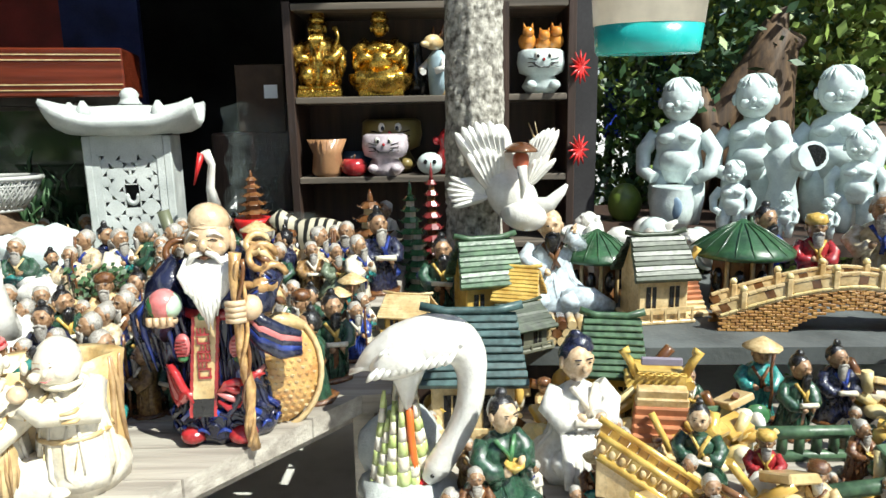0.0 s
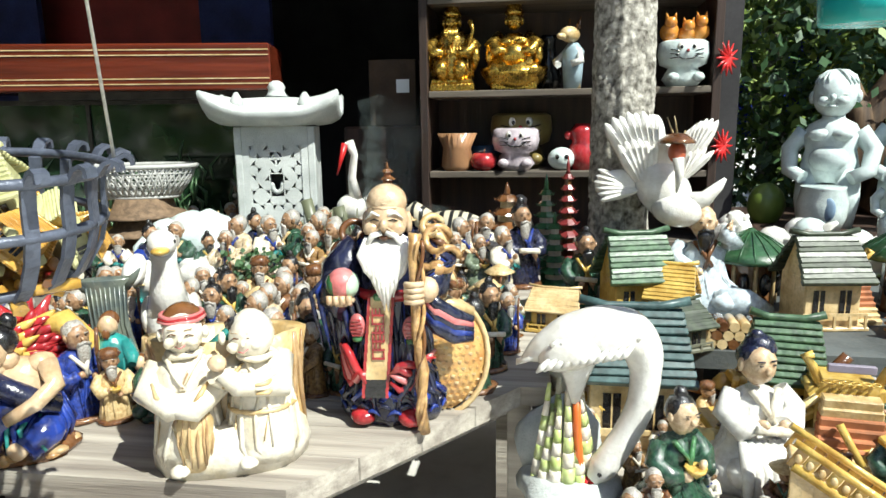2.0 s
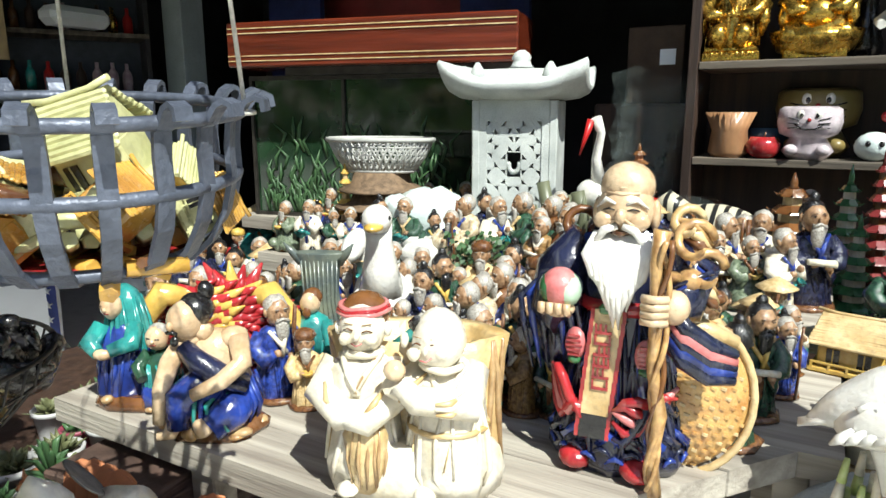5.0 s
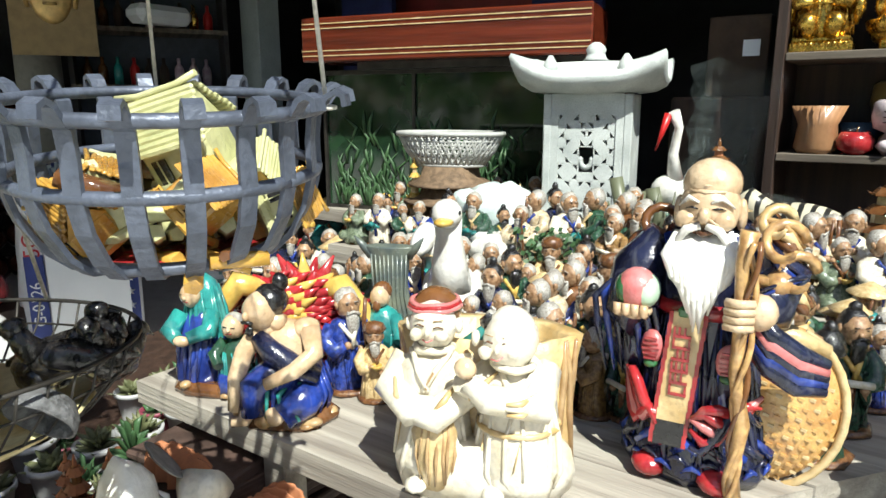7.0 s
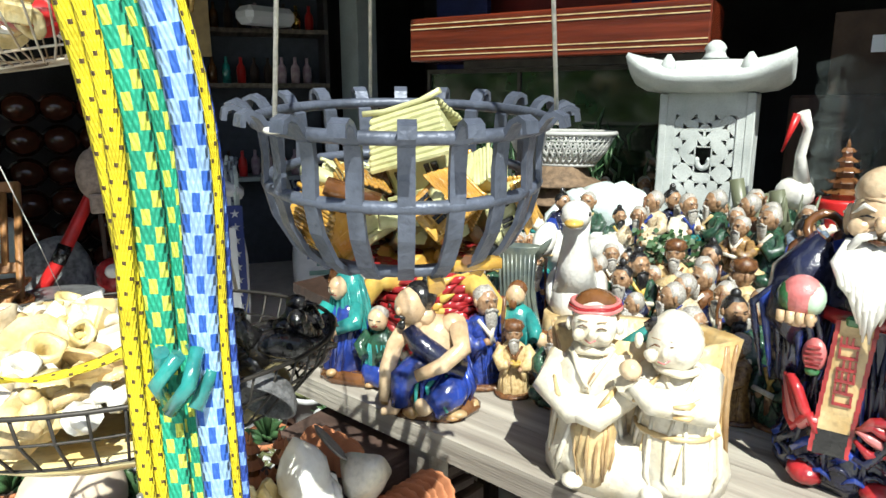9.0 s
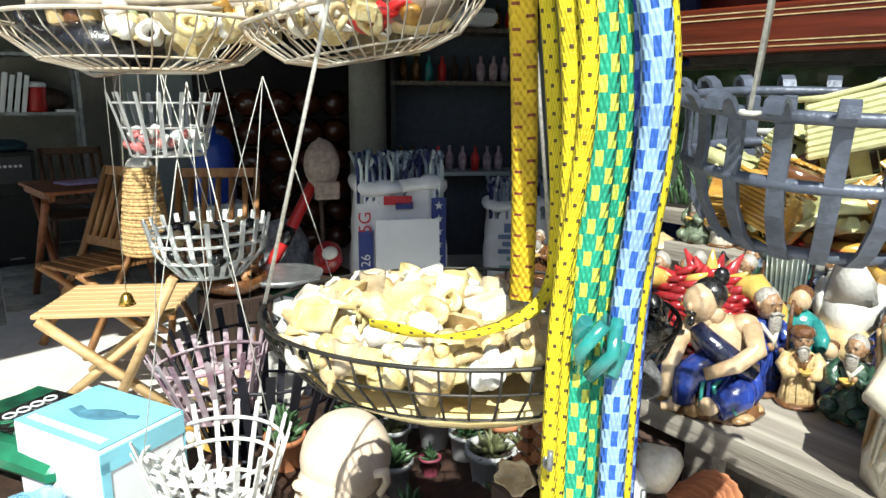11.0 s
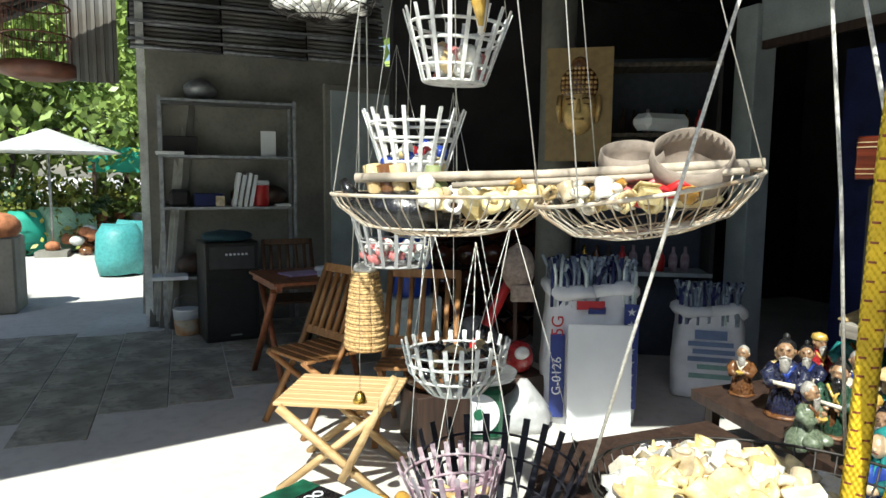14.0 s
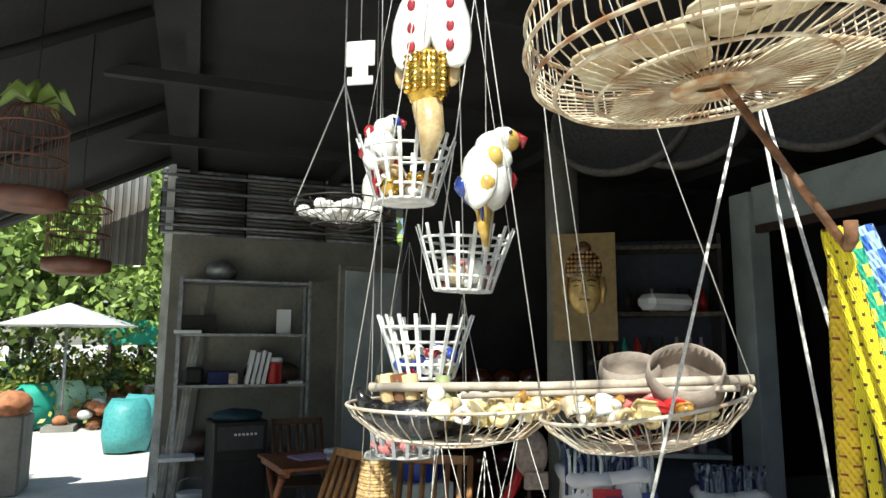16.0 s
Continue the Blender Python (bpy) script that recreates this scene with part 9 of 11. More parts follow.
for x, y, z, q, lean in ((-1.635, 0.629, 1.467, 0.8, 0.42), (-1.521, 0.689, 1.463, 0.95, 0.85)):
    b = M()
    b.lathe([(0.02, -0.06), (0.055, -0.05), (0.08, -0.02), (0.088, 0.015), (0.082, 0.05), (0.077, 0.05), (0.082, 0.015), (0.074, -0.018), (0.05, -0.044), (0.015, -0.054)], COCO, 30, folds=0.012, fn=5)
    up = Vector((0.8 * lean, -0.6 * lean, 1)).normalized()
    single("coconut_bowl", b, "weathered brown coconut shell bowl", "bowl", pose(x, y, z) @ Vector((0, 0, 1)).rotation_difference(up).to_matrix().to_4x4() @ Matrix.Scale(q, 4), "coconut bowls")
heap(-1.8, 0.36, 1.335, 0.15, 0.08, 40, 12, "shells on the wire trays", 0.6)
heap(-1.58, 0.55, 1.355, 0.15, 0.05, 32, 13, "shells on the wire trays", 0.6)
for k, (x, y, m) in enumerate(((-1.55, 0.5, AMB), (-1.5, 0.58, REDP), (-1.6, 0.6, PINK), (-1.47, 0.64, AMB), (-1.66, 0.5, YELLOW), (-1.53, 0.66, PINK), (-1.72, 0.42, AMB), (-1.62, 0.46, WHITE))):
    b = M()
    b.sph((0, 0, 0.015), (0.045, 0.022, 0.018), m, 12, 8)
    b.tube([(0.03, 0, 0.02), (0.05, 0.012, 0.035), (0.07, 0.0, 0.03)], [0.012, 0.008, 0.002], m, 6)
    b.rough(0.006, 40, k)
    single("toy_animal", b, "small coloured toy animal lying on the tray", "toy", pose(x, y, 1.4, 0, 0, 50 * k), "toys on the wire trays")
b = M()
b.tube([(-0.12, 0, 0.02), (0.0, 0.0, 0.0), (0.13, 0.02, 0.0)], [0.03, 0.055, 0.03], BLACK, 12)
b.tube([(-0.12, 0, 0.03), (-0.15, 0, 0.075)], [0.022, 0.01], BLACK, 8)
single("ornament", b, "black stone pipe-like ornament on the tray", "ornament", pose(-1.9, 0.2, 1.36, 0, 0, 55))
b = M()
b.lathe([(0.025, 0), (0.04, 0.02), (0.035, 0.05), (0.02, 0.06), (0.018, 0.09)], mat("striped_green_gourd", (0.25, 0.28, 0.13), rough=0.4, scale=30), 16, folds=0.03, fn=8)
single("ornament", b, "small striped green gourd", "ornament", pose(-1.87, 0.26, 1.38))
b = M()
for k in range(3):
    b.cyl((k * 0.03, 0, 0), (k * 0.03 - 0.02, 0.01, 0.1), 0.018, 0.022, BROWN if k % 2 else BUFF, 10)
single("ornament", b, "brown ceramic bamboo cups", "ornament", pose(-1.93, 0.15, 1.37, 0, 0, 60))
b = M()
b.sph((0, 0, 0.02), (0.035, 0.03, 0.022), REDP)
b.sph((0.08, 0.03, 0.02), (0.07, 0.03, 0.02), PALEY)
single("ornament", b, "red and yellow toys on the tray", "ornament", pose(-1.55, 0.6, 1.385, 0, 0, 45))
# dark wire basket with white shells further back
b = M()
for z_, q in ((0, 0.2), (-0.05, 0.18), (-0.09, 0.12)):
    b.ring((0, 0, z_), q, 0.003, DKIRON, 40, 5)
for k in range(30):
    a = 2 * math.pi * k / 30
    b.tube([(0.2 * math.cos(a), 0.2 * math.sin(a), 0), (0.18 * math.cos(a), 0.18 * math.sin(a), -0.05), (0.02 * math.cos(a), 0.02 * math.sin(a), -0.1)], 0.0016, DKIRON, 4)
for a in (0, 2.1, 4.2):
    b.tube([(0.2 * math.cos(a), 0.2 * math.sin(a), 0), (0, 0, 0.5), (0, 0, 1.15)], 0.0035, CORD, 5)
for k in range(70):
    a, q = rr.uniform(0, 6.3), rr.uniform(0, 0.16)
    s = rr.uniform(0.012, 0.026)
    b.sph((q * math.cos(a), q * math.sin(a), -0.06 + rr.uniform(0, 0.06)), (s, s * 1.3, s), WHITE, 7, 5)
b.sph((0.04, 0.12, 0.06), (0.05, 0.05, 0.09), WHITE, 10, 8)
single("wire_basket", b, "dark wire basket of white coral pieces", "basket", pose(-2.89, 0.21, 2.09))


# ---- hanging painted bird and fish ornaments ----
def hanging(name, b, label, at, cord):
    e = thing(name, label, "ornament", at)
    part("body", b, e)
    c = M()
    c.tube([(0, 0, 0), (0, 0, cord)], 0.0018, CORD, 4)
    part("cord", c, e)


def parrot(head, accents, seed):
    """A painted plaster parrot hanging by its back."""
    b = M()
    r_ = random.Random(seed)
    b.sph((0, 0, -0.1), (0.06, 0.056, 0.085), WHITE, 22, 16)
    b.sph((0.018, 0, -0.03), (0.044, 0.04, 0.042), WHITE, 18, 12)
    b.sph((0.042, -0.004, -0.012), (0.033, 0.034, 0.032), WHITE, 18, 12)
    b.sph((0.056, -0.006, -0.014), (0.024, 0.029, 0.026), head, 16, 10)
    b.tube([(0.07, -0.01, -0.008), (0.087, -0.012, -0.018), (0.085, -0.012, -0.036)], [0.013, 0.01, 0.002], RED, 8)
    b.sph((0.058, -0.036, -0.004), 0.005, BLACK, 8, 6)
    for s_ in (-1, 1):
        b.sph((-0.004, s_ * 0.048, -0.11), (0.036, 0.016, 0.075), WHITE, 16, 10, rot=(s_ * 6, 8, 0))
        for k in range(3):
            b.tube([(-0.012 + 0.012 * k, s_ * 0.05, -0.09), (-0.02 + 0.01 * k, s_ * 0.046, -0.15), (-0.016 + 0.009 * k, s_ * 0.034, -0.2 - 0.008 * k)], [0.006, 0.007, 0.002], accents[k % 2], 6)
    for k in range(9):
        a, z = r_.uniform(0, 6.28), r_.uniform(-0.15, -0.04)
        q = math.sqrt(max(0.1, 1 - ((z + 0.1) / 0.085) ** 2))
        b.sph((0.055 * q * math.cos(a), 0.052 * q * math.sin(a), z), (0.022, 0.02, 0.026), accents[k % len(accents)], 9, 7)
    for k, m in enumerate((accents[0], WHITE, accents[0])):
        b.tube([(0.0, (k - 1) * 0.014, -0.16), (-0.004, (k - 1) * 0.022, -0.22), (0.0, (k - 1) * 0.024, -0.265 - 0.012 * (k == 1))], [0.022, 0.019, 0.006], m, 8, 0.6)
    b.rough(0.004, 35, seed)
    return b


hanging("parrot_ornament", parrot(YELLOW, (YELLOW, BLUE, RED, WHITE), 4), "white, yellow and blue painted hanging parrot", pose(-1.92, 0.4, 2.1, 0, 0, 60) @ Matrix.Scale(1.15, 4), 1.04)
hanging("parrot_ornament", parrot(BLUE, (RED, WHITE, RED), 7), "white and red painted parrot with blue head", pose(-2.16, 0.17, 2.19, 0, 0, 60) @ Matrix.Scale(0.85, 4), 1.25)
b = M()
b.sph((0, 0, -0.07), (0.055, 0.04, 0.075), GOLD, 16, 12)
for i in range(6):
    for j in range(5):
        b.sph((-0.04 + j * 0.02, -0.036 * math.sqrt(max(0.05, 1 - ((j - 2) * 0.02 / 0.056) ** 2)), -0.03 - i * 0.015), (0.011, 0.006, 0.01), GOLD, 6, 4)
b.tube([(0, 0, -0.13), (0.01, 0, -0.2), (0.0, 0, -0.26)], [0.035, 0.03, 0.012], BUFF, 8)
for s in (-1, 1):
    b.sph((s * 0.055, 0, -0.06), (0.02, 0.008, 0.035), BUFF, 8, 6)
hanging("fish_ornament", b, "golden-brown scaled hanging fish ornament", pose(-1.93, 0.235, 2.33, 0, 0, 60) @ Matrix.Scale(1.2, 4), 0.8)
b = M()
for s in (-1, 1):
    b.sph((s * 0.035, 0, -0.09), (0.045, 0.01, 0.1), WHITE, 12, 8, rot=(0, s * -12, 0))
    for z_ in (-0.05, -0.1, -0.14):
        b.sph((s * 0.04, -0.009, z_), (0.009, 0.002, 0.014), RED, 8, 6)
hanging("butterfly_ornament", b, "white hanging ornament with red spots", pose(-1.9, 0.235, 2.5, 0, 0, 60) @ Matrix.Scale(1.3, 4), 0.6)
b = M()
b.box((0, 0, -0.05), (0.1, 0.008, 0.09), WHITE, bev=0.003)
b.box((0, 0, -0.11), (0.055, 0.008, 0.05), WHITE, bev=0.003)
b.box((0, 0, -0.145), (0.09, 0.008, 0.03), WHITE, bev=0.003)
hanging("fish_cutout", b, "flat white painted fish cut-out", pose(-2.42, 0.165, 2.56, 0, 0, 60), 0.75)
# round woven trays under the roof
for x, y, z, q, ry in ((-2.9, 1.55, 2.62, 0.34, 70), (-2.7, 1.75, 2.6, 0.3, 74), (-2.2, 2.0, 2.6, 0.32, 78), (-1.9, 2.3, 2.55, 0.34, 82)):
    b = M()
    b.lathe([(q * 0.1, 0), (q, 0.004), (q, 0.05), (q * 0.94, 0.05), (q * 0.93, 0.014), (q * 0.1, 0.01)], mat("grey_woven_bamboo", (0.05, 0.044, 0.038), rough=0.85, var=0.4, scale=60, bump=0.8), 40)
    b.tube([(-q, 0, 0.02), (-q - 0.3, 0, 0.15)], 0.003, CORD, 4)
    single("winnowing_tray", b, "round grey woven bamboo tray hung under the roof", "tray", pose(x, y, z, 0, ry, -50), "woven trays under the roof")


# ---- bird cages ----
def bird_cage(x, y, z, r_, h, leaf):
    e = thing("bird_cage", "dark reddish bamboo bird cage hanging from the eave", "cage", pose(x, y, z))
    m = mat("dark_red_bamboo", (0.13, 0.05, 0.03), rough=0.5, var=0.3)
    for k in range(26):
        a = 2 * math.pi * k / 26
        c, s = math.cos(a), math.sin(a)
        b = M()
        b.tube([(r_ * c, r_ * s, 0), (r_ * c, r_ * s, h * 0.72), (r_ * 0.7 * c, r_ * 0.7 * s, h * 0.92), (0.01 * c, 0.01 * s, h)], 0.0022, m, 4)
        part("bar", b, e)
    for z_ in (0.0, h * 0.35, h * 0.72):
        b = M()
        b.ring((0, 0, z_), r_, 0.005, m, 30, 5)
        part("hoop", b, e)
    b = M()
    b.lathe([(r_ * 0.7, -0.07), (r_ * 1.12, -0.05), (r_ * 1.12, 0.0), (r_ * 0.9, 0.0)], m, 24)
    part("tray", b, e)
    b = M()
    b.tube([(0, 0, h), (0, 0, h + 0.06), (0, 0, 3.2 - z if leaf else 3.25 - z)], 0.003, DKIRON, 5)
    part("hook", b, e)
    if leaf:
        b = M()
        for k in range(7):
            a = k * 0.9
            b.tube([(0, 0, h + 0.01), (r_ * 0.7 * math.cos(a), r_ * 0.7 * math.sin(a), h + 0.05), (r_ * 1.1 * math.cos(a), r_ * 1.1 * math.sin(a), h - 0.02)], [0.02, 0.035, 0.004], LEAF, 6, 0.2)
        part("leaf", b, e, "green cabbage leaf on the cage top")


bird_cage(-3.26, -0.945, 2.12, 0.125, 0.36, True)
bird_cage(-4.06, -0.88, 1.95, 0.14, 0.36, False)


# ---- the yard and back of the shop ----
# metal rack
rk = thing("metal_rack", "grey angle-steel storage rack against the wall", "rack", pose(-7.08, 0.15, 0))
for y in (-0.6, 0.58):
    for x in (-0.17, 0.17):
        b = M()
        b.box((x, y, 1.075), (0.03, 0.03, 2.15), STEEL)
        part("post", b, rk)
for z in (0.52, 1.16, 1.63, 2.13):
    b = M()
    b.box((0, 0, z - 0.012), (0.36, 1.18, 0.024), STEEL)
    part("shelf", b, rk)


def bx(name, at, size, m, lab, cat, bev=0.004, rot=0.0, grp=""):
    b = M()
    b.box((0, 0, size[2] / 2), size, m, bev=bev)
    return single(name, b, lab, cat, pose(*at, 0, 0, rot), grp)


b = M()
b.lathe([(0.075, 0), (0.08, 0.01), (0.08, 0.2), (0.07, 0.22)], REDP, 20)
b.lathe([(0.083, 0.2), (0.083, 0.235), (0.07, 0.245)], WHITEB, 20)
single("water_jug", b, "red plastic jug with a white lid", "jug", pose(-7.0, 0.42, 1.16))
for k in range(4):
    bx("folder", (-7.02, 0.17 + k * 0.05, 1.16), (0.24, 0.035, 0.32 - 0.02 * (k % 2)), WHITEB if k % 2 else PAPER, "leaning white document folder", "folder", rot=0).rotation_euler[0] = -0.18
bx("tin", (-6.98, 0.05, 1.16), (0.08, 0.08, 0.1), CREAM, "small cream tin on the rack", "tin")
bx("toolbox", (-7.05, -0.05, 1.16), (0.2, 0.25, 0.12), NAVYW, "dark blue metal tool box", "box")
bx("carton", (-7.05, -0.3, 1.16), (0.2, 0.18, 0.16), INNER, "dark lumpy bag on the rack", "box", 0.03)
bx("book", (-7.0, 0.62, 1.16), (0.2, 0.14, 0.025), PAPER, "white booklet lying flat", "book")
bx("box", (-7.0, -0.37, 1.63), (0.22, 0.24, 0.03), PAPER, "flat white box lid on the rack", "box")
bx("radio", (-7.08, -0.28, 1.63), (0.18, 0.3, 0.17), INNER, "dark radio on the rack", "radio")
bx("box", (-7.0, 0.5, 1.63), (0.02, 0.14, 0.24), PAPER, "pale paper calendar standing on the rack", "paper")
bx("box", (-6.98, -0.4, 0.5), (0.26, 0.3, 0.035), PAPER, "white board edge on the low shelf", "box")
for y, z, m in ((-0.2, 0.52, DARKW), (0.1, 0.52, INNER), (0.3, 1.16, BROWN), (0.52, 1.16, DARKW), (-0.1, 2.13, STEEL)):
    b = M()
    b.sph((0, 0, 0.1), (0.12, 0.15, 0.1), m, 12, 8)
    b.rough(0.02, 9, y)
    single("bag", b, "dark rumpled bag on the rack", "bag", pose(-7.08, y, z))
# speaker
sp = thing("loudspeaker", "tall black loudspeaker cabinet with a control panel", "speaker", pose(-6.62, 0.08, 0, 0, 0, 8))
b = M()
b.box((0, 0, 0.44), (0.4, 0.46, 0.88), BLKPL, bev=0.012)
part("cabinet", b, sp)
b = M()
b.box((0.203, 0, 0.3), (0.012, 0.4, 0.5), mat("speaker_grille", (0.02, 0.02, 0.02), rough=0.8, bump=0.6, bscale=400), bev=0.004)
part("grille", b, sp)
b = M()
b.box((0.206, 0, 0.74), (0.01, 0.38, 0.2), mat("control_panel", (0.05, 0.05, 0.055), rough=0.4), bev=0.003)
part("control_panel", b, sp)
for k in range(6):
    b = M()
    b.cyl((0.21, -0.05 + k * 0.034, 0.77), (0.222, -0.05 + k * 0.034, 0.77), 0.011, 0.011, PAPER, 10)
    part("knob", b, sp, "pale knob")
b = M()
b.box((0.21, 0.02, 0.06), (0.006, 0.1, 0.014), STEEL)
part("badge", b, sp, "plain silver badge")
b = M()
b.sph((0, 0, 0.03), (0.2, 0.22, 0.06), mat("dark_teal_cloth", (0.02, 0.06, 0.08), rough=0.9), 16, 10)
b.rough(0.02, 9)
single("cloth", b, "dark teal cloth folded on the loudspeaker", "cloth", pose(-6.62, 0.08, 0.88))
# paint bucket
bk = thing("paint_bucket", "white and orange paint bucket with wire handle", "bucket", pose(-6.85, -0.27, 0))
b = M()
b.lathe([(0.1, 0), (0.105, 0.02), (0.115, 0.15)], mat("orange_label", (0.45, 0.2, 0.06), rough=0.5, scale=12, col2=(0.5, 0.45, 0.35)), 20)
part("label_band", b, bk, "orange label")
b = M()
b.lathe([(0.115, 0.15), (0.12, 0.23), (0.125, 0.235), (0.11, 0.24)], WHITEB, 20)
part("bucket_wall", b, bk)
b = M()
b.tube([(0, -0.12, 0.21), (0, -0.1, 0.33), (0, 0, 0.37), (0, 0.1, 0.33), (0, 0.12, 0.21)], 0.004, STEEL, 5)
part("handle", b, bk)

# leaning planks at the wall end
# pale tone puts sunlight on the strips, which stand in shade
PSTRIP = mat("sunlit_toned_strip", (0.52, 0.52, 0.48), rough=0.75, var=0.4, scale=6, col2=(0.25, 0.24, 0.21))
for k in range(9):
    b = M()
    b.box((0, 0, 1.15), (0.03, 0.06, 2.3 - 0.12 * (k % 3)), PSTRIP if k % 3 else TIN, bev=0.003)
    single("leaning_plank", b, "grey metal strip leaning on the wall", "plank", pose(-7.1 - 0.03 * k, -0.4 - 0.03 * k, 0.0, -7 + 0.5 * k, -4, 10), "strips leaning on the wall")
b = M()
# near-white colour replaces the sun that the eave keeps off this post
b.box((-7.3, -0.6, 1.65), (0.05, 0.07, 3.3), mat("sunlit_toned_corner_post", (0.72, 0.73, 0.7), rough=0.6, var=0.3, scale=6, dirt=0.3))
setting("corner_post", b, "corner post of the shed in a pale sunlit tone", "post")
b = M()
for k in range(12):
    b.box((-7.5, -0.82 - k * 0.035, 2.75 - 0.0 * k), (0.02, 0.033, 0.9), TIN, rot=(0, 0, 12 * (-1) ** k))
setting("slatted_screen", b, "pale slatted screen beside the garden", "screen")


# ---- folding furniture ----
def folding_table():
    e = thing("folding_table", "dark red-brown folding wooden table", "table", pose(-5.2, 0.52, 0, 0, 0, 8))
    for k in range(7):
        b = M()
        b.box((-0.3 + k * 0.1, 0, 0.735), (0.092, 0.62, 0.022), TEAKX, bev=0.003)
        part("slat", b, e)
    for y in (-0.27, 0.27):
        b = M()
        b.box((0, y, 0.705), (0.66, 0.03, 0.04), TEAKX)
        part("rail", b, e)
        for s in (-1, 1):
            b = M()
            b.tube([(s * 0.3, y - 0.03 * s, 0.69), (-s * 0.3, y - 0.03 * s, 0.0)], 0.026, TEAKX, 4)
            part("leg", b, e)
    return e


folding_table()
bx("notebook", (-5.2, 0.5, 0.748), (0.2, 0.26, 0.012), mat("lilac_paper", (0.55, 0.4, 0.65), rough=0.6), "open lilac notebook on the table", "book", 0.002, 20)
bx("notebook", (-5.1, 0.7, 0.748), (0.16, 0.2, 0.02), PAPER, "white notepad on the table", "book", 0.002, -10)
b = M()
b.ring((0, 0, 0.02), 0.05, 0.018, PAPER, 20, 8)
single("tape_roll", b, "pale roll of tape on the table", "tape", pose(-5.3, 0.68, 0.748))


def chair(label, m, back_tilt=14.0):
    e = thing("folding_chair", label, "chair", group="folding wooden chairs")
    for k in range(6):
        b = M()
        b.box((-0.2 + k * 0.072, 0, 0.43), (0.058, 0.42, 0.018), m, bev=0.003)
        part("seat_slat", b, e)
    for y in (-0.2, 0.2):
        b = M()
        b.tube([(0.22, y, 0.0), (-0.05, y, 0.45), (-0.24, y, 0.9)], 0.02, m, 4)
        part("back_leg", b, e)
        b = M()
        b.tube([(-0.26, y * 0.9, 0.0), (0.2, y * 0.9, 0.43)], 0.02, m, 4)
        part("front_leg", b, e)
    for k in range(5):
        b = M()
        b.tube([(-0.09, -0.14 + k * 0.07, 0.53), (-0.225, -0.14 + k * 0.07, 0.86)], 0.018, m, 4)
        part("back_slat", b, e)
    for x, z in ((-0.235, 0.885), (-0.085, 0.52)):
        b = M()
        b.box((x, 0, z), (0.022, 0.42, 0.05), m, rot=(0, -22, 0), bev=0.003)
        part("back_rail", b, e)
    return e


c1 = chair("honey-brown folding slatted chair by the table", CHAIRW)
c1.matrix_basis = pose(-4.26, 0.42, 0, 0, 0, -66)
c2 = copy_thing(c1, pose(-3.85, 0.92, 0, 0, 0, -28))
tagged(c2, "honey-brown folding slatted chair in half shade")
c3 = chair("dark brown slatted chair behind the table", wood("dark_teak", (0.12, 0.06, 0.03), (0.06, 0.03, 0.015), axis=2))
c3.matrix_basis = pose(-6.0, 0.55, 0, 0, 0, 0)
st = thing("folding_stool", "sunlit pale folding slatted stool", "stool", pose(-3.5, 0.42, 0, 0, 0, 62))
PALEW = wood("pale_teak", (0.62, 0.43, 0.22), (0.45, 0.28, 0.12), axis=0, rough=0.55)
for k in range(7):
    b = M()
    b.box((0, -0.2 + k * 0.066, 0.42), (0.54, 0.054, 0.018), PALEW, bev=0.003)
    part("slat", b, st)
for y in (-0.22, 0.22):
    for s in (-1, 1):
        b = M()
        b.tube([(s * 0.26, y - 0.02 * s, 0.0), (-s * 0.24, y - 0.02 * s, 0.41)], 0.022, PALEW, 4)
        part("leg", b, st)
b = M()
b.tube([(0.06, -0.27, 0.1), (0.3, -0.27, 0.58)], 0.024, PALEW, 4)
part("side_bar", b, st)
# wicker fish basket and little bell hanging in front
wk = thing("wicker_basket", "tall woven wicker fish basket hanging on cords", "basket", pose(-3.7, 0.58, 0.53))
b = M()
for k in range(26):
    z_ = 0.05 + k * 0.0152
    q = 0.115 - 0.045 * (k / 25) ** 1.5 + 0.004 * (k % 2)
    b.ring((0, 0, z_), q, 0.0105, WICKER, 26, 6, sy=0.85)
part("woven_wall", b, wk)
for a in (0.3, 2.4, 4.5):
    b = M()
    b.tube([(0.07 * math.cos(a), 0.07 * math.sin(a), 0.44), (0.03 * math.cos(a), 0.03 * math.sin(a), 1.2), (0, 0, 2.75)], 0.003, CORD, 4)
    part("cord", b, wk)
b = M()
b.sph((0, 0, 0.45), (0.07, 0.06, 0.04), WHITE, 12, 8)
b.rough(0.01, 30)
part("cotton", b, wk, "white cotton stuffing")
bl = thing("bell", "small brass bell on a long cord", "bell", pose(-2.95, 0.36, 0.55))
b = M()
b.lathe([(0.03, 0), (0.026, 0.012), (0.018, 0.035), (0.006, 0.045)], GOLD, 14)
part("bell_cup", b, bl)
b = M()
b.tube([(0, 0, 0.045), (0.0, 0, 2.75)], 0.0018, CORD, 4)
part("cord", b, bl)


# ---- printed sacks with bundled ties ----
TIEG = mat("grey_blue_ties", (0.22, 0.27, 0.34), rough=0.45, var=0.4, scale=20)


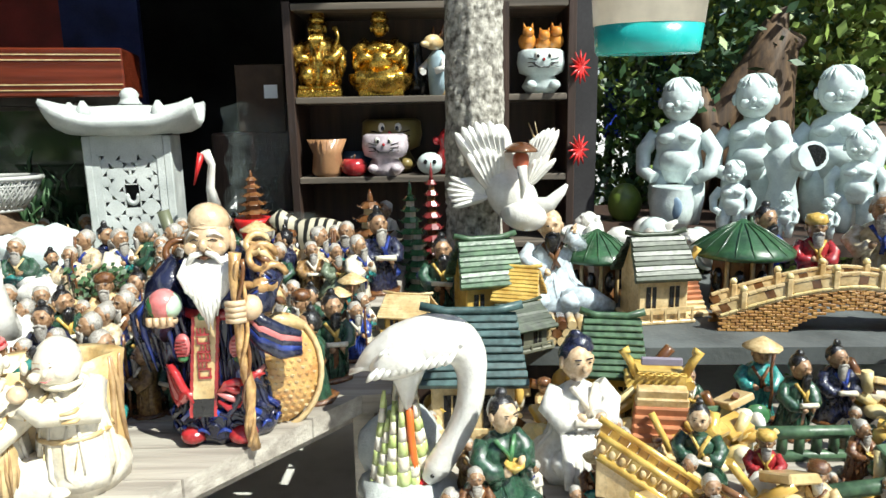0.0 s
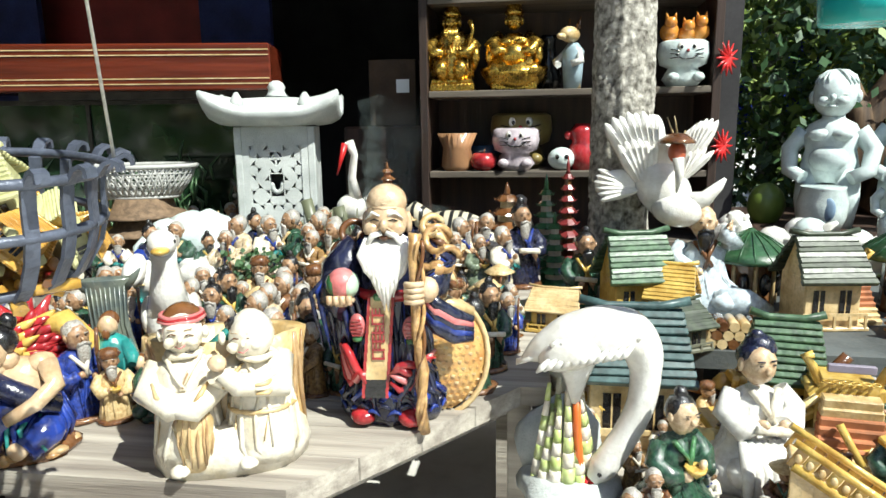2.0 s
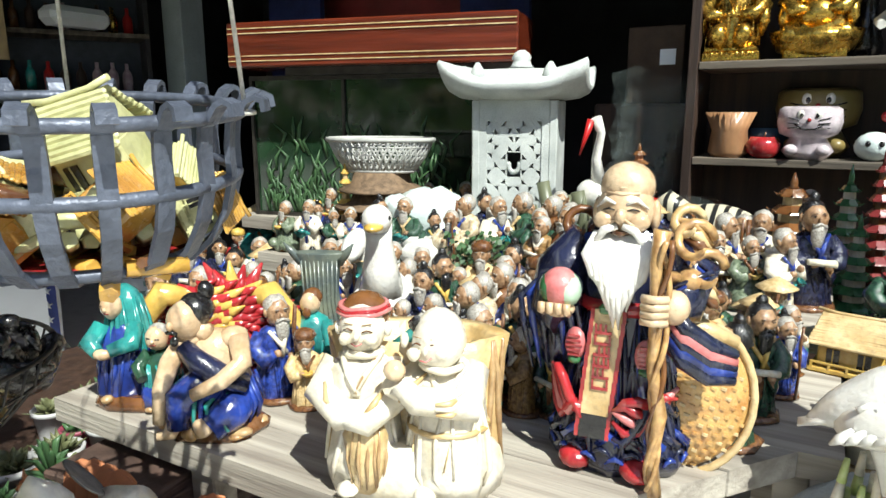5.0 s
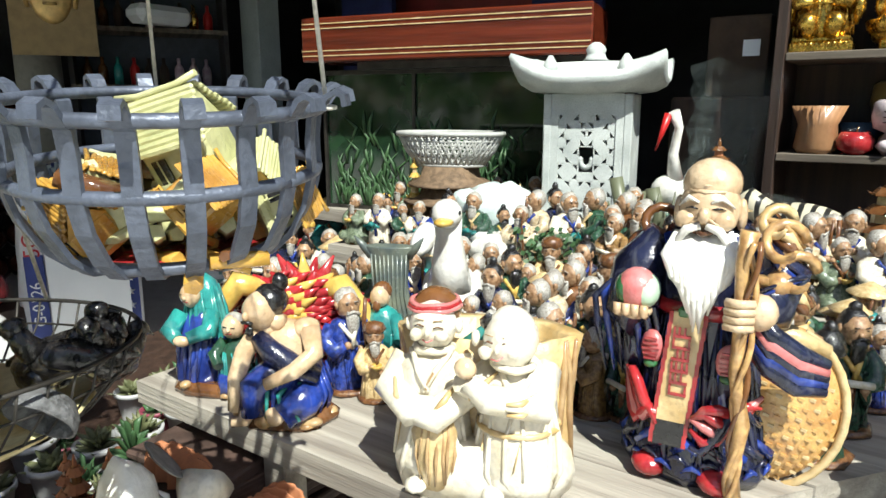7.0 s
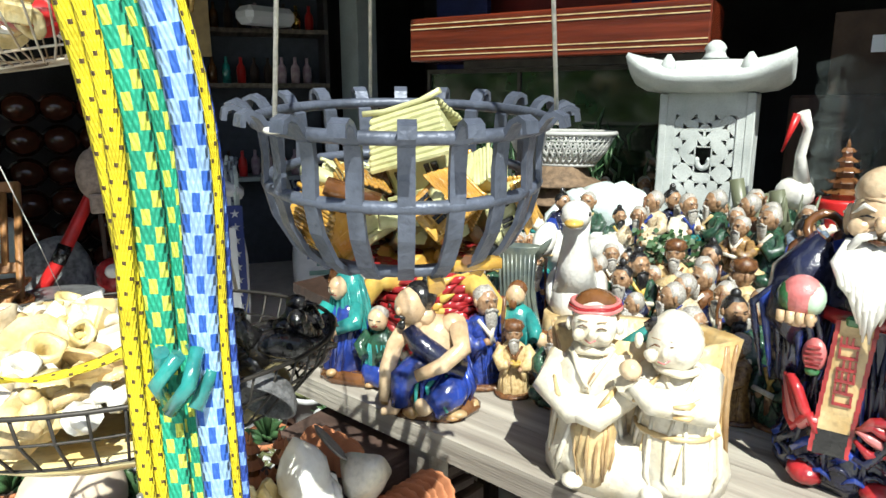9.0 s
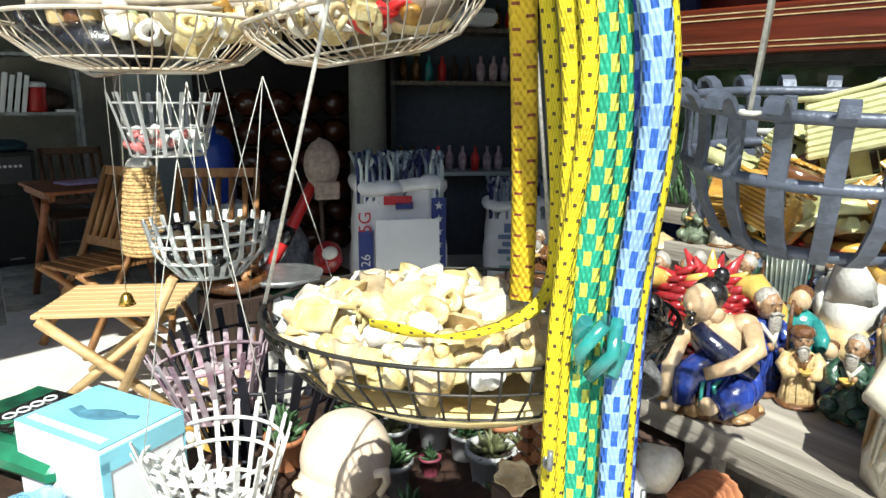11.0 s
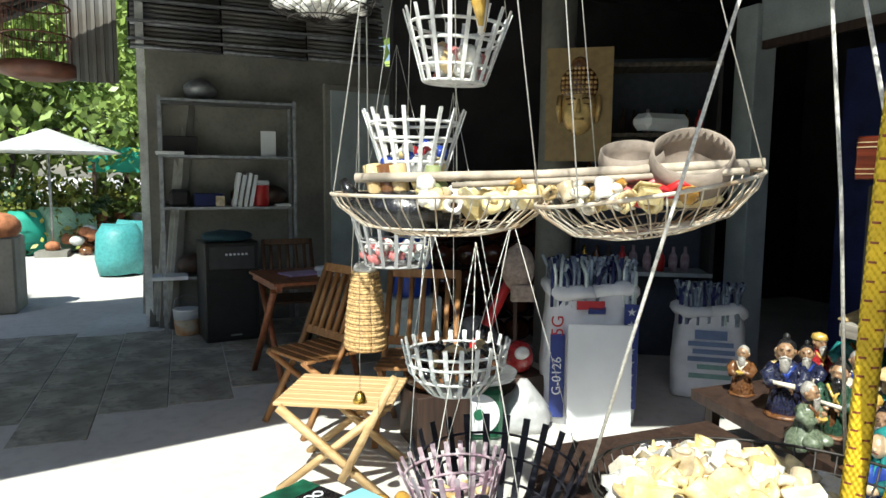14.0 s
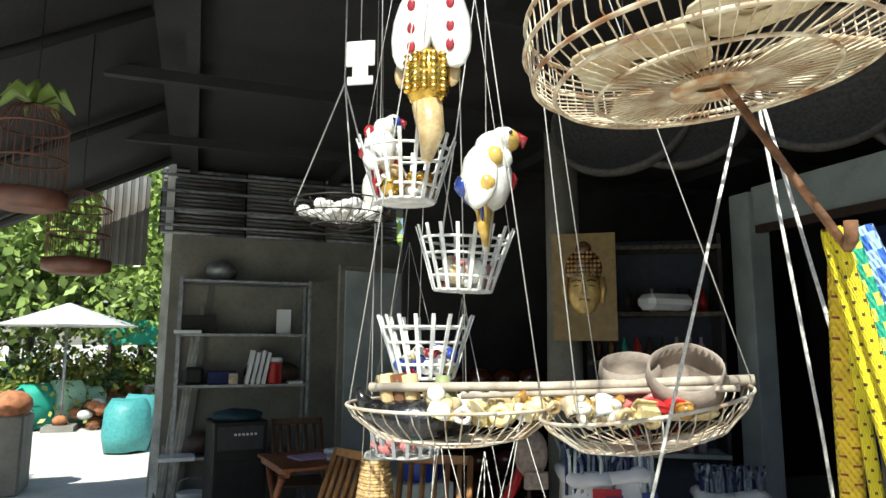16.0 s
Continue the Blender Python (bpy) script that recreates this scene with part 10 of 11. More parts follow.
def sack(w, d, h, label, group):
    e = thing("sack", label, "sack", group=group)
    b = M()
    n, mm = 28, 16
    rings = []
    for j in range(mm):
        t = j / (mm - 1)
        ring = []
        for i in range(n):
            a = 2 * math.pi * i / n
            c, s = math.cos(a), math.sin(a)
            ex = 0.55
            px = abs(c) ** ex * math.copysign(1, c) * d / 2
            py = abs(s) ** ex * math.copysign(1, s) * w / 2
            bul = 1 + 0.07 * math.sin(t * math.pi) - 0.1 * t + 0.035 * noise.noise((c * 2, s * 2, t * 6))
            ring.append(b.bm.verts.new((px * bul, py * bul, t * h)))
        rings.append(ring)
    for q, g_ in zip(rings, rings[1:]):
        for i in range(n):
            f = b.bm.faces.new((q[i], q[(i + 1) % n], g_[(i + 1) % n], g_[i]))
            f.material_index, f.smooth = b.mi(SACKM), True
    b.bm.faces.new(rings[0][::-1])
    part("bag", b, e)
    b = M()
    pts = []
    for i in range(n + 1):
        a = 2 * math.pi * i / n
        c, s = math.cos(a), math.sin(a)
        pts.append((abs(c) ** 0.6 * math.copysign(1, c) * d * 0.47, abs(s) ** 0.6 * math.copysign(1, s) * w * 0.46, h + 0.02 * math.sin(a * 3)))
    b.tube(pts, 0.04, SACKM, 8)
    b.rough(0.018, 9)
    part("rolled_rim", b, e, "rolled-down sack rim")
    b = M()
    r_ = random.Random(int(w * 100))
    for k in range(260):
        x, y = r_.uniform(-d * 0.42, d * 0.46), r_.uniform(-w * 0.44, w * 0.44)
        t_ = r_.uniform(0.1, 0.19)
        b.tube([(x, y, h - 0.1), (x + r_.uniform(-0.03, 0.03), y, h + t_ * 0.6), (x + r_.uniform(-0.05, 0.05), y + r_.uniform(-0.03, 0.03), h + t_)], 0.012, r_.choice((TIEG, TIEG, PALE, NAVYW)), 4)
    o = part("tie_bundle", b, e, "grey-blue bundled plastic ties")
    o["kind"] = "stuff"
    return e


F = Matrix(((0, 0, 1, 0), (1, 0, 0, 0), (0, 1, 0, 0), (0, 0, 0, 1)))
s1 = sack(0.56, 0.3, 0.8, "white woven sack printed in navy and red, full of ties", "printed sacks")
s1.matrix_basis = pose(-3.78, 1.98, 0, 0, 0, -24)
for z, y, w_, h_, m in ((0.3, -0.22, 0.085, 0.5, INK), (0.42, 0.235, 0.085, 0.62, INK), (0.72, -0.02, 0.16, 0.05, INKR), (0.69, 0.02, 0.1, 0.04, INK)):
    b = M()
    b.box((0.166, y * 0.92, z), (0.006, w_, h_), m, bev=0.002)
    part("printed_band", b, s1, "printed band")
for k in range(8):
    b = M()
    for q in range(5):
        a = q * 4 * math.pi / 5
        b.cyl((0, 0, 0), (0, 0.024 * math.sin(a), 0.024 * math.cos(a)), 0.009, 0.001, WHITEB, 4)
    part("printed_star", b, s1, "white star", pose(0.171, 0.216, 0.16 + k * 0.075))
text_part("lettering", "G-0126", 0.075, WHITEB, s1, pose(0.1705, -0.203, 0.3) @ F @ pose(0, 0, 0, 0, 0, 90), "white letters")
text_part("lettering", "5G", 0.1, INKR, s1, pose(0.1735, -0.203, 0.6) @ F @ pose(0, 0, 0, 0, 0, 90), "red letters")
b = M()
b.box((0, 0, 0.31), (0.008, 0.36, 0.62), PAPER)
for v in b.bm.verts:
    v.co.x += 0.012 * noise.noise((v.co.y * 4, v.co.z * 4, 0))
single("paper_sheet", b, "blank white sheet leaning against a sack", "paper", pose(-3.53, 1.9, 0, 0, -4, -24))
s2 = sack(0.46, 0.26, 0.58, "white woven sack with blue print, full of ties", "printed sacks")
s2.matrix_basis = pose(-3.85, 2.98, 0, 0, -6, -36)
for k, (y, z, w_) in enumerate(((0, 0.42, 0.2), (0.0, 0.36, 0.28), (0.02, 0.31, 0.26), (0.0, 0.26, 0.28), (0.03, 0.21, 0.22), (0.0, 0.15, 0.26))):
    b = M()
    b.box((0.142, y, z), (0.006, w_, 0.03 if k else 0.06), mat("faded_blue_print", (0.14, 0.2, 0.34), rough=0.6) if k < 4 else mat("faded_green_print", (0.2, 0.35, 0.32), rough=0.6))
    part("printed_line", b, s2, "unreadable printed line")

# kitchen scale, white bag, cap, red stick, net bag
sc = thing("kitchen_scale", "green enamel kitchen scale with white dial", "scale", pose(-3.74, 1.24, 0.0, 0, 0, -22) @ Matrix.Scale(1.2, 4))
b = M()
b.box((0, 0, 0.12), (0.16, 0.22, 0.24), GREENP, bev=0.02)
part("body", b, sc)
b = M()
b.cyl((0.081, 0, 0.13), (0.09, 0, 0.13), 0.095, 0.095, PAPER, 28)
part("dial", b, sc, "white dial")
b = M()
b.cyl((0.09, 0, 0.13), (0.094, 0, 0.13), 0.025, 0.025, GREENP, 16)
part("dial_hub", b, sc)
b = M()
b.lathe([(0.04, 0.24), (0.05, 0.27), (0.17, 0.285), (0.18, 0.31), (0.17, 0.305)], STEEL, 24)
part("pan", b, sc)
b = M()
# the bag's grey stands in for shade, since the sun reaches it here
b.lathe([(0.15, 0.0), (0.165, 0.05), (0.13, 0.14), (0.07, 0.22), (0.02, 0.27)], mat("shade_greyed_plastic", (0.5, 0.5, 0.5), rough=0.5, var=0.2), 20, folds=0.05, fn=5)
b.rough(0.02, 10)
single("plastic_sack", b, "small filled plastic bag in shade-grey colour on the floor", "bag", pose(-3.78, 1.55, 0.005))
b = M()
b.tube([(0, -0.3, 0.25), (0.0, -0.1, 0.55), (-0.05, 0.1, 0.85), (-0.05, 0.15, 1.0)], [0.035, 0.035, 0.03, 0.02], REDP, 10)
b.tube([(0.01, -0.31, 0.25), (0, -0.35, 0.0)], 0.02, DARKW, 8)
b.cyl((0, -0.15, 0.47), (0, -0.1, 0.56), 0.038, 0.038, BLACK, 10)
single("red_pole", b, "red and black handled pole leaning by the sacks", "pole", pose(-4.0, 1.5, 0))
b = M()
b.sph((0, 0, 0.1), (0.07, 0.1, 0.14), GREYC, 16, 12)
b.box((0.06, 0.02, -0.04), (0.02, 0.14, 0.1), GREYC, bev=0.008)
b.sph((0.02, -0.01, 0.235), 0.015, GREYC, 8, 6)
single("cap", b, "faded grey cap hung on a pole", "cap", pose(-3.88, 1.55, 0.82, 0, 0, -20))
b = M()
b.tube([(-0.04, 0.0, 0.0), (-0.04, 0.02, 0.5), (-0.03, 0.0, 1.05)], 0.013, DARKW, 8)
b.box((-0.04, 0.02, 0.015), (0.2, 0.2, 0.03), DARKW)
single("stand_pole", b, "dark wooden pole holding a cap", "pole", pose(-3.9, 1.55, 0))
b = M()
b.sph((0, 0, 0.28), (0.16, 0.2, 0.3), mat("grey_plaid_net", (0.3, 0.31, 0.32), rough=0.8, var=0.5, scale=30), 16, 12)
b.rough(0.03, 6)
single("net_bag", b, "grey netted bag of goods on the floor", "bag", pose(-4.25, 1.42, 0.0))
b = M()
b.sph((0, 0, 0.1), (0.09, 0.09, 0.1), RED, 12, 10)
b.sph((0.07, -0.02, 0.14), (0.03, 0.05, 0.04), WHITE, 10, 8)
single("toy", b, "red and white plush toy on the floor", "toy", pose(-3.9, 1.58, 0.28))
bx("crate", (-3.95, 1.6, 0), (0.3, 0.25, 0.28), DARKW, "dark crate behind the sacks", "crate")
b = M()
b.lathe([(0.1, 0), (0.17, 0.05), (0.17, 0.1), (0.15, 0.09)], BROWN, 20)
single("bowl", b, "wide brown clay bowl on a crate", "bowl", pose(-3.75, 0.98, 0.3))
bx("crate", (-3.75, 0.98, 0), (0.3, 0.3, 0.3), DARKW, "dark crate under a bowl", "crate")
b = M()
b.lathe([(0.13, 0), (0.14, 0.02), (0.14, 0.36), (0.11, 0.42), (0.035, 0.45), (0.035, 0.5)], BLUEP, 20)
single("water_bottle", b, "large blue water dispenser bottle", "bottle", pose(-4.95, 1.25, 0.6))
bx("stand", (-4.95, 1.25, 0), (0.34, 0.34, 0.6), PALE, "grey stand under the water bottle", "stand")
# brown pottery wall in the dark
for i in range(6):
    for j in range(6):
        b = M()
        b.sph((0, 0, 0), (0.12, 0.13, 0.11), mat("dark_brown_jar", (0.07, 0.02, 0.01), rough=0.15, coat=0.4), 12, 8)
        single("clay_jar", b, "glossy dark brown clay jar stacked in shade", "jar", pose(-5.6, 1.5 + i * 0.24, 0.12 + j * 0.225), "stacked clay jars")

# gilded buddha relief picture on the column
pc = thing("relief_picture", "gilded relief panel of a serene curly-haired head", "picture", pose(-4.55, 2.36, 1.58, 0, 0, -34))
b = M()
b.box((0, 0, 0.385), (0.02, 0.44, 0.77), mat("dull_gold_panel", (0.5, 0.38, 0.18), rough=0.45, metal=0.3, var=0.4, scale=5), bev=0.004)
part("panel", b, pc)
b = M()
b.box((0.005, 0, 0.385), (0.018, 0.46, 0.79), mat("panel_edge", (0.3, 0.2, 0.08), rough=0.5))
part("border", b, pc)
b = M()
GD = mat("bronze_gold_relief", (0.62, 0.42, 0.16), rough=0.35, metal=0.5, var=0.4, scale=14)
b.sph((0.012, 0, 0.36), (0.05, 0.12, 0.19), GD, 18, 14)
b.sph((0.01, 0, 0.52), (0.05, 0.135, 0.14), BROWN, 18, 12)
b.sph((0.01, 0, 0.66), (0.04, 0.06, 0.06), BROWN, 12, 10)
for i in range(9):
    for j in range(6):
        y, z = -0.11 + i * 0.0275, 0.47 + j * 0.033
        if (y / 0.13) ** 2 + ((z - 0.5) / 0.17) ** 2 < 1:
            b.sph((0.012 + 0.05 * math.sqrt(max(0, 1 - (y / 0.135) ** 2 - ((z - 0.52) / 0.14) ** 2)), y, z), 0.012, GD, 6, 5)
for s in (-1, 1):
    b.tube([(0.015, s * 0.13, 0.45), (0.02, s * 0.14, 0.36), (0.015, s * 0.125, 0.26)], [0.018, 0.022, 0.012], GD, 8)
    b.tube([(0.055, s * 0.02, 0.42), (0.058, s * 0.05, 0.43), (0.045, s * 0.085, 0.42)], 0.006, BROWN, 5)
    b.tube([(0.055, s * 0.025, 0.39), (0.052, s * 0.075, 0.385)], 0.005, BROWN, 5)
b.tube([(0.06, 0, 0.42), (0.075, 0, 0.35), (0.066, 0, 0.33)], [0.01, 0.016, 0.014], GD, 8)
b.tube([(0.055, -0.035, 0.285), (0.064, 0, 0.28), (0.055, 0.035, 0.285)], 0.01, GD, 6)
part("relief", b, pc, "bronze-gold moulded head")
b = M()
b.box((-0.18, 0, 0.385), (0.34, 0.06, 0.06), DARKW)
part("bracket", b, pc)
# shop shelves between the column and the post
cs = thing("wall_cabinet", "dark open shelving with bottles and boxes", "shelf", pose(-4.75, 3.1, 0, 0, 0, -30))
for y in (-0.5, 0.5):
    b = M()
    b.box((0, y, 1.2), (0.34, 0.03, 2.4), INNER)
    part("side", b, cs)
for z in (0.72, 1.4, 1.78, 2.3):
    b = M()
    b.box((0, 0, z), (0.36, 1.02, 0.03), POSTM if z < 1 else DARKWX)
    part("shelf_board", b, cs)
b = M()
# back board colour is dimmed to stand for shade
b.box((-0.17, 0, 1.2), (0.02, 1.0, 2.4), mat("shade_dim_blue_panel", (0.05, 0.06, 0.08), rough=0.7))
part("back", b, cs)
rq = random.Random(3)
for k in range(26):
    z = (0.735, 1.415, 1.795)[k % 3]
    y = -0.44 + 0.88 * ((k * 0.37) % 1)
    b = M()
    m = rq.choice((PURP, BROWN, REDP, GOLD, BROWN, TEAL, PURP, DARKW))
    b.lathe([(0.03, 0), (0.034, 0.08), (0.03, 0.12), (0.012, 0.15), (0.012, 0.19)], m, 12)
    single("bottle", b, "small coloured bottle on the dim shelf", "bottle", cs.matrix_basis @ pose(rq.uniform(-0.08, 0.1), y, z), "bottles on the dim shelf")
bx("crumpled_bag", (-4.45, 3.0, 1.8), (0.2, 0.4, 0.12), WHITEB, "white crumpled plastic bag on the shelf", "bag", 0.04)
# straw-hatted scarecrow toys by the post
for x, y, h, k in ((-2.6, 2.7, 0.62, 5), (-2.3, 2.85, 0.6, 7), (-2.85, 2.75, 0.4, 9), (-2.45, 2.5, 0.45, 4), (-2.2, 2.55, 0.5, 9), (-2.7, 2.5, 0.4, 3), (-2.9, 2.55, 0.3, 6), (-2.0, 2.4, 0.55, 8), (-2.1, 2.2, 0.5, 5), (-2.35, 2.25, 0.45, 1), (-2.6, 2.25, 0.5, 3), (-2.05, 2.02, 0.42, 9), (-2.9, 2.3, 0.35, 2), (-2.3, 2.02, 0.38, 13)):
    put_fig(k, x, y, 0.38, h * 0.68, 20 + 6 * k, "larger figurines on the low stand", "large glazed figurine among others on a low stand")
b = M()
b.prism([(-3.05, 2.12), (-1.9, 1.92), (-1.9, 2.95), (-3.05, 2.95)], 0.33, 0.38, DARKW)
for x, y in ((-2.98, 2.2), (-1.97, 2.0), (-2.98, 2.88), (-1.97, 2.88)):
    b.box((x, y, 0.165), (0.05, 0.05, 0.33), DARKW)
setting("low_stand", b, "low dark stand for larger figurines", "stand")

# ---- cartons and bags in the sun ----
PUMP = mat("grey_blue_print", (0.1, 0.26, 0.36), rough=0.4, var=0.3, scale=30)
cb = thing("carton", "cyan and white cardboard carton with a printed pump", "box", pose(-1.99, 0.14, 0.4, 0, 0, 28) @ Matrix.Diagonal((0.95, 0.95, 0.75, 1)))
b = M()
b.box((0, 0, 0.12), (0.3, 0.22, 0.24), WHITEB, bev=0.004)
part("box_body", b, cb)
b = M()
b.box((0, 0, 0.2425), (0.296, 0.216, 0.004), CYANB)
part("lid_print", b, cb, "cyan printed lid")
b = M()
b.box((0, 0.1115, 0.12), (0.3, 0.004, 0.236), CYANB)
b.box((0.152, 0.0, 0.2), (0.004, 0.22, 0.06), CYANB)
b.box((0.152, -0.1, 0.1), (0.004, 0.02, 0.2), CYANB)
part("side_print", b, cb, "cyan printed side")
b = M()
b.sph((0.01, 0.0, 0.2465), (0.062, 0.026, 0.0025), PUMP, 18, 6, rot=(0, 0, 20))
b.box((0.075, 0.022, 0.2465), (0.05, 0.016, 0.003), PUMP, rot=(0, 0, 20), bev=0.001)
b.box((-0.06, -0.01, 0.2465), (0.04, 0.03, 0.003), PUMP, rot=(0, 0, -15), bev=0.001)
b.box((0.0, -0.08, 0.2465), (0.26, 0.02, 0.003), WHITEB, bev=0.001)
part("pump_picture", b, cb, "navy printed pump shape")
b = M()
for k in range(3):
    b.box((-0.02 - k * 0.03, 0.1145, 0.14), (0.02, 0.003, 0.13 - 0.02 * k), INKY if k == 2 else INK)
part("printed_bar", b, cb, "unreadable printed bars")
b = M()
b.box((0, 0, 0.21), (0.5, 0.5, 0.42), DARKW, bev=0.008)
single("crate", b, "dark slatted crate under the carton", "crate", pose(-2.03, 0.1, -0.02, 0, 0, 28))
gb = thing("printed_bag", "green and black printed bag with white flower", "bag", pose(-2.2, 0.05, 0.43, 0, 0, 32))
b = M()
b.box((0, 0, 0.045), (0.44, 0.3, 0.08), GREENB, bev=0.03)
bmesh.ops.subdivide_edges(b.bm, edges=b.bm.edges[:], cuts=3, use_grid_fill=True)
b.rough(0.014, 9)
part("bag_body", b, gb)
b = M()
b.box((0.03, 0.0, 0.093), (0.26, 0.2, 0.003), BLACK, rot=(0, 0, 0))
for k in range(7):
    b.sph((-0.08 + 0.035 * k, -0.085 + 0.012 * (k % 3), 0.095), (0.024, 0.01, 0.002), GREENP, 10, 6, rot=(0, 0, 40 * k))
part("black_panel", b, gb, "black printed panel")
for k in range(2):
    b = M()
    b.box((0.03 + k * 0.05, -0.01, 0.0965), (0.03, 0.1, 0.003), INKY)
    part("printed_bar", b, gb, "yellow unreadable letters")
b = M()
for k in range(4):
    b.ring((-0.06, -0.05 + k * 0.035, 0.098), 0.014, 0.003, WHITEB, 14, 4)
part("printed_ring", b, gb, "white ring marks")
b = M()
rq = random.Random(4)
BLUEF = mat("clear_blue_film", (0.3, 0.62, 0.8), rough=0.12, var=0.3, alpha=0.45, bump=0.6, bscale=30, coat=0.6)
for k in range(9):
    c_ = Vector((rq.uniform(-0.07, 0.07), rq.uniform(-0.05, 0.05), rq.uniform(0.03, 0.08)))
    grid_ = [[b.bm.verts.new(c_ + Vector(((i - 4) * 0.018, (j - 4) * 0.018, 0)) + 0.055 * noise.noise_vector(((i - 4) * 0.35 + k * 7, (j - 4) * 0.35, k * 3.1)) + 0.02 * noise.noise_vector(((i - 4) * 0.9 + k * 5, (j - 4) * 0.9, k))) for j in range(9)] for i in range(9)]
    for i in range(8):
        for j in range(8):
            f = b.bm.faces.new((grid_[i][j], grid_[i + 1][j], grid_[i + 1][j + 1], grid_[i][j + 1]))
            f.material_index = b.mi(BLUEF)
single("plastic_wrap", b, "crumpled clear blue plastic wrap", "bag", pose(-1.83, -0.02, 0.4), "", "stuff")
b = M()
for k in range(110):
    x = rq.uniform(-0.16, 0.16)
    z = rq.uniform(0.0, 0.3)
    b.tube([(x, rq.uniform(-0.02, 0.02), z), (x + rq.uniform(-0.02, 0.02), rq.uniform(-0.05, 0.05), z + 0.05)], 0.009, PLASTW, 4)
o = single("plastic_forks", b, "heap of white plastic strips", "ornament", pose(-1.74, 0.27, 0.36, 0, 0, 28) @ Matrix.Diagonal((0.7, 0.7, 0.55, 1)))
o["kind"] = "stuff"
b = M()
for k in range(60):
    b.sph((rq.uniform(-0.2, 0.2), rq.uniform(-0.14, 0.14), rq.uniform(0.01, 0.1)), (rq.uniform(0.015, 0.04), rq.uniform(0.015, 0.03), 0.02), rq.choice((BUFF, WHITE, PALEY, AMB)), 7, 5)
single("shell_heap", b, "heap of buff and white shells", "ornament", pose(-2.72, 0.42, 0.0) @ Matrix.Scale(1.4, 4), "", "stuff")

# bald ceramic heads and white conch by the pots
PEACH = mat("peach_bisque", (0.74, 0.6, 0.46), rough=0.5, var=0.2)
b = M()
b.sph((-0.012, 0, 0.155), (0.094, 0.086, 0.092), PEACH, 28, 20)
b.sph((0.04, 0, 0.118), (0.058, 0.066, 0.062), PEACH, 22, 16)
for s in (-1, 1):
    b.sph((0.072, s * 0.034, 0.095), (0.024, 0.025, 0.023), PEACH, 14, 10)
    b.sph((0.085, s * 0.027, 0.137), (0.014, 0.02, 0.009), PEACH, 12, 8)
    b.tube([(0.094, s * 0.012, 0.129), (0.093, s * 0.03, 0.125), (0.082, s * 0.044, 0.129)], 0.0022, BROWN, 6)
    b.tube([(-0.002, s * 0.082, 0.15), (-0.02, s * 0.096, 0.148), (-0.024, s * 0.094, 0.12), (-0.008, s * 0.084, 0.098)], [0.008, 0.011, 0.009, 0.007], PEACH, 8)
    b.tube([(-0.01, s * 0.05, 0.04), (-0.02, s * 0.1, 0.012), (-0.012, s * 0.128, -0.02)], [0.045, 0.045, 0.032], PEACH, 14)
b.sph((0.099, 0, 0.113), (0.012, 0.013, 0.011), PEACH, 12, 8)
b.tube([(0.09, -0.018, 0.085), (0.097, 0, 0.081), (0.09, 0.018, 0.085)], 0.003, PEACH, 6)
b.tube([(-0.02, 0, 0.1), (-0.016, 0, 0.05), (-0.01, 0, -0.024)], [0.05, 0.05, 0.075], PEACH, 18)
b.rough(0.002, 18, 5)
single("child_bust", b, "peach bisque bald child bust on a crate", "statue", pose(-1.68, 0.6, 0.31, 0, 8, -72) @ Matrix.Scale(1.14, 4))
bx("crate", (-1.68, 0.58, 0), (0.24, 0.15, 0.282), DARKW, "dark crate under a bust", "crate")
b = M()
mat("tan_bisque", (0.4, 0.2, 0.12), rough=0.45)
b = M()
b.sph((0, 0, 0.06), (0.1, 0.1, 0.08), MATS["tan_bisque"], 18, 14)
single("ornament", b, "smooth tan ceramic dome", "ornament", pose(-1.06, 0.42, 0.55))
bx("crate", (-1.08, 0.5, 0), (0.55, 0.42, 0.55), DARKW, "dark crate beneath the wire basket", "crate")
def gourd(m, q, seed):
    """A pear-shaped shell with a pointed crown and a seam round its belly."""
    b = M()
    b.lathe([(0.01, 0), (0.03, 0.003), (0.046, 0.02), (0.05, 0.042), (0.043, 0.06), (0.04, 0.064), (0.043, 0.07), (0.04, 0.092), (0.027, 0.118), (0.012, 0.138), (0.002, 0.15)], m, 28, folds=0.035, fn=3)
    for k in range(5):
        a = 1.26 * k + seed
        b.tube([(0.047 * math.cos(a), 0.047 * math.sin(a), 0.02), (0.053 * math.cos(a + 0.3), 0.053 * math.sin(a + 0.3), 0.045), (0.044 * math.cos(a + 0.6), 0.044 * math.sin(a + 0.6), 0.062)], [0.004, 0.007, 0.003], m, 8)
    b.rough(0.005, 24, seed)
    return single("conch_shell", b, "large white conch shell with a pointed crown", "shell", q)


gourd(WHITE, pose(-1.02, 0.71, 0.682, 6, -8, 20) @ Matrix.Scale(0.92, 4), 1)
b = M()
b.lathe([(0.012, 0), (0.03, 0.012), (0.04, 0.035), (0.043, 0.06), (0.038, 0.06), (0.034, 0.036), (0.024, 0.016), (0.006, 0.006)], IVORY, 24, folds=0.05, fn=4)
b.rough(0.006, 30, 2)
single("shell_cup", b, "open ivory shell leaning beside a white conch", "shell", pose(-1.0, 0.772, 0.692, -50, -42, 0) @ Matrix.Scale(0.95, 4))
b = M()
b.lathe([(0.02, 0), (0.05, 0.003), (0.062, 0.008), (0.061, 0.011), (0.048, 0.007), (0.018, 0.004)], mat("dull_pewter", (0.2, 0.19, 0.17), rough=0.5, var=0.4, scale=30, bump=0.2), 28)
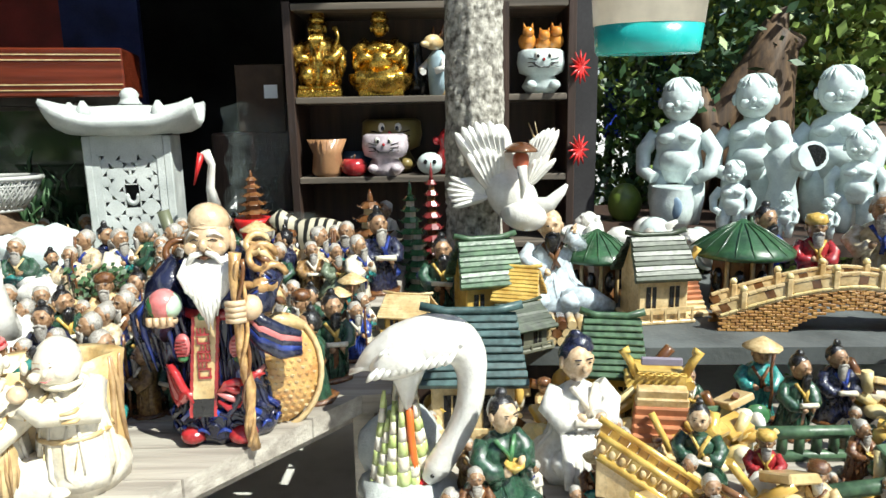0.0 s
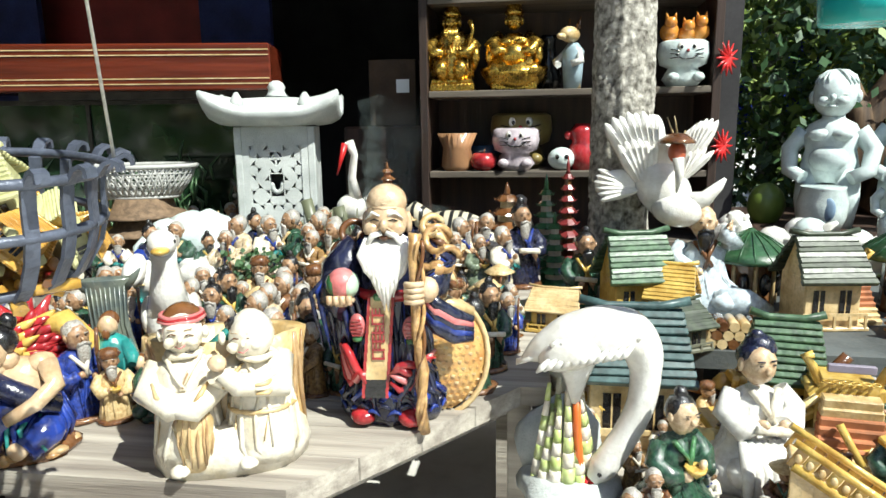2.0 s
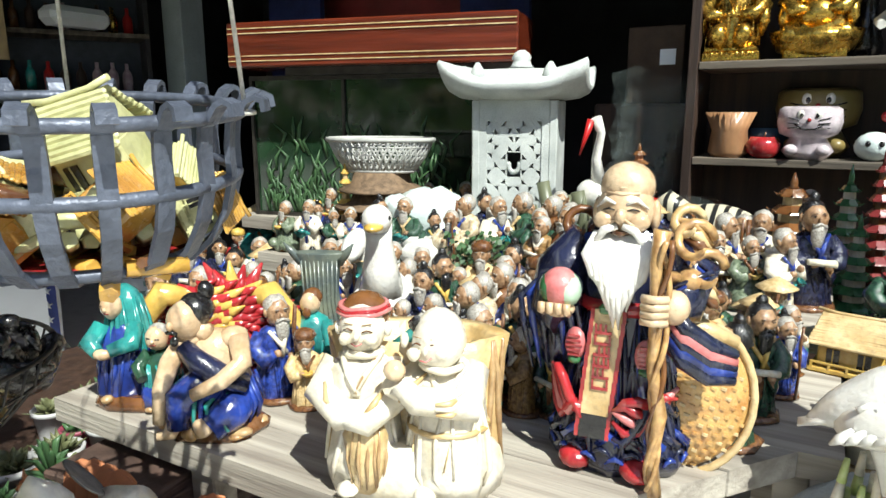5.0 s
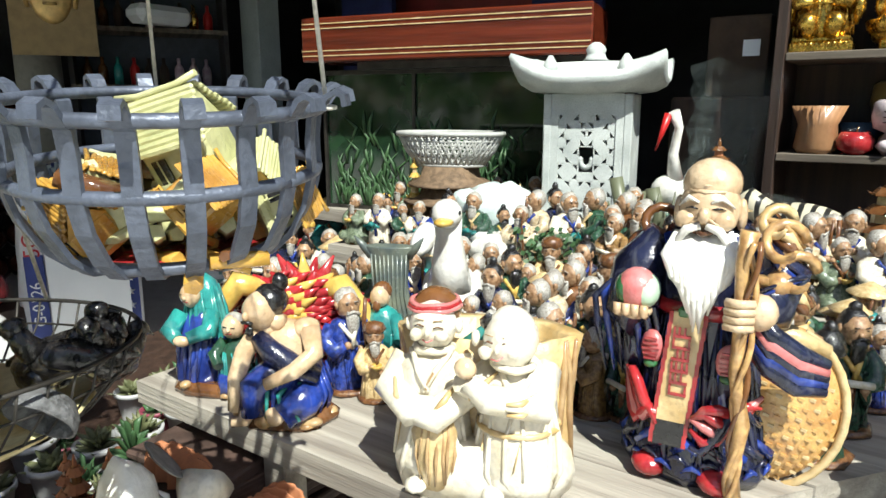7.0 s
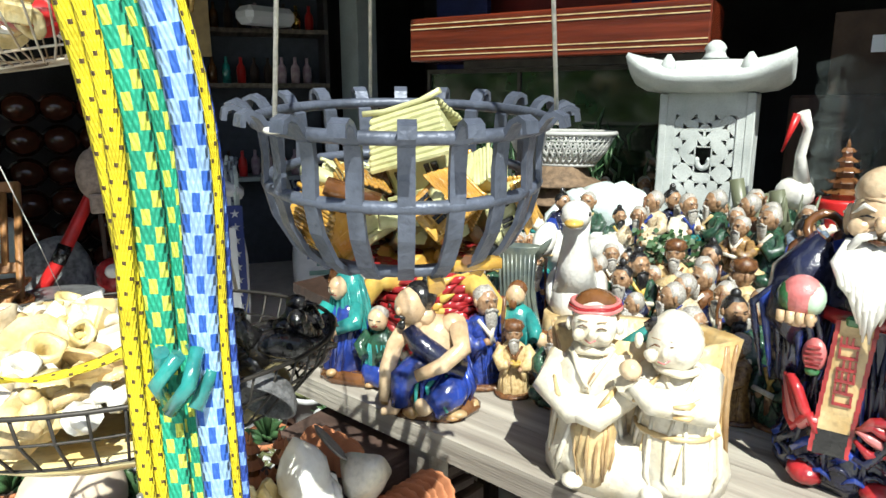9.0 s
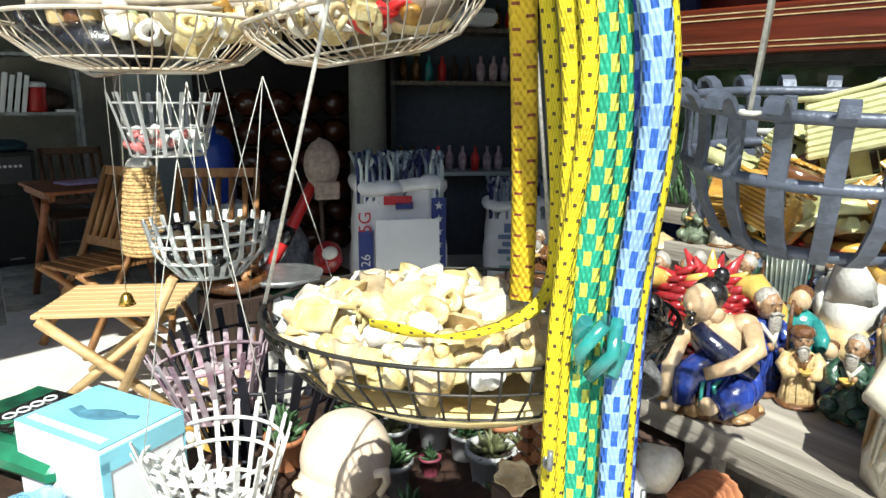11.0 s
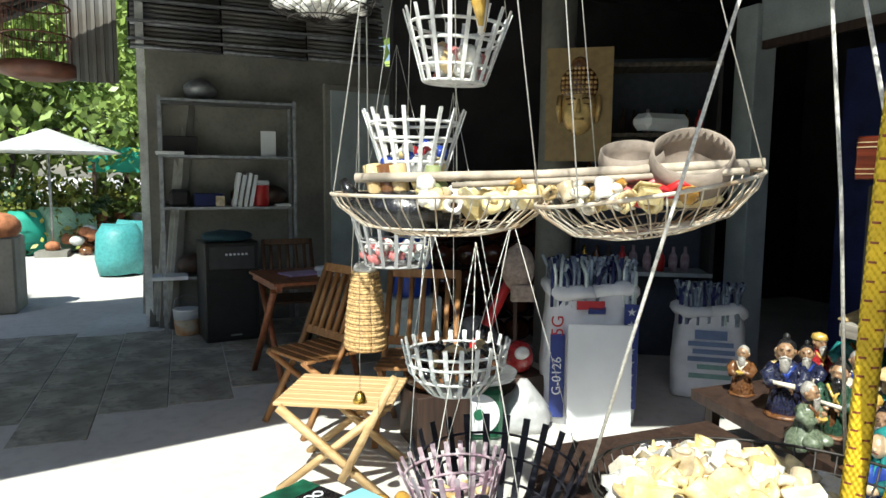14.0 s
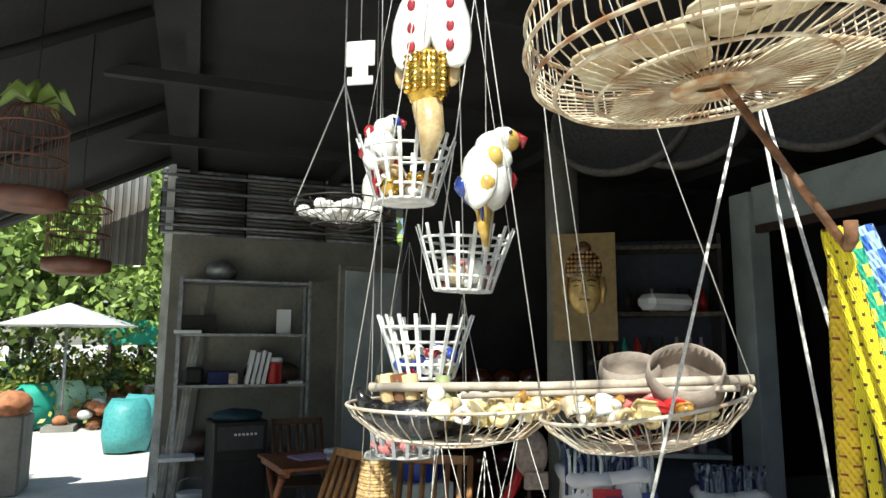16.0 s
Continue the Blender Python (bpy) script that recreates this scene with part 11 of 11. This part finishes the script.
single("plate", b, "dull grey plate leaning behind a conch shell", "plate", pose(-1.055, 0.765, 0.765, -40, 35, 10) @ Matrix.Scale(0.6, 4))
for k, (x, y, t_) in enumerate(((-1.075, 0.575, 20), (-1.055, 0.605, 75), (-1.038, 0.628, 130))):
    b = M()
    b.lathe([(0.004, 0), (0.018, 0.006), (0.028, 0.02), (0.033, 0.034), (0.029, 0.034), (0.022, 0.02), (0.01, 0.01)], PALEY if k else CREAM, 18, folds=0.16, fn=5, sx=1.3)
    b.rough(0.005, 40, k)
    single("shell_fragment", b, "pale yellow broken shell lying on the crate", "shell", pose(x, y, 0.742, 60, 15 * k, t_) @ Matrix.Scale(0.72, 4))
bx("stand", (-1.065, 0.59, 0), (0.09, 0.09, 0.73), DARKW, "narrow dark stand for broken shells", "stand")
for k in range(4):
    b = pagoda(4, 0.03, 0.15, TERRA, BROWN)
    single("pagoda", b, "little terracotta pagoda under the basket", "pagoda", pose((-1.085, -1.15, -1.14, -1.2)[k], (0.71, 0.69, 0.735, 0.7)[k], 0.655, 0, 0, 15 * k) @ Matrix.Scale(1 - 0.06 * k, 4), "terracotta pagodas")
bx("stand", (-1.16, 0.72, 0), (0.17, 0.11, 0.655), DARKW, "dark stand for little pagodas", "stand")
# scalloped terracotta dishes stood on edge in a row
for k in range(9):
    b = M()
    b.lathe([(0.012, 0), (0.044, 0.005), (0.054, 0.013), (0.05, 0.014), (0.042, 0.009), (0.012, 0.004)], TERRA, 48, folds=0.035, fn=16)
    single("clay_dish", b, "scalloped terracotta dish stood on edge under the table", "dish", pose(-0.968 - 0.003 * k, 0.775 + 0.019 * k, 0.64 - 0.002 * k, 62, -20, 12 + 3 * k) @ Matrix.Scale(0.8 + 0.03 * (k % 3), 4), "terracotta dishes under the table")
bx("crate", (-0.985, 0.87, 0), (0.12, 0.21, 0.6), DARKW, "narrow dark crate holding clay dishes", "crate")
# dark roof tiles in an uneven stack, with terracotta tiles leaning on it
bx("crate", (-1.22, 1.02, 0), (0.28, 0.34, 0.49), DARKW, "dark crate under a stack of tiles", "crate")
TILEB = mat("dark_brown_tile", (0.075, 0.045, 0.035), rough=0.65, var=0.5, scale=20, bump=0.4)
rt = random.Random(31)
for k in range(8):
    b = M()
    b.box((0, 0, 0.009), (0.25, 0.3, 0.017), TILEB, bev=0.004)
    b.box((0.118, 0, 0.018), (0.014, 0.3, 0.012), TILEB, bev=0.003)
    b.rough(0.003, 18, k)
    single("roof_tile", b, "dark brown clay roof tile in a stack", "tile", pose(-1.215 + rt.uniform(-0.014, 0.014), 1.02 + rt.uniform(-0.014, 0.014), 0.491 + 0.0215 * k, 0, 0, rt.uniform(-7, 7)), "dark tiles under the table")
for k in range(7):
    b = M()
    b.prism([(-0.035, 0), (0.035, 0), (0.035, 0.05), (0.018, 0.072), (0, 0.08), (-0.018, 0.072), (-0.035, 0.05)], 0, 0.009, TERRA)
    b.rough(0.002, 30, k)
    single("clay_tile", b, "terracotta fish-scale tile leaning in a row", "tile", pose(-1.1 - 0.017 * k, 0.845 + 0.01 * (k % 2), 0.655, 68, 0, 38) @ Matrix.Scale(0.72, 4), "leaning terracotta tiles")
bx("stand", (-1.155, 0.835, 0), (0.2, 0.07, 0.655), DARKW, "dark stand for leaning clay tiles", "stand")
bx("stand", (-1.03, 0.715, 0), (0.09, 0.16, 0.682), DARKW, "small dark stand for conch shells", "stand")


# ---- potted succulents ----
DRYL = mat("dusty_succulent_leaf", (0.16, 0.17, 0.08), rough=0.5, var=0.5, scale=25, col2=(0.07, 0.08, 0.035), bump=0)


def pot_plant(seed, pot_m, r_=0.05):
    rp = random.Random(seed)
    e = thing("potted_succulent", "small potted succulent on the rack", "plant", group="potted succulents")
    b = M()
    b.lathe([(r_ * 0.7, 0), (r_ * 0.95, r_ * 1.5), (r_ * 1.08, r_ * 1.5), (r_ * 1.1, r_ * 1.8), (r_ * 0.98, r_ * 1.8), (r_ * 0.9, r_ * 1.4)], pot_m, 18, caps=False)
    part("pot", b, e)
    b = M()
    b.lathe([(0.001, r_ * 1.5), (r_ * 0.94, r_ * 1.5), (r_ * 0.94, r_ * 1.52)], SOIL, 14)
    part("soil", b, e)
    b = M()
    for k in range(26):
        a = k * 2.4 + rp.uniform(-0.4, 0.4)
        t = k / 26
        q = r_ * (1.35 - 1.0 * t) * rp.uniform(0.55, 1.2)
        z = r_ * 1.55 + r_ * (0.7 + 0.5 * (seed % 3)) * t * rp.uniform(0.6, 1.3)
        b.tube([(0, 0, r_ * 1.45), (q * 0.6 * math.cos(a), q * 0.6 * math.sin(a), z), (q * math.cos(a), q * math.sin(a), z + r_ * 0.25)], [r_ * 0.1, r_ * 0.2, r_ * 0.02], LEAF2 if seed % 3 else DRYL, 5, 0.45)
    part("leaves", b, e, "fleshy green rosette")
    return e


protos = [pot_plant(1, mat("grey_white_pot", (0.5, 0.5, 0.5), rough=0.5)), pot_plant(2, TERRA), pot_plant(3, MATS["grey_white_pot"], 0.042), pot_plant(4, mat("maroon_pot", (0.25, 0.05, 0.08), rough=0.5), 0.045)]
b = M()
# bench widened past the pots as an added dark cover over sunlit ground
b.prism([(-2.75, 1.1), (-2.15, 0.6), (-1.35, 0.72), (-1.4, 1.85), (-2.75, 1.95)], 0.3, 0.34, DARKW)
for x, y in ((-2.05, 0.72), (-1.42, 0.78), (-1.5, 1.75), (-2.65, 1.25), (-2.65, 1.85)):
    b.box((x, y, 0.15), (0.05, 0.05, 0.3), DARKW)
setting("plant_bench", b, "low dark bench for pots, widened to cover bright ground", "bench")
pp = []
rq = random.Random(12)
for i in range(-6, 6):
    for j in range(10):
        x, y = -2.08 + i * 0.125 + rq.uniform(-0.03, 0.03), 0.72 + j * 0.11 + rq.uniform(-0.03, 0.03)
        if not (-2.08 < x < -1.45 and 0.72 < y < 1.5) or rq.random() < 0.28:
            continue
        k = rq.randrange(4)
        m = pose(x, y, 0.34, rq.uniform(-4, 4), rq.uniform(-4, 4), rq.uniform(0, 360)) @ Matrix.Scale(rq.uniform(0.75, 1.2), 4)
        if protos[k] is not None and k not in pp:
            protos[k].matrix_basis = m
            pp.append(k)
        else:
            copy_thing(protos[k], m)
for x, y in ((-1.45, 0.62), (-1.31, 0.62), (-1.95, 0.55), (-1.88, 0.66)):
    copy_thing(protos[rq.randrange(4)], pose(x, y, 0.34, 0, 0, rq.uniform(0, 360)))
b = M()
b.prism([(-2.1, 0.5), (-1.83, 0.5), (-1.83, 0.67), (-2.1, 0.6)], 0.3, 0.34, DARKW)
b.prism([(-1.52, 0.5), (-1.25, 0.5), (-1.25, 0.72), (-1.52, 0.7)], 0.3, 0.34, DARKW)
for x, y in ((-2.0, 0.53), (-1.86, 0.53), (-1.49, 0.53), (-1.29, 0.53)):
    b.box((x, y, 0.15), (0.04, 0.04, 0.3), DARKW)
setting("plant_shelf", b, "narrow dark shelf for potted plants", "bench")


# ---- garden beyond ----
def leaf_mass(name, n, box, size, m, label, seed, trunk=None):
    r_ = np.random.RandomState(seed)
    lo, hi = np.array(box[0]), np.array(box[1])
    nc = max(6, n // 120)
    cen = lo + (hi - lo) * r_.rand(nc, 3)
    c = cen[r_.randint(0, nc, n)] + r_.normal(0, 0.16, (n, 3)) * (hi - lo) * np.array([0.7, 0.7, 0.7])
    d = r_.normal(0, 1, (n, 3))
    d /= np.linalg.norm(d, axis=1)[:, None]
    u = np.cross(d, r_.normal(0, 1, (n, 3)))
    u /= np.linalg.norm(u, axis=1)[:, None]
    s = size * (0.6 + 0.8 * r_.rand(n))[:, None]
    v = np.stack([c, c + d * s * 0.5 + u * s * 0.28, c + d * s, c + d * s * 0.5 - u * s * 0.28], 1).reshape(-1, 3)
    f = np.arange(4 * n).reshape(-1, 4)
    me = bpy.data.meshes.new(name)
    me.from_pydata(v.tolist(), [], f.tolist())
    me.materials.append(m)
    return me


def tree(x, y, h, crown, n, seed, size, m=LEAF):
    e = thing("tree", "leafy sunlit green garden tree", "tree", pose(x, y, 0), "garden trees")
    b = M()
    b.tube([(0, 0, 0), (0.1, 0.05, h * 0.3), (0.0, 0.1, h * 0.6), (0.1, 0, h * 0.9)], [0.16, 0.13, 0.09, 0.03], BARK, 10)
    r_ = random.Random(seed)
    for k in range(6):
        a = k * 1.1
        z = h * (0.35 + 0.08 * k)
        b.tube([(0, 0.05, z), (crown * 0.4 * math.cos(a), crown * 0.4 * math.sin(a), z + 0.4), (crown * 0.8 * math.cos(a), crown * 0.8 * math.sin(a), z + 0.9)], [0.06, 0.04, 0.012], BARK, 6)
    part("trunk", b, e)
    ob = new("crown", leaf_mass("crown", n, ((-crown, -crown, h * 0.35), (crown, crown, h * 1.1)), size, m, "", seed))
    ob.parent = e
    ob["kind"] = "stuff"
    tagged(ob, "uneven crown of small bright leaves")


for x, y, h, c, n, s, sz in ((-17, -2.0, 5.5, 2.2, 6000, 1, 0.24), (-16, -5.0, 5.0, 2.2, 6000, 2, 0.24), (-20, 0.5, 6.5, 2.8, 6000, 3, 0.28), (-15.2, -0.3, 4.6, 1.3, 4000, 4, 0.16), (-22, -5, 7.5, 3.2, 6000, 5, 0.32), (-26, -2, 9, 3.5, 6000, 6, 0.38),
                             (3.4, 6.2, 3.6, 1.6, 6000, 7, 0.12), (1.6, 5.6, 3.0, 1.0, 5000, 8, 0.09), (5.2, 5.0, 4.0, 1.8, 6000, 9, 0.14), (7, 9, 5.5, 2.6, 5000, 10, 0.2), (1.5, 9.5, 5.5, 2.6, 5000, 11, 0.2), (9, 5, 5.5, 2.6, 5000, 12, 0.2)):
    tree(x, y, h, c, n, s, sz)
LEAFY = mat("yellow_green_leaf", (0.3, 0.3, 0.05), rough=0.5, var=0.4, scale=2, col2=(0.1, 0.15, 0.03), bump=0)
FLOW = mat("pale_flower", (0.7, 0.55, 0.4), rough=0.5, var=0.3, scale=3, bump=0)
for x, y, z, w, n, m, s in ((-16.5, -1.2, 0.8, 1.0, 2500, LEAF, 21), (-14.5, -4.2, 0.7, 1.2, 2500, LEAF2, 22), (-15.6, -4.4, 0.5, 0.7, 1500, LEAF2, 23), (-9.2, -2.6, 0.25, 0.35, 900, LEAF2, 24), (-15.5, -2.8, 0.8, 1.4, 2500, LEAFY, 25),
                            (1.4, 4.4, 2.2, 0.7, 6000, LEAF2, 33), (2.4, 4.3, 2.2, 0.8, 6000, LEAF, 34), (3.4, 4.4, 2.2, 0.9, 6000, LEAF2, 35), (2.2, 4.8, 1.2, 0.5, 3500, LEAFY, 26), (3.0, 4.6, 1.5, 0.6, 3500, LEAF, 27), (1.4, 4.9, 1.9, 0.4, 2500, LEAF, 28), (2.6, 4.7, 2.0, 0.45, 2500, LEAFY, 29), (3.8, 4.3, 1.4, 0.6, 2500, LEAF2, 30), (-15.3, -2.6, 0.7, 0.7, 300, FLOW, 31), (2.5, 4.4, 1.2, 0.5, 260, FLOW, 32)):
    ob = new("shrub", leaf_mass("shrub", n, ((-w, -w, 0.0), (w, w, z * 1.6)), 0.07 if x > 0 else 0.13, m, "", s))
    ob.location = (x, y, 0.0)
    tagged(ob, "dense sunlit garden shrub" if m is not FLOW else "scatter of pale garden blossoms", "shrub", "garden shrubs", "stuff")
b = M()
b.prism([(0.9, 4.0), (6, 3.6), (6.5, 6.5), (0.9, 6.5)], 0.0, 0.5, SOIL)
setting("planting_bed", b, "raised soil bed of the garden", "bed")
# market umbrella
um = thing("market_umbrella", "grey-white market umbrella over the garden stalls", "umbrella", pose(-13.9, -2.45, 0))
b = M()
b.tube([(0, 0, 0), (0, 0, 2.2)], 0.025, STEEL, 8)
part("pole", b, um)
b = M()
b.lathe([(1.15, 1.82), (1.16, 1.84), (0.75, 1.98), (0.35, 2.12), (0.03, 2.24)], mat("umbrella_canvas", (0.5, 0.5, 0.5), rough=0.8, var=0.15), 8, smooth=False)
part("canopy", b, um)
b = M()
b.box((0, 0, 0.05), (0.5, 0.5, 0.1), CONC)
part("base", b, um)
NETG = mat("green_shade_net", (0.01, 0.28, 0.2), rough=0.7, var=0.3, scale=3)
b = M()
b.box((-15.3, -0.9, 1.75), (0.05, 2.2, 0.5), NETG)
b.box((-15.3, -0.2, 0.85), (0.06, 0.06, 1.7), DARKW)
b.box((-15.3, -1.9, 0.85), (0.06, 0.06, 1.7), DARKW)
single("shade_net", b, "teal green shade net on posts", "net")
b = M()
b.box((-17, -3.5, 2.35), (1.5, 5.0, 0.08), DARKW)
for y in (-5.5, -3.5, -1.4):
    b.box((-16.4, y, 1.15), (0.1, 0.1, 2.3), DARKW)
single("stall_roof", b, "dark tin stall roof in the garden", "stall")
for x, y, s, m, lab in ((-14.3, -2.95, 0.8, NETG, "green plastic grow bag"), (-14.6, -2.5, 0.85, mat("pale_green_bag", (0.3, 0.5, 0.35), rough=0.5), "pale green plastic grow bag"), (-15.0, -2.15, 0.7, MATS["pale_green_bag"], "pale green plastic grow bag"), (-11.05, -1.15, 0.75, mat("teal_tarp_bag", (0.06, 0.3, 0.3), rough=0.5), "teal woven rubbish sack"), (-11.7, -1.0, 0.75, MATS["teal_tarp_bag"], "teal woven rubbish sack")):
    b = M()
    b.lathe([(0.38, 0), (0.45, 0.3), (0.42, 0.75), (0.3, 0.95)], m, 16, folds=0.06, fn=6)
    b.rough(0.05, 4, x)
    single("grow_bag", b, lab, "bag", pose(x, y, 0.03) @ Matrix.Scale(s, 4), "grow bags")
b = M()
for k in range(60):
    b.sph((rq.uniform(-0.5, 0.5), rq.uniform(-0.9, 0.9), rq.uniform(0.05, 0.45)), (0.1, 0.13, 0.09), rq.choice((TERRA, BROWN, STONE)), 7, 5)
o = single("stone_heap", b, "low wall of brown stones and pots", "stones", pose(-14.3, -1.6, 0))
o["kind"] = "stuff"
b = M()
b.box((0, 0, 0.4), (0.5, 0.5, 0.8), CONC, bev=0.02)
b.sph((0.1, 0.1, 0.9), (0.2, 0.2, 0.15), TERRA)
single("planter_stand", b, "weathered stand with clay pots", "stand", pose(-8.6, -2.15, 0))
b = M()
b.box((0, 0, 0.45), (0.7, 4.6, 0.06), TERRA, bev=0.01)
for y in (-2.1, -0.7, 0.7, 2.1):
    b.box((0, y, 0.21), (0.5, 0.12, 0.42), CONC)
single("plant_table", b, "long low garden table edged in red clay", "table", pose(-15.4, -2.9, 0))
gp = random.Random(5)
for k in range(14):
    e = thing("garden_pot", "leafy plant in a clay garden pot", "plant", pose(-15.4 + gp.uniform(-0.2, 0.2), -5.0 + 0.32 * k, 0.48), "pots on the garden table")
    b = M()
    b.lathe([(0.08, 0), (0.12, 0.18), (0.13, 0.2), (0.11, 0.2)], TERRA if k % 3 else STONE, 14)
    part("pot", b, e)
    ob = new("leaves", leaf_mass("leaves", 260, ((-0.22, -0.22, 0.2), (0.22, 0.22, 0.62)), 0.1, (LEAF, LEAF2, LEAFY)[k % 3], "", 60 + k))
    ob.parent = e
    tagged(ob, "tuft of small green leaves")
# garden hedge closing the yard behind
for x, y, s in ((-24, 6, 41), (6, -14, 42), (-8, -16, 43), (-24, -14, 44), (16, -4, 45), (14, 12, 46)):
    ob = new("hedge", leaf_mass("hedge", 4000, ((-6, -3, 0), (6, 3, 5)), 0.6, LEAF, "", s))
    ob.location = (x, y, 0)
    tagged(ob, "tall distant green hedge", "hedge", "distant hedges", "stuff")
# blue tarpaulin between the leaves
b = M()
b.box((2.3, 6.3, 1.6), (1.6, 0.05, 0.9), mat("blue_tarpaulin", (0.02, 0.05, 0.5), rough=0.5, var=0.3, scale=3))
b.box((1.55, 6.3, 0.6), (0.06, 0.06, 1.2), DARKW)
b.box((3.05, 6.3, 0.6), (0.06, 0.06, 1.2), DARKW)
single("tarpaulin", b, "blue tarpaulin hung between posts", "tarpaulin")

# ---- floor slabs, most under the roof, toned darker for shade up to the shadow line ----
r_ = random.Random(8)
me_slabs = []
for w_, l_ in ((0.4, 0.62), (0.4, 0.4), (0.4, 0.8)):
    b = M()
    b.box((0, 0, 0), (l_ - 0.006, w_ - 0.006, 0.016), SLABM, bev=0.003)
    me_slabs.append((l_, b.mesh("floor_slab")))
slab_floor = thing("yard_paving", "worn grey stone slabs with dark joints, toned down for shade", "paving", kind="structure")
y = -2.4
while y < 1.6:
    x = -7.3 + r_.uniform(0, 0.3)
    while True:
        l_, me = r_.choice(me_slabs)
        if x + l_ > -4.2 - 0.32 * (y + 1.2):
            break
        ob = new("slab", me)
        ob.parent = slab_floor
        ob.matrix_basis = pose(x + l_ / 2, y + 0.2, -0.002 + r_.uniform(-0.003, 0.002), r_.uniform(-0.3, 0.3), r_.uniform(-0.3, 0.3), 0)
        x += l_
    y += 0.4
